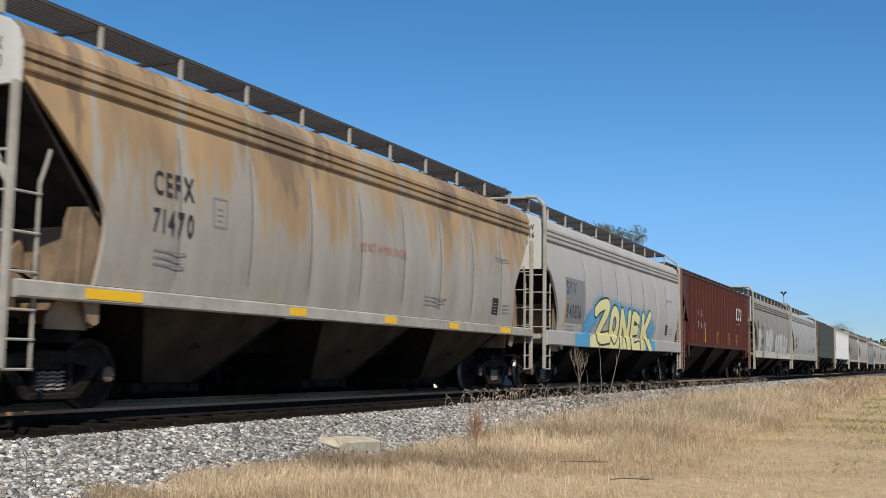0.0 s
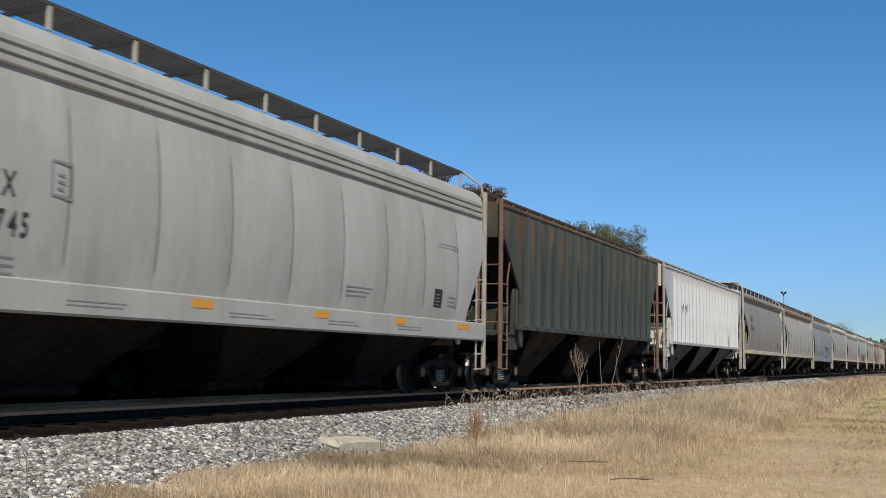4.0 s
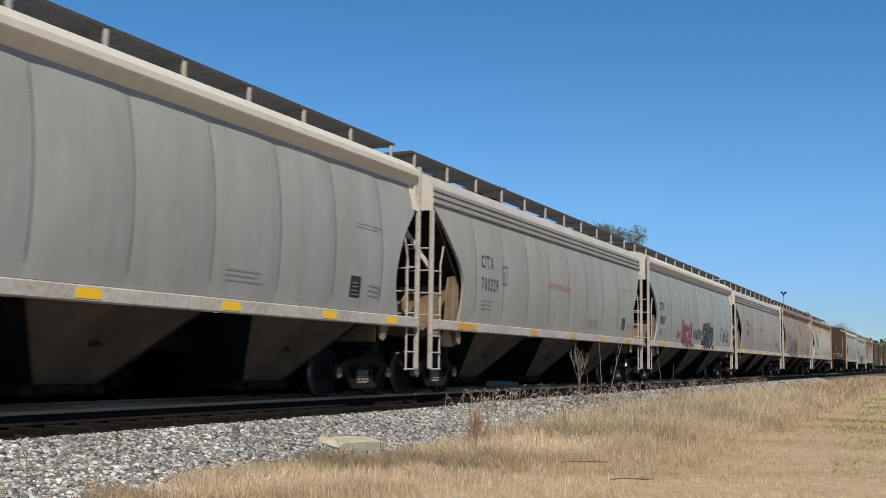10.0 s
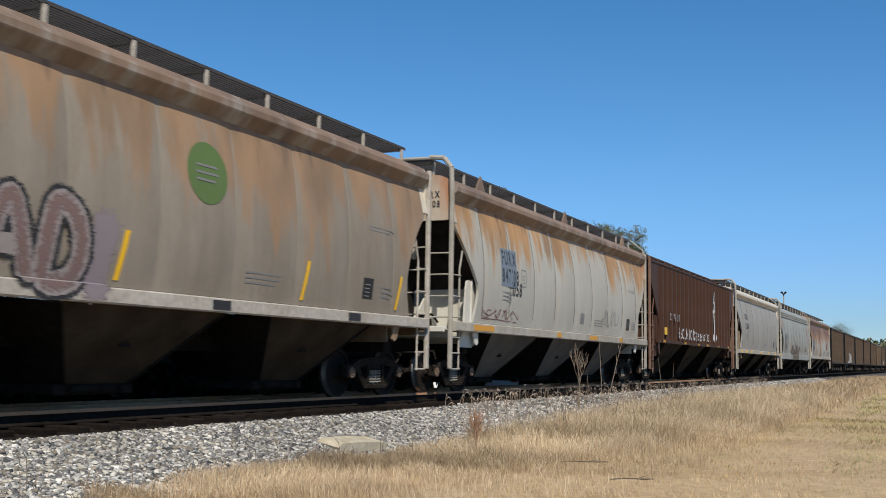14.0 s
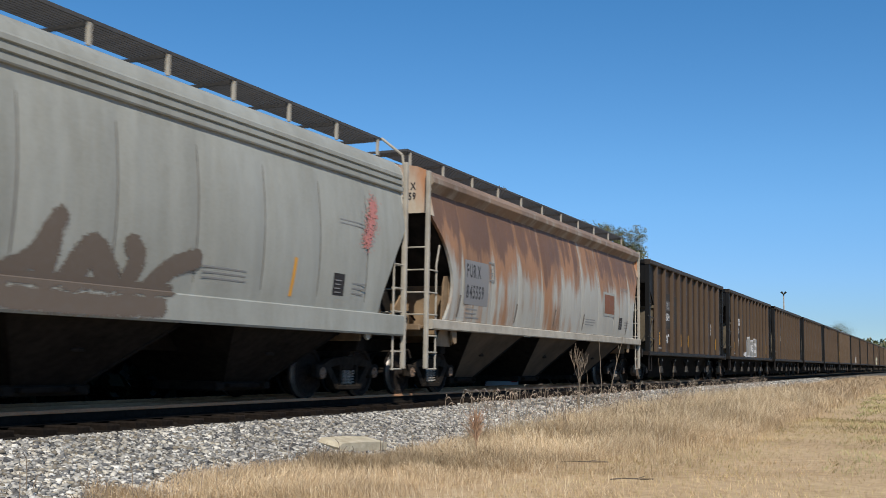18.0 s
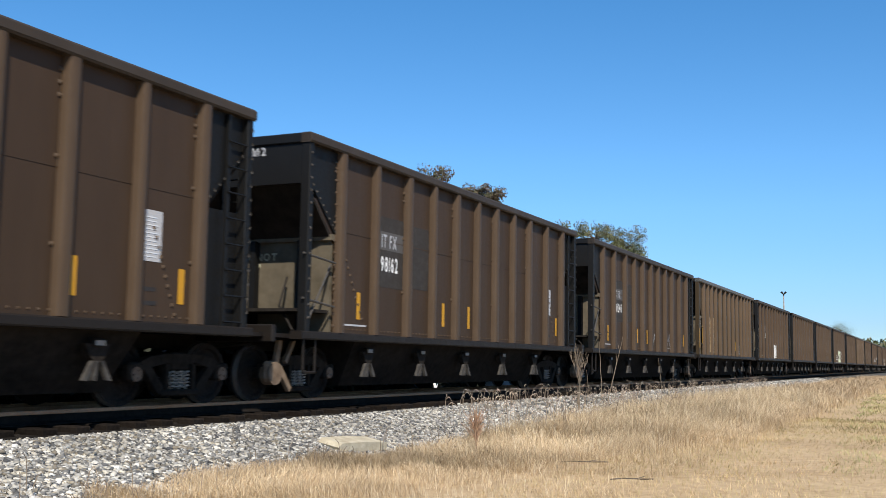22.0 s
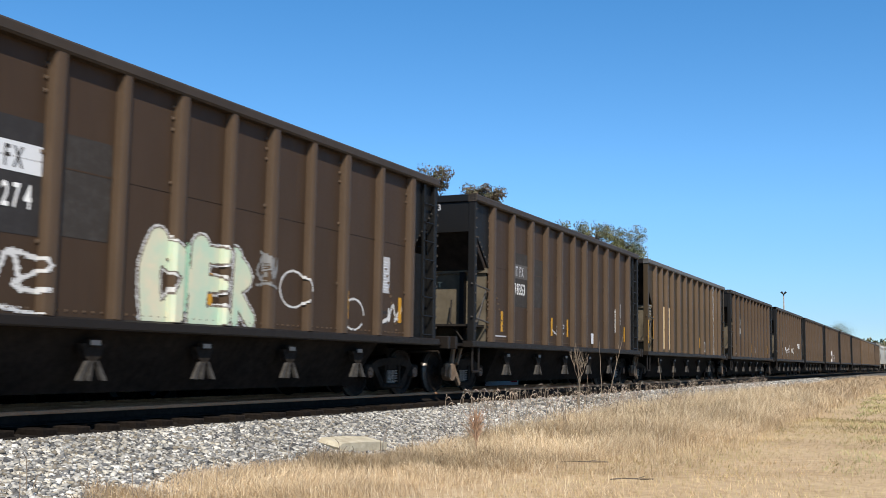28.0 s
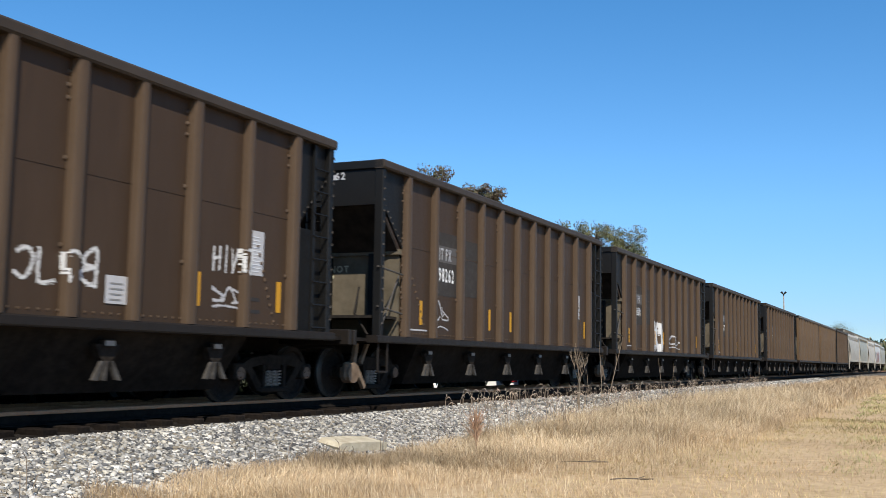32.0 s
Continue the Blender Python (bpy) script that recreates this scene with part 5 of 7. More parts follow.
# ---- dry grass ----
def blades(n, xs, ys, zs, h, w, bend, head=None):
    """Tapered, bent blades as arrays: two joints and a tip each."""
    a = rng.random(n) * 6.283
    lean = bend * (0.15 + 1.5 * rng.random(n) ** 1.6) * h
    la = 2.2 + 2.6 * np.sin(xs * 1.3 + ys * 0.7) + rng.normal(size=n) * 1.1
    dx, dy = np.cos(la) * lean, np.sin(la) * lean
    wx, wy = np.cos(a) * w / 2, np.sin(a) * w / 2
    base = np.stack([xs, ys, zs], 1)
    out = []
    for t, tw in ((0.0, 1.0), (0.45, 0.85), (0.8, 0.55)):
        c = base + np.stack([dx * t * t, dy * t * t, h * t * (1 - 0.12 * bend * t)], 1)
        o = np.stack([wx * tw, wy * tw, 0 * wx], 1)
        out += [c - o, c + o]
    out.append(base + np.stack([dx, dy, h * (1 - 0.25 * min(bend, 1.6))], 1))
    p = np.stack(out, 1)
    tri = np.array([(0, 1, 3), (0, 3, 2), (2, 3, 5), (2, 5, 4), (4, 5, 6)])
    return p.reshape(-1, 3), (tri[None] + 7 * np.arange(n)[:, None, None]).reshape(-1, 3)


def field(n, x0, x1, y0, y1, power):
    u = rng.random(n) ** power
    return x0 + (x1 - x0) * u, y0 + (y1 - y0) * rng.random(n)


def clump(xs, ys, s=0.9):
    return np.array([0.5 + 0.5 * noise.noise(Vector((x * s, y * s, 3.1))) + 0.35 * noise.noise(Vector((x * s * 3.1, y * s * 3.1, 1.7))) for x, y in zip(xs, ys)])


def tall_band(n, x0, x1, y0, y1, power, h0, h1, w, bend=0.75):
    xs, ys = field(n, x0, x1, y0, y1, power)
    k = np.clip(clump(xs, ys), 0.05, 1.2)
    into = np.clip((ys - edge_y(xs)) / 1.1, 0, 1)
    keep = (rng.random(n) < 0.35 + 0.75 * k) & (rng.random(n) < 0.15 + into)
    k = k * (0.35 + 0.65 * into)
    xs, ys, k = xs[keep], ys[keep], k[keep]
    m = len(xs)
    h = (h0 + (h1 - h0) * k) * (0.6 + 0.5 * rng.random(m)) * np.interp(xs, [7, 10, 12, 14, 16.5, 19, 24], [0.36, 0.38, 0.40, 0.52, 0.82, 1.02, 1.12])
    far = np.clip(xs / 26, 1, 3)
    return blades(m, xs, ys, np.maximum(bed_z(ys), GROUND) - 0.01, h, w * far * (0.7 + 0.6 * rng.random(m)), bend)


def edge_y(x):
    """Where the mown grass begins, along the track."""
    return np.interp(x, [4, 9.5, 11.4, 14.5, 17, 24, 70], [6.2, 5.1, 4.55, 4.05, 3.5, 3.05, 3.3])


near = tall_band(46000, 7.6, 12.5, 4.8, 7.35, 1.0, 0.25, 0.80, 0.0036)
mid = tall_band(100000, 10.5, 32, 3.0, 7.0, 1.25, 0.2, 0.72, 0.0042, 0.95)
far = tall_band(50000, 30, 130, 3.0, 7.4, 1.6, 0.3, 0.75, 0.008, 0.9)
mat_a = tall_band(56000, 7.4, 30, 3.2, 7.3, 1.35, 0.2, 0.45, 0.0042, 1.9)
pale = tall_band(34000, 8, 40, 3.4, 6.9, 1.15, 0.35, 0.82, 0.0048, 0.45)
stuff("straw_stalks", pale[0], pale[1], M_STALK, "pale upright straw stalks in the tall dry grass", "grass")
stuff("matted_grass", mat_a[0], mat_a[1], M_STRAW, "bent and matted dry grass below the tall stalks", "grass")
stuff("tall_dry_grass", near[0], near[1], M_STRAW, "tufts of dry straw-yellow grass at the foot of the ballast", "grass")
stuff("tall_dry_grass", mid[0], mid[1], M_STRAW, "tall dry straw-yellow grass along the railway", "grass")
stuff("tall_dry_grass", far[0], far[1], M_STRAW, "tall dry grass far along the railway", "grass")
n = 46000
xs, ys = field(n, 5, 30, -2.0, 4.4, 1.4)
m1 = blades(n, xs, ys, np.full(n, GROUND - 0.005), 0.03 + 0.05 * rng.random(n), 0.006 * np.clip(xs / 12, 1, 3), 0.9)
stuff("mown_grass", m1[0], m1[1], M_LAWN, "short mown dry grass", "grass")
n = 26000
xs, ys = field(n, 20, 120, -9.0, 4.4, 1.5)
m2 = blades(n, xs, ys, np.full(n, GROUND - 0.005), 0.04 + 0.06 * rng.random(n), 0.006 * np.clip(xs / 12, 1, 6), 0.9)
stuff("mown_grass", m2[0], m2[1], M_LAWN, "short mown dry grass further off", "grass")
n = 24000
xs, ys = field(n, 13, 60, -3.0, 2.9, 1.3)
keep = (clump(xs * 0.3, ys) > 0.52 + 0.3 * rng.random(n) - 0.15) & (ys < 0.8 + 0.045 * xs)
xs, ys = xs[keep], ys[keep]
m3 = blades(len(xs), xs, ys, np.full(len(xs), GROUND), 0.05 + 0.05 * rng.random(len(xs)), 0.008 * np.clip(xs / 12, 1, 5), 0.9)
stuff("green_grass", m3[0], m3[1], M_LAWN_GREEN, "greenish patches in the mown grass", "grass")


# foxtails along the foot of the shoulder
def foxtails(n, seed, x0, x1, y0, y1, h0, h1):
    g, hd = Geo(), Geo()
    r = random.Random(seed)
    for _ in range(n):
        x, y = x0 + (x1 - x0) * r.random() ** 1.3, r.uniform(y0, y1)
        h, la = r.uniform(h0, h1), r.uniform(0, 6.28)
        z0 = float(bed_z(y))
        L = h * r.uniform(0.25, 0.5)
        pts = []
        for t in (0, 0.4, 0.75, 0.92, 1.0):
            k = max(0.0, (t - 0.4) / 0.6)
            pts.append((x + math.cos(la) * L * k * k, y + math.sin(la) * L * k * k * 0.5, z0 + h * (t - 0.18 * k ** 3)))
        for a, b in zip(pts, pts[1:]):
            g.tube(a, b, 0.004, 4)
        e = Vector(pts[-1])
        tip = e + Vector((math.cos(la) * 0.10, math.sin(la) * 0.05, -0.05))
        hd.tube(pts[-2], e, 0.004, 5, 0.009)
        hd.tube(e, tip, 0.009, 5, 0.002)
    return g, hd


g, hd = foxtails(360, 5, 19.5, 60, 8.2, 8.95, 0.22, 0.50)
fx = tagged(part("foxtail_weeds", g, M_WEED, None), "dry foxtail weeds growing in the stones", "weeds", kind="stuff")
part("seed_heads", hd, M_SEED, fx)
g, hd = foxtails(260, 14, 16, 45, 5.8, 7.7, 0.5, 0.98)
fx = tagged(part("grass_stalks", g, M_WEED, None), "tall pale grass stalks with drooping seed heads", "grass", kind="stuff")
part("seed_heads", hd, M_SEED, fx)
g, hd = foxtails(60, 9, 6, 17, 6.6, 7.6, 0.2, 0.45)
fx = tagged(part("weed_stalks", g, M_WEED, None), "thin dry weed stalks at the foot of the stones", "weeds", kind="stuff")


def weed(x, y, h, seed, spread, n, name, label, mat=None):
    r = random.Random(seed)
    root = tagged(new(name), label, "weed")
    root.matrix_basis = pose(x, y, float(bed_z(y)) - 0.02)
    for i in range(n):
        g = Geo()
        a, l = r.uniform(0, 6.28), spread * r.uniform(0.3, 1.0)
        top = Vector((math.cos(a) * l, math.sin(a) * l * 0.6, h * r.uniform(0.75, 1.0)))
        prev = Vector((0, 0, 0))
        for k in range(1, 6):
            q = top * (k / 5) + Vector((r.uniform(-1, 1), r.uniform(-1, 1), 0)) * 0.02
            q.x *= (k / 5) ** 0.6
            g.tube(prev, q, 0.010 - 0.0012 * k, 5, 0.009 - 0.0012 * k)
            if k > 2:
                for _ in range(6):
                    d = Vector((r.uniform(-1, 1), r.uniform(-1, 1), r.uniform(0.8, 2.0))).normalized() * r.uniform(0.12, 0.32)
                    g.tube(q, q + d, 0.0055, 4, 0.003)
            prev = q
        part("stem", g, mat or M_WEED, root)["kind"] = "stuff"
    return root


def bare_stalk(g, foot, top, r, rnd, twigs=0):
    """One thin crooked stem with short upright twigs near its top."""
    prev = Vector(foot)
    for k in range(1, 7):
        q = Vector(foot).lerp(Vector(top), k / 6) + Vector((rnd.uniform(-1, 1), rnd.uniform(-1, 1), 0)) * 0.012
        g.tube(prev, q, r * (1.1 - 0.11 * k), 5, r * (1.0 - 0.11 * k))
        if twigs and k >= 4:
            for _ in range(twigs):
                d = Vector((rnd.uniform(-1, 1), rnd.uniform(-1, 1), rnd.uniform(1.6, 3.2))).normalized() * rnd.uniform(0.14, 0.30)
                g.tube(q, q + d, r * 0.5, 4, r * 0.25)
        prev = q
    return g


def weed_bush(x, y, h, half, n, seed):
    rnd = random.Random(seed)
    root = tagged(new("dry_weed_bush"), "bare grey brush-shaped weed growing in the stones", "weed")
    root.matrix_basis = pose(x, y, float(bed_z(y)) - 0.02)
    for i in range(n):
        u = 2 * (i + 0.5) / n - 1
        knee = Vector((u * half * 0.22, rnd.uniform(-0.05, 0.05), h * rnd.uniform(0.40, 0.52)))
        side = u * half * rnd.uniform(0.75, 1.0)
        g = bare_stalk(Geo(), (u * 0.03, rnd.uniform(-0.03, 0.03), 0), knee, 0.011, rnd)
        bare_stalk(g, knee, knee + Vector((side * 0.47, -side * 0.88, h * rnd.uniform(0.26, 0.40))), 0.009, rnd, 3)
        part("stem", g, M_WEED, root)["kind"] = "stuff"
    return root


weed_bush(24.4, 7.92, 1.55, 0.24, 7, 3)
for x, y, h, side, twigs, r, label in ((28.06, 8.28, 1.68, 0.40, 1, 0.017, "leaning dry weed stalk forked at its tip"), (27.7, 8.32, 1.66, -0.08, 0, 0.012, "upright thin dry weed stalk"),
                                       (26.9, 8.45, 0.85, -0.05, 0, 0.010, "short thin dry weed stalk"), (35.8, 8.64, 1.2, -0.12, 0, 0.012, "thin dry weed stalk beside the ties"), (37.2, 8.6, 1.05, 0.05, 0, 0.010, "thin dry weed stalk beside the ties")):
    root = tagged(new("weed_stalk"), label, "weed")
    root.matrix_basis = pose(x, y, float(bed_z(y)) - 0.02)
    part("stem", bare_stalk(Geo(), (0, 0, 0), (side * 0.43, -side * 0.9, h), r, random.Random(int(x * 10)), twigs), M_WEED, root)["kind"] = "stuff"
weed(14.4, 6.25, 0.5, 15, 0.10, 5, "weed_stalk", "short reddish dry weed stalk", leafy("reddish_weed_stems", [(0.40, 0.235, 0.145), (0.48, 0.31, 0.19), (0.34, 0.20, 0.13)]))

for x0, y0, l, a in ((13.58, 4.71, 0.72, 10), (11.95, 3.49, 0.52, 9)):
    g = Geo()
    g.pipe([(0, 0, 0.02), (l * 0.3, 0.03, 0.03), (l * 0.7, -0.02, 0.025), (l, 0.02, 0.02)], 0.008, 5)
    g.tube((l * 0.6, -0.01, 0.03), (l * 0.85, 0.1, 0.04), 0.006, 4)
    tagged(part("fallen_twig", g, M_BARK, None, at=pose(x0, y0, GROUND + 0.03, 0, 0, a - 65)), "thin dark fallen twig on the grass", "twig")


# ---- trees, hedge and far things ----
def leaves_cloud(n, centre, rad, size, seed):
    r = np.random.default_rng(seed)
    d = r.normal(size=(n, 3))
    d /= np.linalg.norm(d, axis=1)[:, None]
    p = np.array(centre) + d * np.array(rad) * (r.random(n) ** 0.45)[:, None]
    u = r.normal(size=(n, 3))
    u /= np.linalg.norm(u, axis=1)[:, None]
    v = np.cross(u, r.normal(size=(n, 3)))
    v /= np.linalg.norm(v, axis=1)[:, None]
    s = size * (0.6 + 0.8 * r.random(n))[:, None]
    q = np.stack([p - u * s, p + v * s * 0.6, p + u * s, p - v * s * 0.6], 1).reshape(-1, 3)
    t = (np.array([(0, 1, 2), (0, 2, 3)])[None] + 4 * np.arange(n)[:, None, None]).reshape(-1, 3)
    return q, t


def tree(x, y, h, spread, seed, mat, label, density=1.0, bare=0.0, leaf=0.085):
    r = random.Random(seed)
    root = tagged(new("tree"), label, "tree", group="trees behind the railway")
    root.matrix_basis = pose(x, y, GROUND)
    g = Geo()
    g.tube((0, 0, -0.1), (0.1, 0, h * 0.35), 0.030 * h, 10, 0.020 * h)
    g.tube((0.1, 0, h * 0.35), (0.0, 0.1, h * 0.8), 0.020 * h, 8, 0.006 * h)
    tips = []
    for i in range(30):
        z = h * r.uniform(0.3, 0.84)
        a = i * 2.4 + r.uniform(-0.4, 0.4)
        l = spread * r.uniform(0.5, 1.0) * (1.15 - 0.6 * (z / h))
        m = Vector((math.cos(a) * l * 0.5, math.sin(a) * l * 0.5, z + l * 0.22))
        e = Vector((math.cos(a) * l, math.sin(a) * l, z + l * 0.55))
        g.tube((0.05, 0, z), m, 0.007 * h, 6, 0.004 * h)
        g.tube(m, e, 0.004 * h, 5, 0.0015 * h)
        tips += [m, e, (m + e) / 2]
        for _ in range(4):
            d = e + Vector((r.uniform(-1, 1), r.uniform(-1, 1), r.uniform(0, 1.2))) * spread * 0.22
            g.tube(m.lerp(e, r.uniform(0.3, 1)), d, 0.0018 * h, 4, 0.0006 * h)
            if r.random() > bare:
                tips.append(d)
    tips.append(Vector((0, 0, h * 0.88)))
    part("trunk", g, M_BARK, root, "bark-covered trunk with limbs")
    P, T, k = [], [], 0
    for i, c in enumerate(tips):
        if r.random() < bare * 0.6:
            continue
        rr = spread * r.uniform(0.20, 0.40)
        q, t = leaves_cloud(int(46 * density), c, (rr, rr, rr * 0.75), leaf * h / 17, seed * 100 + i)
        P.append(q)
        T.append(t + k)
        k += len(q)
    o = new("crown", tri_mesh("crown", np.concatenate(P), np.concatenate(T), mat))
    o.parent = root
    return root


def on_ray(px_angle, d):
    """A place d metres off at that many degrees left of the track's line."""
    a = radians(px_angle)
    return d * math.cos(a), d * math.sin(a)


for ang, d, h, sp, seed, mat, lab, den, bare in (
        (26.6, 78, 17.8, 2.3, 1, M_LEAF_RUST, "slender tree with brown autumn leaves", 2.4, 0.1),
        (23.1, 80, 16.8, 2.1, 2, M_LEAF_RUST, "small tree with brown and green leaves", 2.6, 0.1),
        (18.5, 92, 15.3, 2.3, 3, M_LEAF_GREEN, "broad tree with thinning green leaves", 2.4, 0.25),
        (15.5, 95, 14.4, 2.5, 4, M_LEAF_GREEN, "broad tree with dull green leaves", 2.6, 0.1),
        (17.1, 97, 15.6, 2.8, 5, M_LEAF_GREEN, "half bare tree with thin twigs", 1.2, 0.7),
        (4.75, 260, 11.4, 4.0, 6, M_LEAF_GREEN, "distant tree with green leaves", 1.2, 0.1),
        (5.25, 262, 10.8, 3.0, 7, M_LEAF_GREEN, "distant dull green tree", 1.2, 0.1)):
    x, y = on_ray(ang, d)
    tree(x, y, h, sp, seed, mat, lab, den, bare)

P, T, k = [], [], 0
for i in range(150):
    d = rng.uniform(420, 470)
    a = rng.uniform(-9, 4.2)
    x, y = on_ray(a, d)
    hh = rng.uniform(9, 13)
    q, t = leaves_cloud(170, (x, y, GROUND + hh * 0.5), (4.5, 4.5, hh * 0.52), 0.9, 900 + i)
    P.append(q); T.append(t + k); k += len(q)
stuff("far_wood", np.concatenate(P), np.concatenate(T), M_LEAF_GREEN, "belt of distant dull green trees", "wood")

# dense dark brush on the far side of the track
P, T, k = [], [], 0
for i in range(1000):
    x = -4 + 190 * (i / 1000) ** 1.3 + rng.uniform(-0.3, 0.3)
    y = 13.3 + rng.uniform(0, 1.3)
    ang = math.degrees(math.atan2(y, x))
    if any(a0 < ang < a1 for a0, a1 in ((24.6, 26.8), (21.4, 23.9))):
        continue
    hh = rng.uniform(1.7, 2.6)
    q, t = leaves_cloud(240, (x, y, GROUND + hh * 0.40), (0.75, 0.6, hh * 0.58), 0.15, 3000 + i)
    P.append(q); T.append(t + k); k += len(q)
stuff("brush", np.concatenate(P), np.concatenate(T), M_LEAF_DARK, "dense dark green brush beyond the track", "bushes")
P, T, k = [], [], 0
for i in range(160):
    x = 20 + 2.2 * i + rng.uniform(-1, 1)
    y = 96 + rng.uniform(-3, 6)
    hh = rng.uniform(4, 7)
    q, t = leaves_cloud(170, (x, y, GROUND + hh * 0.45), (2.2, 2.0, hh * 0.55), 0.28, 5000 + i)
    P.append(q); T.append(t + k); k += len(q)
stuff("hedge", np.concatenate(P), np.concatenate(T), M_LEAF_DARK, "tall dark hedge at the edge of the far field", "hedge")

M_CARWHITE = flat_paint("white_car_paint", (0.75, 0.75, 0.74), 0.25, 0.05)
M_GLASS = material("dark_window_glass", 0.05)[0]
M_GLASS.node_tree.nodes["Principled BSDF"].inputs["Base Color"].default_value = lin(0.02, 0.025, 0.03)
M_TYRE = mottled("rubber_tyre", (0.02, 0.02, 0.02), (0.04, 0.04, 0.04), 20, 0.9)
M_LAMP_RED = flat_paint("red_lamp_glass", (0.5, 0.03, 0.03), 0.3, 0.0)


def parked_car(x, y, turn, label, tall=1.5):
    c = tagged(new("parked_car"), label, "car", group="cars parked beyond the track")
    c.matrix_basis = pose(x, y, GROUND, 0, 0, turn)
    part("body", Geo().slab([(-2.2, 0.35), (2.2, 0.35), (2.25, 0.6), (2.1, 0.85), (1.1, 0.95), (-1.9, 1.0), (-2.2, 0.9)], -0.88, 0.88), M_CARWHITE, c)
    part("cabin", Geo().add([(-1.7, -0.8, 0.98), (1.1, -0.8, 0.94), (0.5, -0.65, tall), (-1.3, -0.65, tall), (-1.7, 0.8, 0.98), (1.1, 0.8, 0.94), (0.5, 0.65, tall), (-1.3, 0.65, tall)],
         [(0, 1, 2, 3), (7, 6, 5, 4), (0, 3, 7, 4), (1, 5, 6, 2), (3, 2, 6, 7)]), M_CARWHITE, c)
    part("side_window", Geo().add([(-1.45, -0.79, 1.06), (0.85, -0.79, 1.04), (0.42, -0.68, tall - 0.08), (-1.2, -0.68, tall - 0.08)], [(0, 1, 2, 3)]), M_GLASS, c)
    for wx in (-1.35, 1.35):
        for wy in (-0.86, 0.86):
            w = part("wheel", Geo().tube((0, -0.1, 0.33), (0, 0.1, 0.33), 0.33, 16), M_TYRE, c, at=pose(wx, wy, 0))
            part("rim", Geo().tube((0, -0.11, 0.33), (0, 0.11, 0.33), 0.19, 12), M_POST, w)
    part("tail_lamp", Geo().box(-2.24, -2.16, -0.84, -0.62, 0.7, 0.88, 0.01), M_LAMP_RED, c)


for ang, d, turn, lab in ((26.1, 39, 24, "white parked car seen beneath the train"), (22.6, 38, 22, "white parked hatchback beyond the track")):
    x, y = on_ray(ang, d)
    parked_car(x, y, turn, lab)

x, y = on_ray(7.3, 165)
pole = tagged(new("siren_pole"), "slim pole with a small siren head above the far cars", "pole")
pole.matrix_basis = pose(x, y, GROUND)
part("mast", Geo().tube((0, 0, -0.3), (0, 0, 12.1), 0.14, 10, 0.09), M_POST, pole)
part("siren_head", Geo().tube((0, 0, 11.9), (0, 0, 12.2), 0.10, 10, 0.12).tube((0, 0.0, 12.1), (0, 0.35, 12.5), 0.07, 8, 0.17).tube((0, 0.0, 12.1), (0, -0.35, 12.5), 0.07, 8, 0.17), M_STEEL_DARK, pole)


# ---- the train ----
P_A = paint("buff_grey_rusty_paint", (0.37, 0.34, 0.285), 1, 0.4, 0.62, (0.42, 0.25, 0.09), (2.2, 3.9), panel=(1.04, 1.58), wash=0.72)
P_B = paint("off_white_paint", (0.42, 0.403, 0.362), 2, 0.3)
P_C = paint("oxide_red_paint", (0.082, 0.023, 0.015), 3, 0.3)
P_D = paint("olive_grey_paint", (0.274, 0.255, 0.208), 4, 0.4)
P_E = paint("pale_grey_paint", (0.369, 0.365, 0.334), 5, 0.35)
P_F = paint("weathered_green_grey_paint", (0.06, 0.063, 0.051), 6, 0.55, 0.35, (0.16, 0.11, 0.06), (1.5, 4.2))
P_F2 = paint("faded_teal_paint", (0.056, 0.071, 0.068), 6.5, 0.4)
P_G = paint("silver_white_paint", (0.43, 0.455, 0.465), 7, 0.3)
P_G2 = paint("chalky_white_paint", (0.58, 0.59, 0.58), 7.5, 0.35, 0.22, (0.38, 0.23, 0.12), (3.2, 4.6))
P_H = paint("taupe_grey_paint", (0.239, 0.22, 0.195), 8, 0.3)
P_I = paint("light_grey_rust_spotted_paint", (0.355, 0.346, 0.309), 9, 0.3, 0.28, (0.48, 0.27, 0.10), (2.8, 4.3), panel=(1.45, 1.581))
P_J = paint("slate_grey_paint", (0.242, 0.239, 0.227), 10, 0.35)
P_K = paint("stone_grey_paint", (0.305, 0.30, 0.275), 11, 0.35)
P_L = paint("warm_grey_paint", (0.315, 0.30, 0.265), 12, 0.35)
P_M = paint("pale_green_grey_paint", (0.3, 0.318, 0.289), 13, 0.35)
P_N = paint("grey_paint", (0.315, 0.297, 0.258), 14, 0.45)
P_ROOF_PALE = paint("cream_roof_paint", (0.47, 0.435, 0.37), 15, 0.35)
P_O = paint("rusty_tan_paint", (0.281, 0.241, 0.189), 15, 0.45, 0.56, (0.35, 0.195, 0.09), (1.6, 4.1), panel=(1.45, 1.569), wash=0.62)
P_Q = paint("white_rust_streaked_paint", (0.433, 0.417, 0.359), 16, 0.3, 0.52, (0.43, 0.235, 0.09), (2.3, 4.1), panel=(1.45, 1.5625))
P_Q2 = paint("rust_spotted_roof_paint", (0.375, 0.345, 0.295), 16.5, 0.45, 0.33, (0.245, 0.16, 0.105), (3.0, 4.4))
P_R = paint("brown_oxide_paint", (0.066, 0.032, 0.02), 17, 0.4)
P_S = paint("light_stone_grey_paint", (0.312, 0.3, 0.27), 18, 0.3)
P_T = paint("chalk_grey_paint", (0.311, 0.321, 0.293), 19, 0.4)
P_U = paint("heavily_rusted_grey_paint", (0.37, 0.365, 0.33), 20, 0.35, 0.86, (0.30, 0.145, 0.065), (2.3, 3.5), panel=(1.45, 1.594))
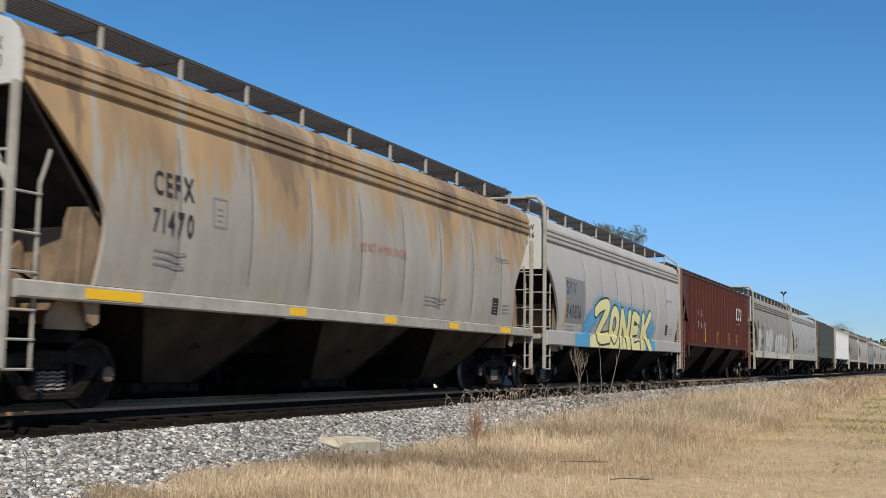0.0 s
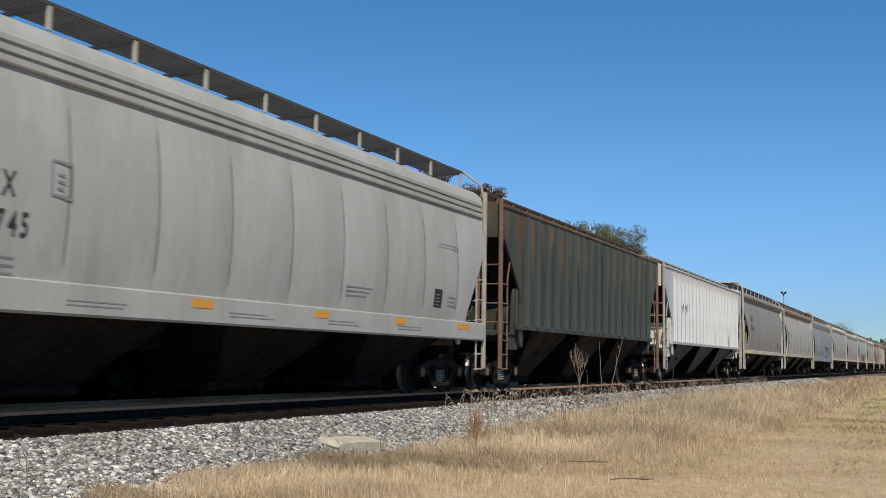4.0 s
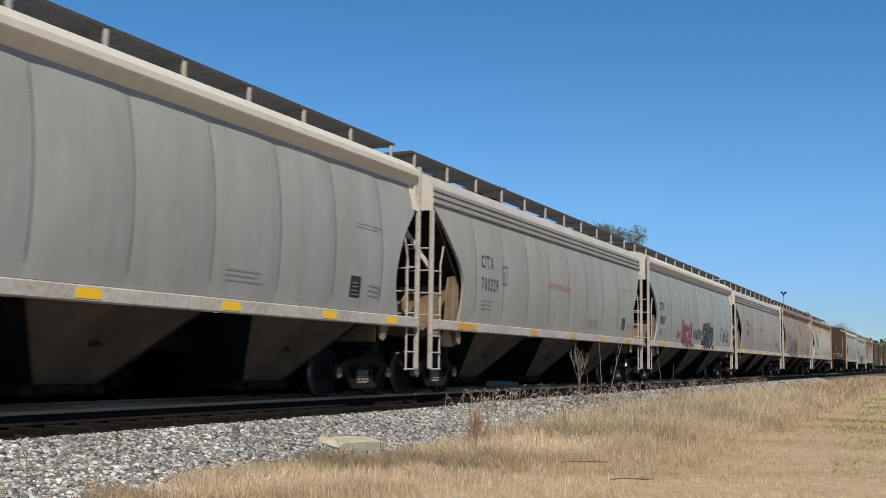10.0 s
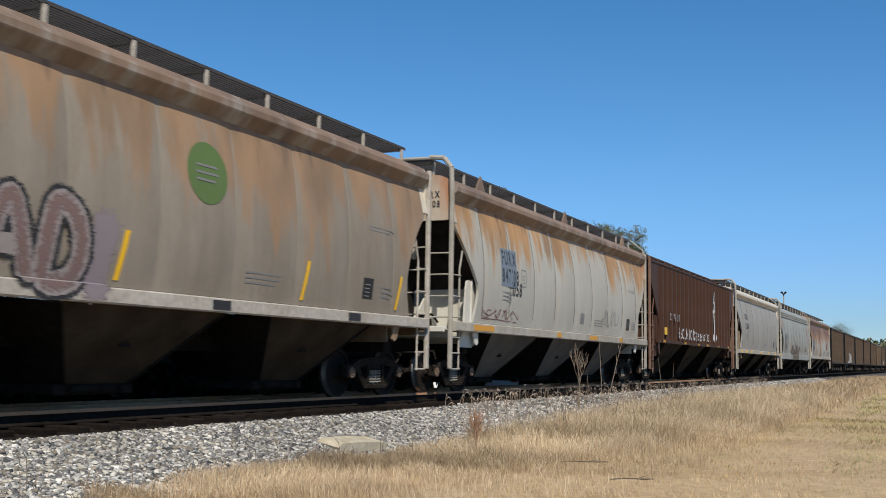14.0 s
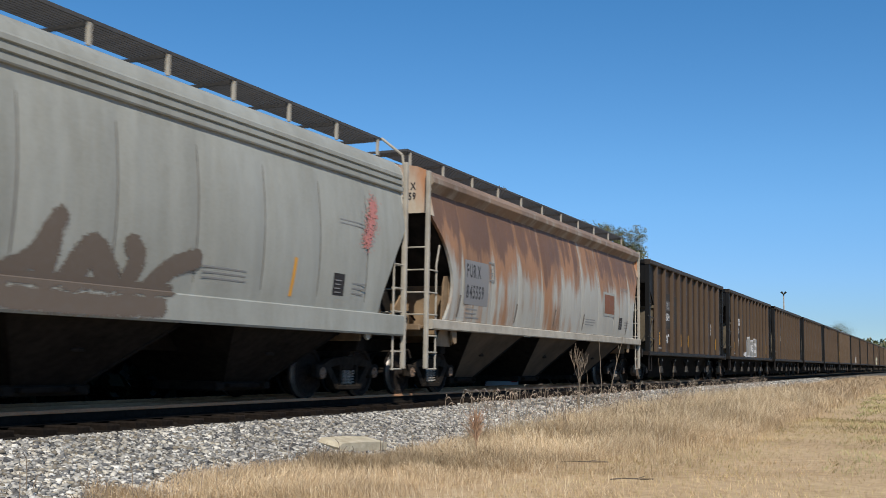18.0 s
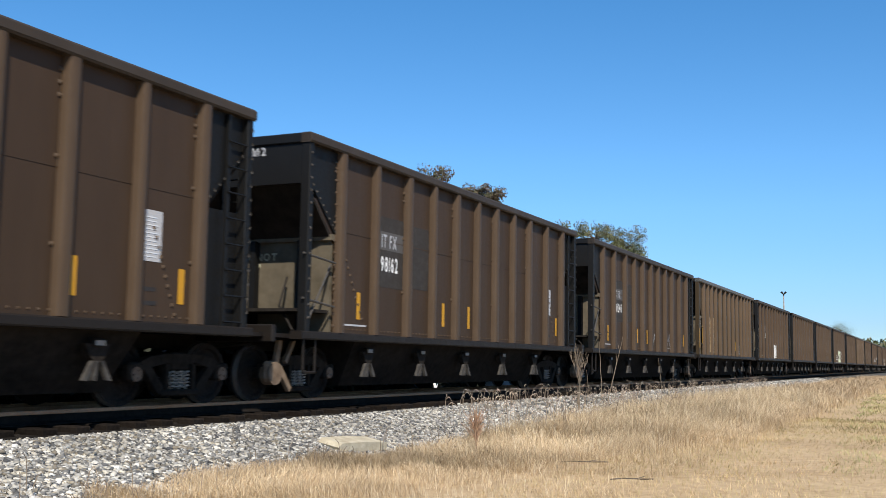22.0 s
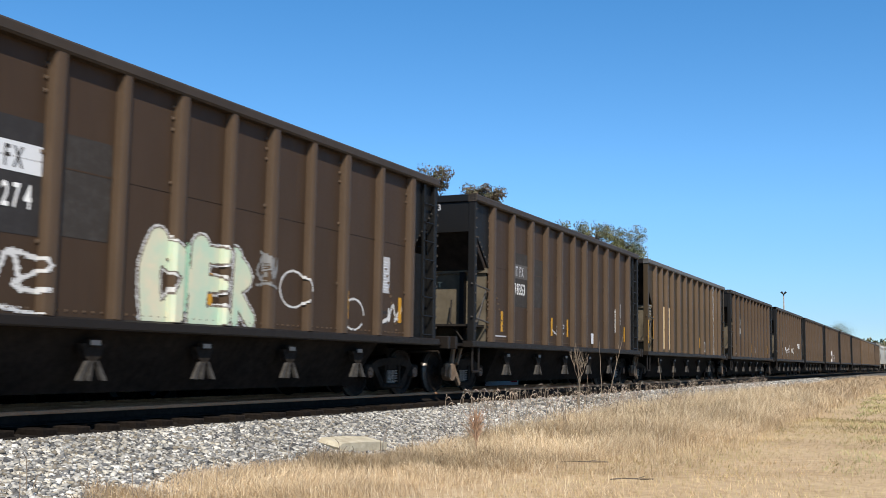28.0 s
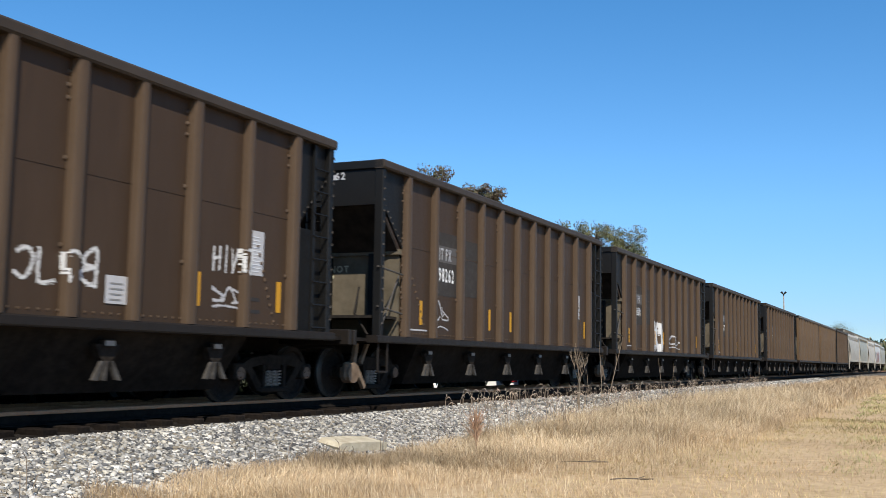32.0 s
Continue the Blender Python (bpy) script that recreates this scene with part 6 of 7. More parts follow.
P_COAL = paint("coal_brown_paint", (0.050, 0.031, 0.0185), 21, 0.35, 0.0)
P_COAL2 = paint("dusty_olive_brown_paint", (0.049, 0.034, 0.018), 22, 0.35)
P_COAL3 = paint("dusty_tan_brown_paint", (0.118, 0.073, 0.037), 23, 0.35)
P_POST = paint("dusty_brown_post_paint", (0.085, 0.057, 0.036), 24, 0.4)
P_POST2 = paint("dusty_tan_post_paint", (0.113, 0.077, 0.048), 25, 0.4)
P_CHORD2 = paint("grey_chord_paint", (0.109, 0.106, 0.1), 28, 0.3)
P_WHITEEND = paint("dusty_white_end_paint", (0.587, 0.57, 0.507), 29, 0.3)
P_RUSTEND = paint("rusty_cream_end_paint", (0.516, 0.463, 0.374), 30, 0.3, 0.6, (0.44, 0.20, 0.09), (3.0, 4.6))
P_ORANGE_END = paint("rust_orange_end_paint", (0.196, 0.08, 0.04), 31, 0.3)
P_CREAMLET = flat_paint("cream_panel_paint", (0.60, 0.44, 0.24), 0.6, 0.3)
P_NAVY = flat_paint("navy_letter_paint", (0.08, 0.11, 0.22), 0.6, 0.3)

TRAIN = []   # (wagon, distance of its leading end behind the camera's foot at the start)
SPOTS = [(0.75, 0.42), (2.1, 0.42), (3.6, 0.4), (6.9, 0.4), (9.6, 0.4), (12.2, 0.4), (14.3, 0.4)]
FIVE = [(1.0, 0.95), (5.2, 0.45), (8.2, 0.42), (10.9, 0.42), (13.6, 0.6)]


def join(car, at):
    TRAIN.append((car, at))
    return car


def sloped_bars(car, xs, face, mat=None, h=0.42, w=0.10, z=1.62, slant=0.05):
    for x in xs:
        g = Geo()
        g.sheet([[(x + slant * k / 4, -(face(z + h * k / 4) + 0.007), z + h * k / 4), (x + w + slant * k / 4, -(face(z + h * k / 4) + 0.007), z + h * k / 4)] for k in range(5)])
        part("reflector_strip", g, mat or M_ORANGE, car)


# A: buff covered hopper
c = join(covered_hopper(L=15.7, label="buff grey covered hopper wagon with rust-stained flanks and yellow reflectors", mat=P_A, hop=M_BAY, panel=M_TANEND, end_mat=P_WHITEEND, post_mat=M_POST, ribbed=True, reflect=(M_YELLOW, FIVE, 0.12), seams=[2.62 + 1.58 * k for k in range(8)]), 8.06)
mark(c, "CEFX", "71470", bulge, x=2.08, z=2.70, size=0.30, dz=0.48)
dress(c, bulge, red=7.3)
# B: off-white, deep sill, bright lettering in spray paint
c = join(covered_hopper(L=14.95, label="off-white covered hopper wagon with large yellow and blue graffiti", mat=P_B, end_mat=P_WHITEEND, post_mat=M_POST, ribbed=True, deep=True, loop=True, reflect=None, seams=[3.1 + 1.6 * k for k in range(7)]), 24.87)
mark(c, "SMW", "840836", bulge, x=1.40, z=2.48, size=0.36, dz=0.62, patch_mat=M_PATCH_GREY)
dress(c, bulge)
sloped_bars(c, (1.2, 4.6, 8.2), bulge, h=0.7)
patch(c, 3.5, 9.6, 1.12, 1.46, lambda z: 1.57, M_SPRAY_LEMON, "graffiti_base", 0.004)
for x in (2.2, 9.65):
    patch(c, x, x + 1.25, 1.12, 1.46, lambda z: 1.57, M_SPRAY_BLUE, "graffiti_base", 0.004)
deep_face = lambda z: max(bulge(z), 1.572 if z < 1.49 else 0)
zonek = [(rounded([(4.0 + (u - 3.85) * 1.10, 1.16 + (v - 1.16) * 1.10) for u, v in p]), 0.155) for p in ([(3.85, 2.05), (4.3, 2.22), (4.95, 2.22), (4.1, 1.42), (5.05, 1.40)], [(5.55, 1.40), (5.28, 1.62), (5.35, 2.0), (5.62, 2.14), (5.88, 1.95), (5.86, 1.60), (5.55, 1.40)], [(6.25, 1.16), (6.30, 2.12)],
         [(6.32, 2.12), (7.0, 1.30)], [(7.02, 1.20), (7.08, 2.12)], [(8.1, 2.0), (7.55, 2.08), (7.45, 1.6), (7.55, 1.18), (8.15, 1.22)], [(7.5, 1.66), (8.0, 1.70)], [(8.55, 1.16), (8.62, 2.1)], [(9.4, 2.18), (8.75, 1.66)], [(8.8, 1.66), (9.55, 1.16)])]
decal(c, [([Vector((3.4, 1.75)), Vector((4.3, 2.25)), Vector((7.0, 2.15)), Vector((10.1, 2.05))], 0.28), ([Vector((3.0, 1.55)), Vector((3.5, 1.7))], 0.15), ([Vector((10.3, 1.6)), Vector((10.6, 1.85))], 0.2)], deep_face, [(M_SPRAY_BLUE, 0.0, 0.10)], 0.024, seed=11, lift=0.004, name="graffiti_cloud")
decal(c, zonek, deep_face, [(M_BLACK, 0.055, 0.004), (M_SPRAY_LEMON, 0.0, 0.004)], 0.016, seed=12, lift=0.009)
# C: oxide red, outside posts
c = join(post_hopper("oxide red covered hopper wagon with outside posts", P_C, P_C, P_C, M_POST_BROWN, L=15.8), 40.34)
write(c, "I C  G", 2.5, 2.64, 0.27, post_flank, M_PALE, "bold", 0.6, 0.2, lift=0.085)
write(c, "76 66 55", 2.5, 2.16, 0.27, post_flank, M_PALE, "bold", 0.8, 0.28, lift=0.085)
for x in (1.6, 2.6, 3.6, 7.6, 9.2, 10.6):
    bars(c, x, 1.72, 0.5, 0.3, 5, post_flank, M_DIM)
sloped_bars(c, (1.38, 3.85, 6.6, 9.3, 11.4, 13.7), lambda z: 1.60, M_YELLOW, 0.55, 0.09, 1.6, 0)
g = Geo()
worm = [(11.95, 3.37), (11.50, 3.37), (11.40, 3.28), (11.38, 2.95), (11.46, 2.86), (11.92, 2.86), (12.04, 2.95), (12.12, 3.28), (12.20, 3.36), (12.28, 3.30), (12.46, 2.93), (12.54, 2.86), (12.62, 2.94), (12.66, 3.37)]
for k, (a, b) in enumerate(zip(worm, worm[1:])):
    a, b = Vector(a), Vector(b)
    d = (b - a).normalized()
    nn = Vector((-d.y, d.x)) * 0.055
    a, b = a - d * 0.02, b + d * 0.02
    g.add([(q.x, -1.612 - 0.0005 * (k % 3), q.y) for q in (a + nn, a - nn, b - nn, b + nn)], [(0, 1, 2, 3)])
part("white_emblem", g, M_WHITE, c, "white winding painted band")
bars(c, 11.4, 2.62, 1.2, 0.10, 1, lambda z: 1.605, M_PALE)
# D: olive grey
c = join(covered_hopper(L=14.95, label="olive grey covered hopper wagon with pale bubble graffiti", mat=P_D, end_mat=P_WHITEEND, post_mat=M_POST, ribbed=True, deep=True, loop=True, hop=M_BAY, reflect=(M_YELLOW, FIVE, 0.13), seams=9), 57.59)
mark(c, "SMW", "850071", bulge, x=2.05, z=2.62, size=0.29, dz=0.72)
dress(c, bulge)
for word, x, w, h in (("O", 1.05, 0.95, 1.05), ("HAD", 3.62, 2.7, 1.10), ("CUBLDA", 7.35, 5.4, 0.88)):
    decal(c, letter_strokes(word, x, 1.62, w, h * 0.82, 3, 0.40, 0.10, 0.62), deep_face, [(M_SPRAY_CHALK, 0.035, 0.006), (M_SPRAY_PALE, 0.0, 0.008)], 0.02, seed=33)
scrawl(c, 0.75, 2.55, 0.55, 0.7, bulge, M_BLACK, 35, 4, 0.03)
for x0, x1 in ((0.1, 2.2), (3.3, 8.0), (8.6, 14.6)):
    patch(c, x0, x1, 1.12, 1.47, lambda z: 1.57, M_SPRAY_PALE, "graffiti_base", 0.003, 0.05)
# E: pale grey
c = join(covered_hopper(L=15.05, label="pale grey covered hopper wagon with a deep white sill", mat=P_E, end_mat=P_WHITEEND, post_mat=M_POST, ribbed=True, deep=True, loop=True, reflect=(M_ORANGE, FIVE, 0.12), seams=9), 73.45)
mark(c, "CEFX", "350745", bulge, x=1.48, z=2.33, size=0.27, dz=0.42)
dress(c, bulge)
for x in (3.0, 6.0, 8.6, 11.0):
    bars(c, x, 1.22, 1.2, 0.10, 2, lambda z: 1.57, M_FADED)
# F: dull green-grey with teal posts
c = join(post_hopper("weathered green-grey covered hopper wagon with faded teal posts", P_F, P_F2, P_F, M_POST_BROWN, 17, L=14.4), 89.61)
# G: silver white with rust-tipped posts
c = join(post_hopper("silver-white covered hopper wagon with rust-tipped outside posts", P_G, P_G2, P_WHITEEND, M_POST, 20, L=15.9, hop=M_BAYPALE, board=M_POST), 105.17)
write(c, "384 303", 2.6, 2.74, 0.26, post_flank, M_FADED, "bold", 0.8, lift=0.085)
sloped_bars(c, (1.38, 5.55, 8.9, 12.2), lambda z: 1.60, M_ORANGE, 0.55, 0.09, 1.56, 0)
for x, w in ((9.95, 0.35), (13.1, 0.25), (1.55, 0.4)):
    patch(c, x, x + w, 1.55, 1.9, post_flank, M_FADED, "label_plate", 0.004)
scrawl(c, 4.5, 1.58, 2.8, 0.45, post_flank, M_FADED, 4, 7, 0.03)
for x in (2.2, 3.6):
    bars(c, x, 2.1, 0.45, 0.4, 4, post_flank, M_FADED)
# H: taupe
c = join(covered_hopper(L=14.15, label="taupe grey covered hopper wagon with a cream end and smooth flanks", mat=P_H, roof_mat=P_H, end_mat=M_CREAM, post_mat=M_POST_TAN, loop=True, seams=(4.9, 9.3), edge=slant_edge, reflect=(M_YELLOW, [(0.6, 0.9), (4.4, 0.3), (8.8, 0.3), (14.3, 0.6)], 0.11)), 122.04)
mark(c, "COER", "353691", bulge, x=1.72, z=2.98, size=0.29, dz=0.5)
dress(c, bulge)
# I: light grey with rust spots
c = join(covered_hopper(L=15.55, label="light grey covered hopper wagon with rust spots along the eaves", mat=P_I, end_mat=P_WHITEEND, post_mat=M_POST, seams=9, roof_mat=P_Q2, hop=M_BAYTAN, reflect=(M_ORANGE, FIVE, 0.12)), 137.45)
mark(c, "CITX", "701213", bulge, x=1.24, z=2.60, size=0.27, dz=0.5)
dress(c, bulge)
# J: slate grey with purple graffiti
c = join(covered_hopper(L=14.75, label="slate grey covered hopper wagon with purple and blue graffiti", mat=P_J, end_mat=P_WHITEEND, post_mat=M_POST, ribbed=True, deep=True, loop=True, seams=(5.34, 12.87), grate=M_GRATE_BROWN), 154.15)
mark(c, "SMW", "850565", bulge, x=2.6, z=2.64, size=0.28, dz=0.52, patch_mat=M_PATCH_PALE)
dress(c, bulge)
sloped_bars(c, (1.15, 5.6, 7.6, 9.3, 14.2), bulge, M_ORANGE, 0.6, 0.08, 1.6, 0.12)
M_FADE = material("purple_spray_fading_to_black", 0.5)
ramp = M_FADE[1].nodes.new("ShaderNodeValToRGB")
cxyz = M_FADE[1].nodes.new("ShaderNodeSeparateXYZ")
M_FADE[1].links.new(coords(M_FADE[1]), cxyz.inputs[0])
blotch = calc(M_FADE[1], "MULTIPLY", noise_tex(M_FADE[1], coords(M_FADE[1]), 2.2, 4), 0.5)
M_FADE[1].links.new(calc(M_FADE[1], "ADD", span(M_FADE[1], cxyz.outputs[2], 1.1, 2.5), calc(M_FADE[1], "SUBTRACT", blotch, 0.25)), ramp.inputs[0])
ramp.color_ramp.elements.new(0.5)
for e, (at, col) in zip(ramp.color_ramp.elements, ((0.08, (0.20, 0.07, 0.12)), (0.38, (0.10, 0.065, 0.20)), (0.72, (0.022, 0.02, 0.035)))):
    e.position, e.color = at, lin(*col)
M_FADE[1].links.new(ramp.outputs[0], M_FADE[2].inputs["Base Color"])
wild = [(rounded(p), hw) for p, hw in (([(8.15, 1.18), (8.45, 1.8), (8.25, 2.38)], 0.17), ([(8.3, 2.25), (8.75, 2.2), (9.0, 1.45), (9.05, 1.2)], 0.17), ([(9.15, 1.9), (9.3, 2.25), (9.65, 2.2), (9.55, 1.7), (9.35, 1.3)], 0.15),
        ([(9.5, 1.55), (9.95, 1.2)], 0.15), ([(10.0, 1.2), (10.05, 1.9), (10.35, 2.25), (10.6, 2.0), (10.4, 1.65), (10.15, 1.6)], 0.15), ([(10.4, 1.5), (10.75, 1.15)], 0.14),
        ([(11.35, 2.4), (11.1, 2.1), (10.9, 2.3)], 0.09), ([(11.3, 2.2), (11.0, 1.95), (11.2, 1.65), (11.65, 1.45), (11.55, 1.2), (11.0, 1.15)], 0.16))]
spikes = [([Vector(a), Vector(b)], 0.035) for a, b in (((8.2, 2.4), (8.0, 2.72)), ((10.75, 2.2), (10.62, 2.62)), ((11.35, 2.35), (11.55, 2.5)), ((8.1, 1.3), (7.95, 1.12)), ((11.7, 1.3), (11.9, 1.12)), ((9.2, 1.4), (9.1, 1.12)))]
decal(c, wild + [([Vector((7.7, 1.15)), Vector((7.9, 2.0))], 0.1), ([Vector((11.9, 1.2)), Vector((11.8, 2.1))], 0.1)], deep_face, [(M_SPRAY_BLUE, 0.15, 0.07)], 0.022, seed=18, name="graffiti_cloud")
decal(c, wild + spikes, deep_face, [(M_WHITE, 0.035, 0.006), (M_FADE[0], -0.005, 0.004)], 0.015, seed=19, lift=0.010)
decal(c, [(rounded(p), 0.014) for p in ([(8.3, 1.3), (8.55, 1.75), (8.4, 2.2)], [(9.4, 2.1), (9.5, 1.9), (9.4, 1.6)], [(10.2, 1.75), (10.35, 2.0), (10.45, 1.85)], [(11.15, 1.95), (11.3, 1.75), (11.5, 1.6)], [(7.85, 1.75), (8.05, 1.95), (8.2, 1.8)])], deep_face, [(M_WHITE, 0.0, 0.004)], 0.012, seed=20, lift=0.018)
for x, z, r0 in ((6.9, 1.85, 0.1), (7.1, 2.05, 0.07), (7.35, 1.65, 0.08), (5.3, 1.75, 0.05)):
    decal(c, [([Vector((x, z)), Vector((x + 0.1, z - 0.1))], r0)], bulge, [(M_SPRAY_DULL, 0.0, 0.04)], 0.022, seed=int(x * 10), name="grey_smudge")
for x in (2.7, 5.9, 8.2):
    bars(c, x, 1.22, 0.9, 0.14, 3, lambda z: 1.57, M_FADED)
# K: stone grey with clear seams
c = join(covered_hopper(L=15.6, label="stone grey covered hopper wagon with clear panel seams and yellow reflectors", mat=P_K, end_mat=M_CREAM, post_mat=M_POST_TAN, reflect=(M_YELLOW, SPOTS, 0.12), seams=9, hop=M_BAYTAN), 170.23)
mark(c, "CEFX", "70401", bulge, x=1.36, z=2.60, size=0.28, dz=0.5)
dress(c, bulge)
# L: warm grey
c = join(covered_hopper(L=15.8, label="warm grey covered hopper wagon with ribbed eaves and a cream end", mat=P_L, roof_mat=P_ROOF_PALE, end_mat=M_CREAM, post_mat=M_POST_TAN, ribbed=True, reflect=(M_ORANGE, FIVE, 0.12), seams=[1.95 + 1.56 * k for k in range(8)], panel=M_TANEND, hop=M_BAYTAN), 186.59)
mark(c, "CITX", "700329", bulge, x=2.2, z=2.68, size=0.27, dz=0.48)
dress(c, bulge, red=6.5)
# M: pale green-grey with red and black graffiti
c = join(covered_hopper(L=15.65, label="pale green-grey covered hopper wagon with maroon and black graffiti", mat=P_M, end_mat=M_CREAM, post_mat=M_POST_TAN, reflect=(M_ORANGE, FIVE, 0.12), seams=9, hop=M_BAYTAN), 203.48)
mark(c, "CITX", "701087", bulge, x=1.15, z=2.58, size=0.27, dz=0.48)
dress(c, bulge)
lip_face = lambda z: max(bulge(z), 1.602 if z < 1.49 else 0)
decal(c, letter_strokes("REST", 4.75, 1.48, 1.85, 0.72, 5, 0.24, 0.1, 0.7), lip_face, [(M_SPRAY_PINK, 0.03, 0.006), (M_SPRAY_MAROON, 0.0, 0.004)], 0.016, seed=5)
scrawl(c, 3.95, 1.70, 0.45, 0.26, bulge, M_SPRAY_MAROON, 24, 3, 0.05)
decal(c, letter_strokes("NOBODIES", 6.8, 1.72, 1.75, 0.34, 11, 0.045, 0.1, 0.95), bulge, [(M_BLACK, 0.0, 0.004)], 0.014, seed=6)
decal(c, letter_strokes("SUDE", 8.5, 1.46, 2.3, 0.78, 6, 0.26, 0.1, 0.7), lip_face, [(M_PATCH_BLACK, 0.02, 0.006)], 0.016, seed=7)
decal(c, letter_strokes("SUDE", 8.5, 1.46, 2.3, 0.78, 6, 0.05, 0.1, 0.7), lip_face, [(M_FADED, 0.0, 0.006)], 0.016, seed=8, lift=0.009)
decal(c, letter_strokes("UMR", 12.5, 1.75, 1.9, 0.55, 13, 0.035, 0.2, 0.95), bulge, [(M_BLACK, 0.0, 0.004)], 0.014, seed=9)
# N: grey
c = join(covered_hopper(L=15.75, label="grey covered hopper wagon with ribbed eaves and a red stencilled warning", mat=P_N, roof_mat=P_ROOF_PALE, end_mat=M_CREAM, post_mat=M_POST_TAN, ribbed=True, reflect=(M_YELLOW, FIVE, 0.12), seams=[2.1 + 1.53 * k for k in range(8)], hop=M_BAYTAN, panel=M_TANEND), 220.35)
mark(c, "CITX", "700112", bulge, x=2.62, z=2.68, size=0.27, dz=0.48)
dress(c, bulge, red=6.3)
# O: rusty tan with a green disc
c = join(covered_hopper(L=15.45, label="rusty tan covered hopper wagon with a green disc and faded graffiti", mat=P_O, seam=P_O, end_mat=M_CREAM, post_mat=M_POST_TAN, seams=9, reflect=(M_BLACK, [(4.2, 0.4), (8.8, 0.4), (12.4, 0.4)], 0.13), roof_mat=P_Q2), 237.31)
mark(c, "CGEX", "1361", bulge, x=1.92, z=2.46, size=0.26, dz=0.45)
dress(c, bulge)
g = Geo()
g.add([(8.63, -(bulge(3.14) + 0.008), 3.14)] + [(8.63 + 0.43 * math.cos(t * 0.2618), -(bulge(3.14 + 0.43 * math.sin(t * 0.2618)) + 0.007), 3.14 + 0.43 * math.sin(t * 0.2618)) for t in range(24)], [(0, 1 + k, 1 + (k + 1) % 24) for k in range(24)])
part("green_disc", g, M_GREEN, c, "faded green painted disc")
bars(c, 8.38, 3.02, 0.5, 0.3, 3, bulge, M_FADED, lift=0.012)
lip_face = lambda z: max(bulge(z), 1.602 if z < 1.49 else 0)
decal(c, [([Vector((2.1, 1.6)), Vector((2.2, 2.1)), Vector((3.0, 2.0))], 0.25), ([Vector((3.6, 1.7)), Vector((3.8, 2.25))], 0.25), ([Vector((6.6, 1.5)), Vector((6.75, 2.15))], 0.22)], lip_face, [(M_SPRAY_GREY, 0.0, 0.03)], 0.02, seed=90, name="graffiti_cloud")
word = letter_strokes("EIRAD", 2.45, 1.48, 4.1, 0.85, 91, 0.28, 0.14, 0.72)
decal(c, word, lip_face, [(M_BLACK, 0.045, 0.012), (M_SPRAY_CHALK, -0.01, 0.004)], 0.017, seed=91, lift=0.008)
decal(c, [(p, h * 0.5) for p, h in word[::2]], lip_face, [(M_SPRAY_RUST, 0.0, 0.03)], 0.02, seed=92, lift=0.016)
sloped_bars(c, (1.05, 4.5, 6.95, 11.0, 14.1), bulge, M_YELLOW, 0.62, 0.09, 1.56, 0.12)
# Q: white, rust streaked
c = join(covered_hopper(L=15.4, label="white covered hopper wagon with orange rust streaks and a rusty eave", mat=P_Q, hop=M_BAYPALE, end_mat=P_RUSTEND, post_mat=M_POST, loop=True, seams=9, edge=slant_edge, roof_mat=P_Q2, panel=P_WHITEEND, reflect=(M_ORANGE, [(0.9, 1.1), (6.2, 0.35), (9.0, 0.7), (12.0, 0.35)], 0.12)), 254.0)
patch(c, 2.40, 3.35, 2.36, 3.22, bulge, M_PATCH_BLUE, "paint_patch")
mark(c, "FURX", "847108", bulge, x=2.46, z=2.86, size=0.31, dz=0.40)
write(c, "058", 3.1, 2.18, 0.30, bulge, M_BLACK, "bold", 0.8)
dress(c, bulge)
scrawl(c, 1.4, 1.60, 2.1, 0.26, bulge, M_SPRAY_MAROON, 21, 7, 0.02)
scrawl(c, 10.2, 1.7, 1.7, 0.6, bulge, M_FADED, 22, 6, 0.02)
patch(c, 8.2, 8.55, 1.72, 2.02, bulge, M_FADED, "label_plate")
g = Geo()
for x in (2.1, 8.0, 13.8):
    for y in (-1.18, 1.18):
        g.slab([(x - 0.3, 4.42), (x + 0.3, 4.42), (x, 4.82)], y - 0.02, y + 0.02)
part("hatch_gusset", g, P_Q2, c, "triangular rusty gussets")
# R: brown oxide, outside posts
c = join(post_hopper("brown oxide covered hopper wagon with outside posts and chalk-white scrawl", P_R, P_R, P_R, M_POST_BROWN, 20, L=15.8), 270.17)
write(c, "CG 76 65 74", 2.5, 2.26, 0.26, post_flank, M_PALE, "bold", 0.72, lift=0.085)
decal(c, letter_strokes("PRCUNIONOG", 3.9, 1.66, 3.3, 0.34, 31, 0.06, 0.1, 0.9), lambda z: 1.60, [(M_SPRAY_SILVER, 0.0, 0.006)], 0.015, seed=31)
decal(c, letter_strokes("SEANSIDEY", 7.35, 1.66, 2.5, 0.26, 32, 0.045, 0.1, 0.9), lambda z: 1.60, [(M_SPRAY_SILVER, 0.0, 0.006)], 0.015, seed=32)
decal(c, [(rounded([(10.75, 1.75), (10.8, 2.3), (10.7, 2.9), (10.85, 3.3)]), 0.10), (rounded([(10.7, 3.35), (10.8, 3.75)]), 0.07), (rounded([(10.5, 2.95), (11.0, 3.0)]), 0.07), (rounded([(10.4, 1.85), (11.2, 1.85)]), 0.12)], lambda z: 1.60, [(M_SPRAY_SILVER, 0.0, 0.02)], 0.02, seed=34)
for x in (1.5, 4.9, 7.4, 9.2, 11.6, 14.0):
    patch(c, x, x + 0.38, 1.44, 1.52, lambda z: 1.58, M_ORANGE, "reflector", 0.003)
patch(c, 1.62, 2.05, 1.72, 1.98, lambda z: 1.602, M_YELLOW, "reflector", 0.003)
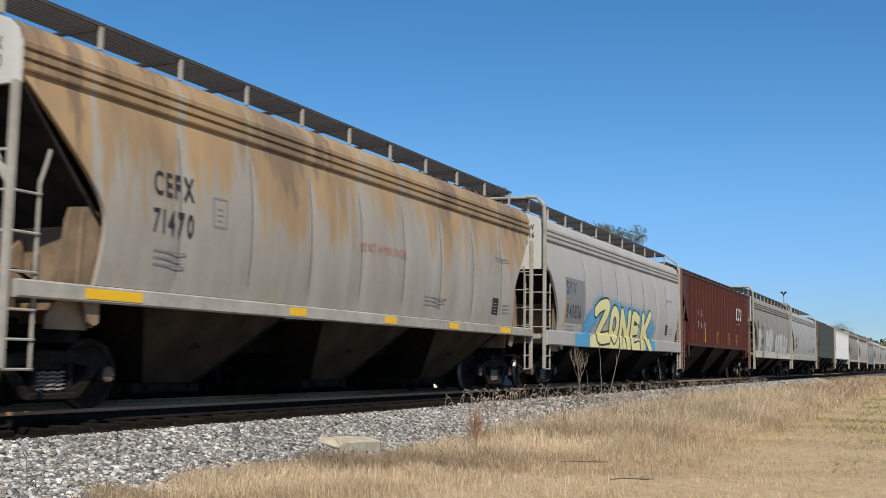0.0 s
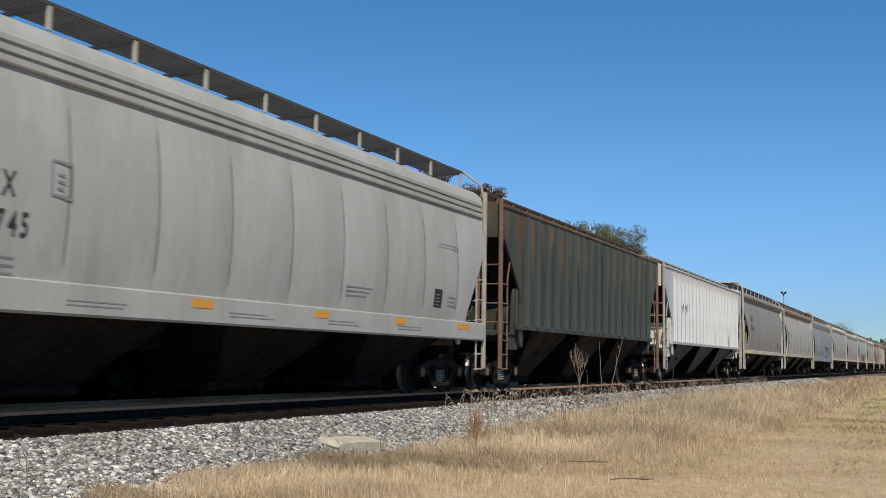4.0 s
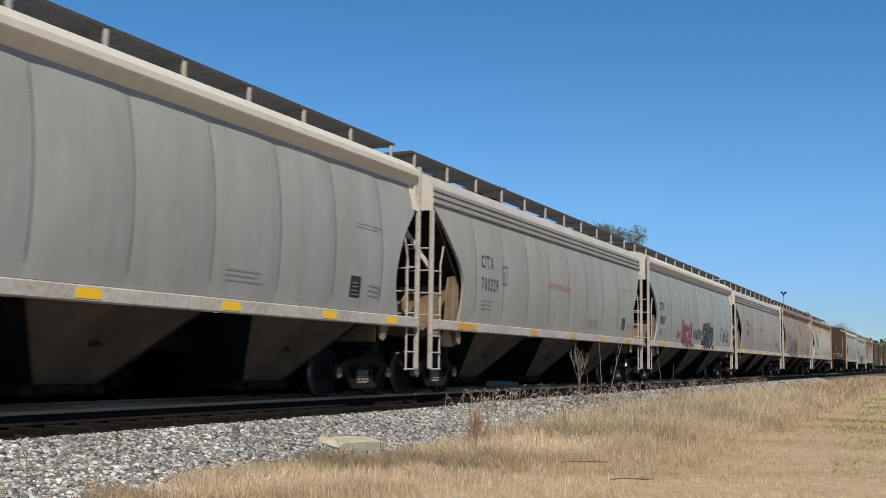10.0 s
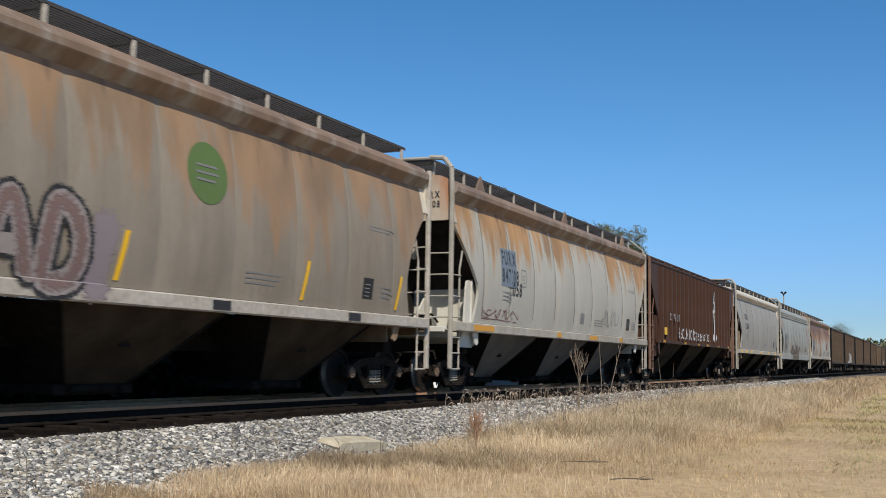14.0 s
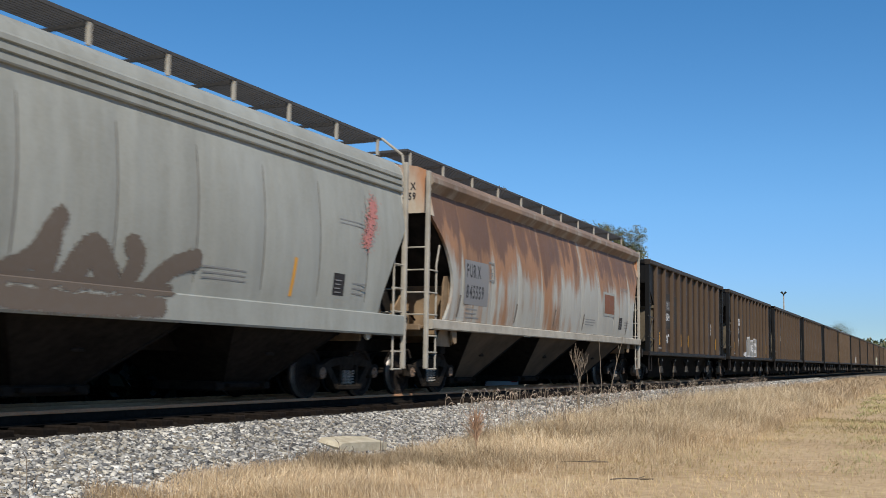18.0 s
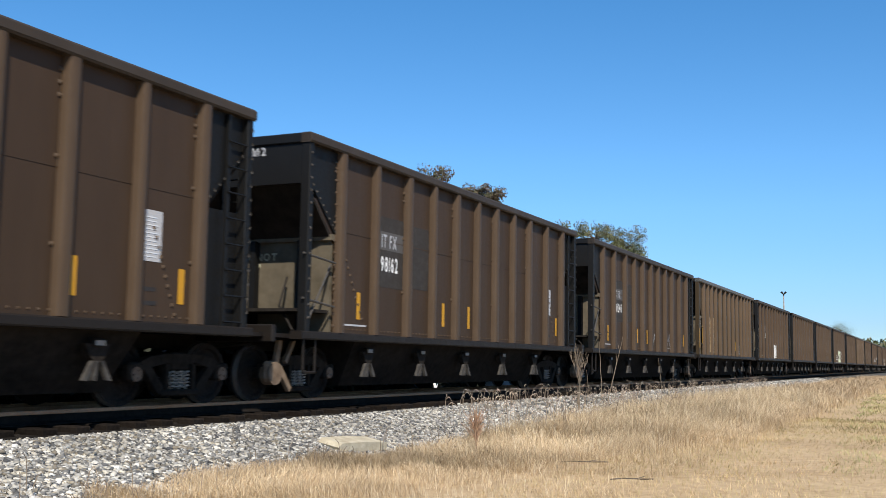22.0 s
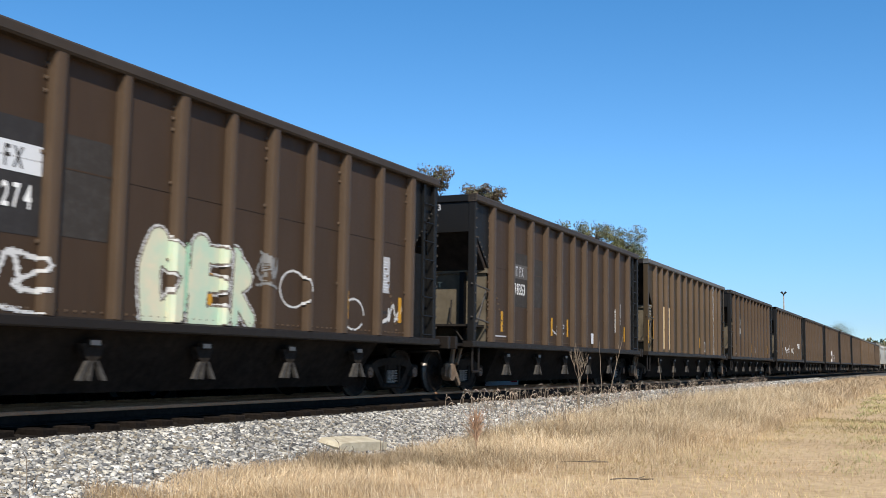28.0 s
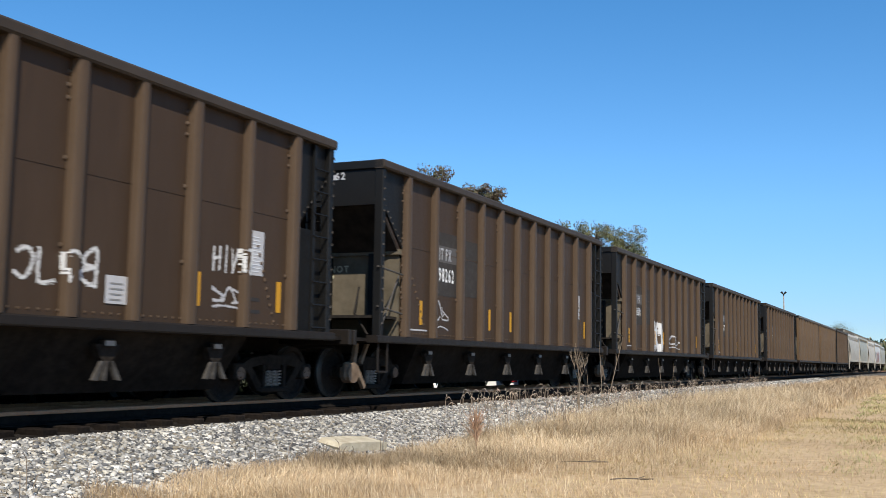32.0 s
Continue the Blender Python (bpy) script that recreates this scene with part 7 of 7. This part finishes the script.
# S: light stone grey
c = join(covered_hopper(L=14.45, label="light stone grey covered hopper wagon with a cream end", mat=P_S, end_mat=M_CREAM, post_mat=M_POST, loop=True, seams=8, edge=slant_edge, reflect=(M_YELLOW, SPOTS, 0.11)), 287.05)
mark(c, "COER", "353674", bulge, x=2.08, z=3.0, size=0.29, dz=0.5)
dress(c, bulge)
# T: chalk grey with brown lettering in spray paint
c = join(covered_hopper(L=15.1, label="chalk grey covered hopper wagon with brown graffiti over a deep sill", mat=P_T, end_mat=P_WHITEEND, post_mat=M_POST, ribbed=True, deep=True, loop=True, seams=9), 302.81)
mark(c, "SMW", "841268", bulge, x=1.5, z=2.36, size=0.26, dz=0.52, patch_mat=M_PATCH_GREY)
dress(c, bulge)
shape = [(rounded(p), hw) for p, hw in (([(4.75, 1.55), (5.0, 1.85), (5.4, 1.85), (5.6, 1.6)], 0.20), ([(5.9, 1.5), (6.35, 1.75), (6.65, 2.2)], 0.13), ([(6.5, 1.5), (6.55, 2.0)], 0.16), ([(6.9, 1.55), (7.2, 1.9), (7.5, 1.6)], 0.19),
         ([(7.8, 1.5), (7.95, 1.85), (7.85, 2.0)], 0.15), ([(8.2, 1.5), (8.6, 1.8), (9.05, 1.95)], 0.14), ([(5.0, 1.5), (7.0, 1.5), (8.6, 1.5)], 0.08), ([(5.4, 1.28), (7.0, 1.25), (8.4, 1.28)], 0.13))]
decal(c, shape, deep_face, [(M_SPRAY_BROWN, 0.0, 0.012)], 0.018, seed=23)
decal(c, [([Vector((13.6, 2.7)), Vector((13.9, 3.35))], 0.12), ([Vector((0.7, 3.2)), Vector((0.75, 3.5))], 0.10)], bulge, [(M_SPRAY_RED, 0.0, 0.07)], 0.022, seed=24)
sloped_bars(c, (1.25, 4.3, 11.3), bulge, M_ORANGE, 0.6, 0.08, 1.6, 0.08)
# U: heavily rusted
c = join(covered_hopper(L=15.65, label="heavily rusted grey covered hopper wagon with a patched number panel", mat=P_U, hop=M_BAYTAN, seam=P_U, end_mat=P_RUSTEND, post_mat=M_POST, seams=9, roof_mat=P_Q2, reflect=None), 319.02)
mark(c, "FURX", "845559", bulge, x=1.6, z=2.42, size=0.27, dz=0.44, patch_mat=M_PATCH_GREY)
dress(c, bulge)
patch(c, 11.4, 12.6, 2.05, 2.75, bulge, P_T, "sheet_patch", 0.010)
patch(c, 11.5, 12.5, 2.12, 2.68, bulge, P_ORANGE_END, "sheet_patch", 0.013)
sloped_bars(c, (1.2, 4.4, 7.1, 9.5, 13.9), bulge, M_SPRAY_BROWN, 0.45, 0.06, 1.56, 0.1)

# open coal hoppers
COAL = [(335.81, "98389", 1), (350.66, "98016", 2), (365.5, "98358", 0), (380.31, "98162", 0), (395.2, "98248", 3), (409.69, "Y", 4), (425.03, "98268", 5), (439.81, "98152", 6), (454.52, "98204", 0), (469.42, "98274", 7),
        (484.57, "98353", 8), (499.15, "Y", 9), (514.67, "98126", 10), (529.87, "98174", 11), (544.83, "98262", 12), (559.69, "98310", 13), (574.72, "98077", 0), (590.16, "98231", 0), (605.4, "T", 0), (620.2, "T", 0), (635.2, "98119", 0)]
ribface = lambda z: 1.615


def yellow_strips(c, xs, h=0.42, z=1.35, mat=None):
    sloped_bars(c, xs, coal_face, mat or M_AMBER, h, 0.12, z, 0)


for at, num, kind in COAL:
    if num == "Y":
        c = join(coal_hopper("dusty olive brown open coal hopper wagon with cream number panels", P_COAL2, P_POST2, P_COAL2, P_CHORD2, RIBS_B, 13.85, open_end=True), at)
        for x, a, b in ((2.40, "IT", "90"), (3.22, "FX", "46" if kind == 4 else "19")):
            patch(c, x - 0.26, x + 0.36, 1.2, 2.72, coal_face, P_CREAMLET, "number_panel")
            write(c, a, x - 0.16, 2.30, 0.26, coal_face, P_NAVY, "bold", 0.8)
            write(c, b, x - 0.18, 1.90, 0.24, coal_face, P_POST2, "bold", 0.75)
        yellow_strips(c, (5.9, 8.75, 10.6, 11.4))
        patch(c, 0.02, 0.11, 1.35, 2.15, lambda z: 1.603, M_AMBER, "reflector_strip")
        patch(c, 1.0, 1.06, 1.5, 2.3, lambda z: 1.517, M_AMBER, "reflector_strip")
        bars(c, 0.35, 2.25, 0.45, 0.5, 5, lambda z: 1.52, M_FADED)
        for z in (1.32, 1.52):
            bars(c, 2.2, z, 0.3, 0.08, 1, coal_face, M_ORANGE, lift=0.009)
            bars(c, 3.05, z, 0.3, 0.08, 1, coal_face, M_ORANGE, lift=0.009)
        patch(c, 1.15, 1.5, 1.85, 2.2, coal_face, M_WHITE, "label_plate")
        patch(c, 9.6, 9.95, 1.2, 1.62, coal_face, M_PATCH_WHITE, "label_plate")
        patch(c, 9.65, 9.9, 1.26, 1.56, coal_face, P_POST2, "label_panel", 0.006)
        if kind == 9:
            patch(c, 11.10, 11.28, 1.1, 4.05, ribface, M_WHITE, "white_post_paint", 0.004)
            scrawl(c, 8.0, 1.25, 0.7, 0.45, coal_face, M_SPRAY_SILVER, 55, 4, 0.035)
        continue
    if num == "T":
        c = join(coal_hopper("dusty tan open coal hopper wagon", P_COAL3, P_POST2, P_COAL3, P_CHORD2, RIBS_B, 13.85, open_end=True), at)
        continue
    c = join(coal_hopper("coal-brown open hopper wagon with black ends and riveted posts", P_COAL, P_POST, P_CEND, P_TOP), at)
    dark = M_PATCH_BLACK if kind in (2, 7) else M_PATCH_DUSTY
    patch(c, 2.36, 3.40, 1.95, 3.22, coal_face, dark, "number_panel", 0.004, 0.02)
    patch(c, 3.61, 4.46, 2.0, 3.18, coal_face, M_PATCH_DUSTY, "number_panel", 0.004, 0.02)
    patch(c, 2.40, 3.38, 2.62, 2.95, coal_face, M_PATCH_WHITE if kind in (2, 7) else M_SLATE, "mark_panel", 0.006)
    write(c, "IT FX", 2.56, 2.67, 0.23, coal_face, M_PATCH_BLACK if kind in (2, 7) else M_PALE, "bold", 0.56, lift=0.010)
    write(c, num, 2.54, 2.24, 0.26, coal_face, M_WHITE, "bold", 0.58, 0.13, lift=0.010)
    yellow_strips(c, (1.72, 3.5, 5.1, 6.35, 8.8, 10.0, 11.9), 0.46, 1.34, M_AMBER)
    part("corner_riveting", lambda g: rivets(g, [(1.2 + 0.07 * k, 2.55 - 0.12 * k) for k in range(11)] + [(11.85 - 0.05 * k, 1.2 + 0.12 * k) for k in range(10)], -1.503, 0.026), P_POST, c, key="rdiag")["kind"] = "stuff"
    bars(c, 1.3, 1.22, 0.9, 0.10, 1, coal_face, M_PALE)
    bars(c, 11.24, 1.9, 0.28, 0.55, 11, coal_face, M_PATCH_WHITE, "data_panel", 0.008)
    patch(c, 11.2, 11.55, 1.85, 2.5, coal_face, M_PALE, "label_plate", 0.004, 0.012)
    bars(c, 11.2, 1.3, 0.35, 0.35, 2, coal_face, M_PATCH_BLACK)
    g = Geo()
    for word, zz in (("DO NOT", 2.30), ("HUMP", 2.13)):
        cur = 0.0
        for ch in word:
            if ch == " ":
                cur += 0.1
                continue
            v, f, lo, hi = GLYPHS["bold"][ch]
            s = 0.12 / 0.7
            g.add([(0.915, 0.42 - (cur + (u - lo) * s), zz + w * s) for u, w in v], f)
            cur += (hi - lo) * s + 0.03
    part("end_lettering", g, M_SPRAY_CREAM, c)
    g = Geo()
    cur = -1.1
    for ch in num:
        v, f, lo, hi = GLYPHS["bold"][ch]
        s = 0.13 / 0.7
        g.add([(0.012, -(cur + 0.6 + (u - lo) * s), 3.90 + w * s) for u, w in v], f)
        cur += (hi - lo) * s + 0.03
    g.add([(0.012, 0.42, 3.90), (0.012, 0.12, 3.90), (0.012, 0.12, 3.99), (0.012, 0.42, 3.99)], [(0, 1, 2, 3)])
    part("end_number", g, M_PALE, c, at=pose(0, -0.75, 0))
    if kind == 1:
        scrawl(c, 2.45, 1.38, 0.75, 0.42, coal_face, M_WHITE, 40, 5, 0.03)
        patch(c, 10.9, 11.12, 1.9, 2.4, coal_face, M_WHITE, "label_plate", 0.01)
    if kind == 2:
        scrawl(c, 2.3, 1.5, 0.9, 0.5, coal_face, M_SPRAY_SILVER, 41, 5, 0.035)
        decal(c, letter_strokes("LUDSONS", 4.5, 1.24, 3.4, 0.72, 42, 0.22, 0.08, 0.7), coal_face, [(M_PALE, 0.03, 0.012), (M_SPRAY_DULL, -0.02, 0.01)], 0.018, RIBS_A, 42)
        scrawl(c, 3.45, 1.5, 0.6, 0.4, coal_face, M_SPRAY_SILVER, 43, 3, 0.03)
        scrawl(c, 8.95, 1.3, 0.5, 0.8, coal_face, M_SPRAY_SILVER, 44, 3, 0.03)
    if kind == 3:
        scrawl(c, 6.9, 1.3, 0.5, 0.4, coal_face, M_PALE, 45, 3, 0.03)
        scrawl(c, 9.0, 1.25, 1.2, 0.6, coal_face, M_PALE, 46, 5, 0.02)
    if kind == 5:
        decal(c, letter_strokes("BR", 6.1, 1.22, 1.3, 0.7, 47, 0.15, 0.1, 0.7), coal_face, [(M_SPRAY_SILVER, 0.0, 0.03)], 0.016, RIBS_A, 47)
    if kind == 6:
        scrawl(c, 1.25, 1.1, 0.5, 1.3, coal_face, M_SPRAY_SILVER, 48, 3, 0.03)
        patch(c, 2.45, 2.9, 2.2, 2.5, coal_face, M_WHITE, "label_plate", 0.011)
    if kind == 7:
        word = [(rounded(p), hw) for p, hw in (([(5.25, 1.2), (5.2, 1.75), (5.35, 2.1)], 0.2), ([(5.3, 2.05), (5.85, 1.75), (5.6, 1.25), (5.3, 1.2)], 0.18), ([(6.15, 1.2), (6.2, 2.1)], 0.2), ([(6.2, 2.05), (6.6, 2.05)], 0.12), ([(6.2, 1.65), (6.55, 1.65)], 0.12),
                ([(6.2, 1.2), (6.6, 1.22)], 0.14), ([(6.9, 1.2), (6.95, 2.05)], 0.17), ([(6.95, 2.05), (7.25, 1.8), (7.0, 1.6), (7.35, 1.2)], 0.12))]
        decal(c, word, coal_face, [(M_SPRAY_SILVER, 0.035, 0.006), (M_SPRAY_BROWN, 0.012, 0.004), (M_SPRAY_MIX, -0.012, 0.004)], 0.016, RIBS_A, 78)
        decal(c, [([Vector((5.88, 1.3)), Vector((5.92, 2.1))], 0.05)], coal_face, [(M_SPRAY_MINT, 0.0, 0.012)], 0.016, RIBS_A, 79, lift=0.016)
        scrawl(c, 7.5, 1.75, 0.35, 0.5, coal_face, M_SPRAY_DULL, 71, 4, 0.05, ribs=RIBS_A)
        scrawl(c, 2.45, 1.18, 1.0, 0.75, coal_face, M_SPRAY_SILVER, 49, 4, 0.06, ribs=RIBS_A)
        for x, z, r0 in ((8.45, 1.72, 0.28), (10.3, 1.42, 0.26)):
            decal(c, [([Vector((x + r0 * 1.3 * math.cos(0.3 * k), z + r0 * math.sin(0.3 * k))) for k in range(20)], 0.016)], coal_face, [(M_SPRAY_SILVER, 0.0, 0.004)], 0.012, RIBS_A, 80, "graffiti_ring")
        scrawl(c, 11.35, 1.3, 0.62, 0.42, coal_face, M_SPRAY_SILVER, 51, 4, 0.05)
    if kind == 8:
        scrawl(c, 5.2, 1.3, 0.9, 0.5, coal_face, M_PALE, 52, 4, 0.025)
        patch(c, 10.9, 11.05, 1.6, 2.3, coal_face, M_WHITE, "label_plate", 0.01)
        patch(c, 8.5, 8.8, 1.2, 1.5, coal_face, M_PATCH_WHITE, "label_plate", 0.01)
    if kind == 10:
        patch(c, 3.55, 4.0, 1.4, 1.75, coal_face, M_SPRAY_SILVER, "graffiti_patch", 0.008, 0.1)
        patch(c, 7.6, 8.0, 1.35, 1.65, coal_face, M_PATCH_WHITE, "label_plate", 0.008)
    if kind == 11:
        scrawl(c, 2.6, 1.42, 0.8, 0.45, coal_face, M_PALE, 61, 5, 0.032)
        decal(c, letter_strokes("PADAP", 3.9, 1.30, 2.5, 0.62, 60, 0.042, 0.1, 0.8), coal_face, [(M_PALE, 0.0, 0.008)], 0.016, RIBS_A, 60)
        decal(c, [([Vector((4.25 + 0.5 * k, 1.45)), Vector((4.3 + 0.5 * k, 1.12))], 0.035) for k in range(5)], coal_face, [(M_SPRAY_DULL, 0.0, 0.01)], 0.016, RIBS_A, 62)
        decal(c, letter_strokes("CLUB", 6.95, 1.48, 1.3, 0.38, 62, 0.045, 0.1, 0.85), coal_face, [(M_SPRAY_SILVER, 0.0, 0.008)], 0.014, RIBS_A, 63)
        decal(c, letter_strokes("HINT", 10.35, 1.85, 0.85, 0.34, 63, 0.035, 0.1, 0.8), coal_face, [(M_SPRAY_SILVER, 0.0, 0.006)], 0.013, RIBS_A, 64)
        scrawl(c, 10.4, 1.38, 0.7, 0.3, coal_face, M_PALE, 65, 4, 0.035)
        patch(c, 8.35, 8.75, 1.28, 1.62, coal_face, M_PALE, "label_plate", 0.012)
        bars(c, 8.42, 1.32, 0.26, 0.26, 4, coal_face, M_FADED, "data_panel", 0.016)
    if kind == 12:
        scrawl(c, 2.5, 1.35, 0.5, 0.6, coal_face, M_PALE, 64, 3, 0.03)
    if kind == 13:
        decal(c, letter_strokes("HOB", 4.7, 1.2, 1.6, 0.85, 65, 0.22, 0.1, 0.75), coal_face, [(M_SPRAY_SILVER, 0.0, 0.01)], 0.018, RIBS_A, 65)
        scrawl(c, 7.2, 1.3, 1.5, 0.5, coal_face, M_PALE, 66, 4, 0.04, ribs=RIBS_A)

# covered hoppers that close the visible train
at = 651.0
for i, (lab, m) in enumerate((("pale grey covered hopper wagon far down the train", P_E), ("light green-grey covered hopper wagon far down the train", P_M), ("off-white covered hopper wagon far down the train", P_B),
                              ("light covered hopper wagon with pinkish paint far down the train", P_G), ("pale grey covered hopper wagon at the far end", P_T))):
    c = join(covered_hopper(lab, m, P_WHITEEND, M_POST, ribbed=i % 2 == 0, seams=8), at)
    if i == 3:
        decal(c, letter_strokes("DUSAR", 3.0, 1.6, 8.0, 1.3, 71, 0.5, 0.1, 0.75), bulge, [(M_SPRAY_PINK, 0.0, 0.02), (M_SPRAY_MAROON, -0.1, 0.02)], 0.04, seed=71)
    at += 16.6


# ---- what moves ----
SPEEDS = [16.98, 16.85, 16.73, 16.62, 16.53, 16.45, 16.34, 16.18, 16.0]   # metres a second, every four seconds


def run(t):
    """Metres that the train has rolled after t seconds."""
    s = 0.0
    for k in range(8):
        u = min(max(t - 4 * k, 0.0), 4.0)
        s += SPEEDS[k] * u + (SPEEDS[k + 1] - SPEEDS[k]) * u * u / 8
    return s


def motions():
    start = {}
    for car, at in TRAIN:
        start[car.name] = at
        walk(car, [(float(t), pose(at - run(t), TRACK, 0)) for t in range(33)])
    for w, car, x in WHEELSETS:
        base = w.matrix_basis.translation.copy()
        # the wheels turn while they roll past the near stretch of track
        seen = [k / 30 for k in range(0, 961) if 5.5 < start[car.name] + x - run(k / 30) < 34]
        if not seen:
            continue
        rows = [] if seen[0] < 0.02 else [(0.0, pose(*base))]
        for t in seen:
            a = -math.degrees((run(t) - run(seen[0])) / WHEEL_R)
            rows.append((t, pose(*base, 0, a % 360, 0)))
        if seen[-1] < 31.98:
            rows.append((32.0, rows[-1][1]))
        walk(w, rows)


motions()
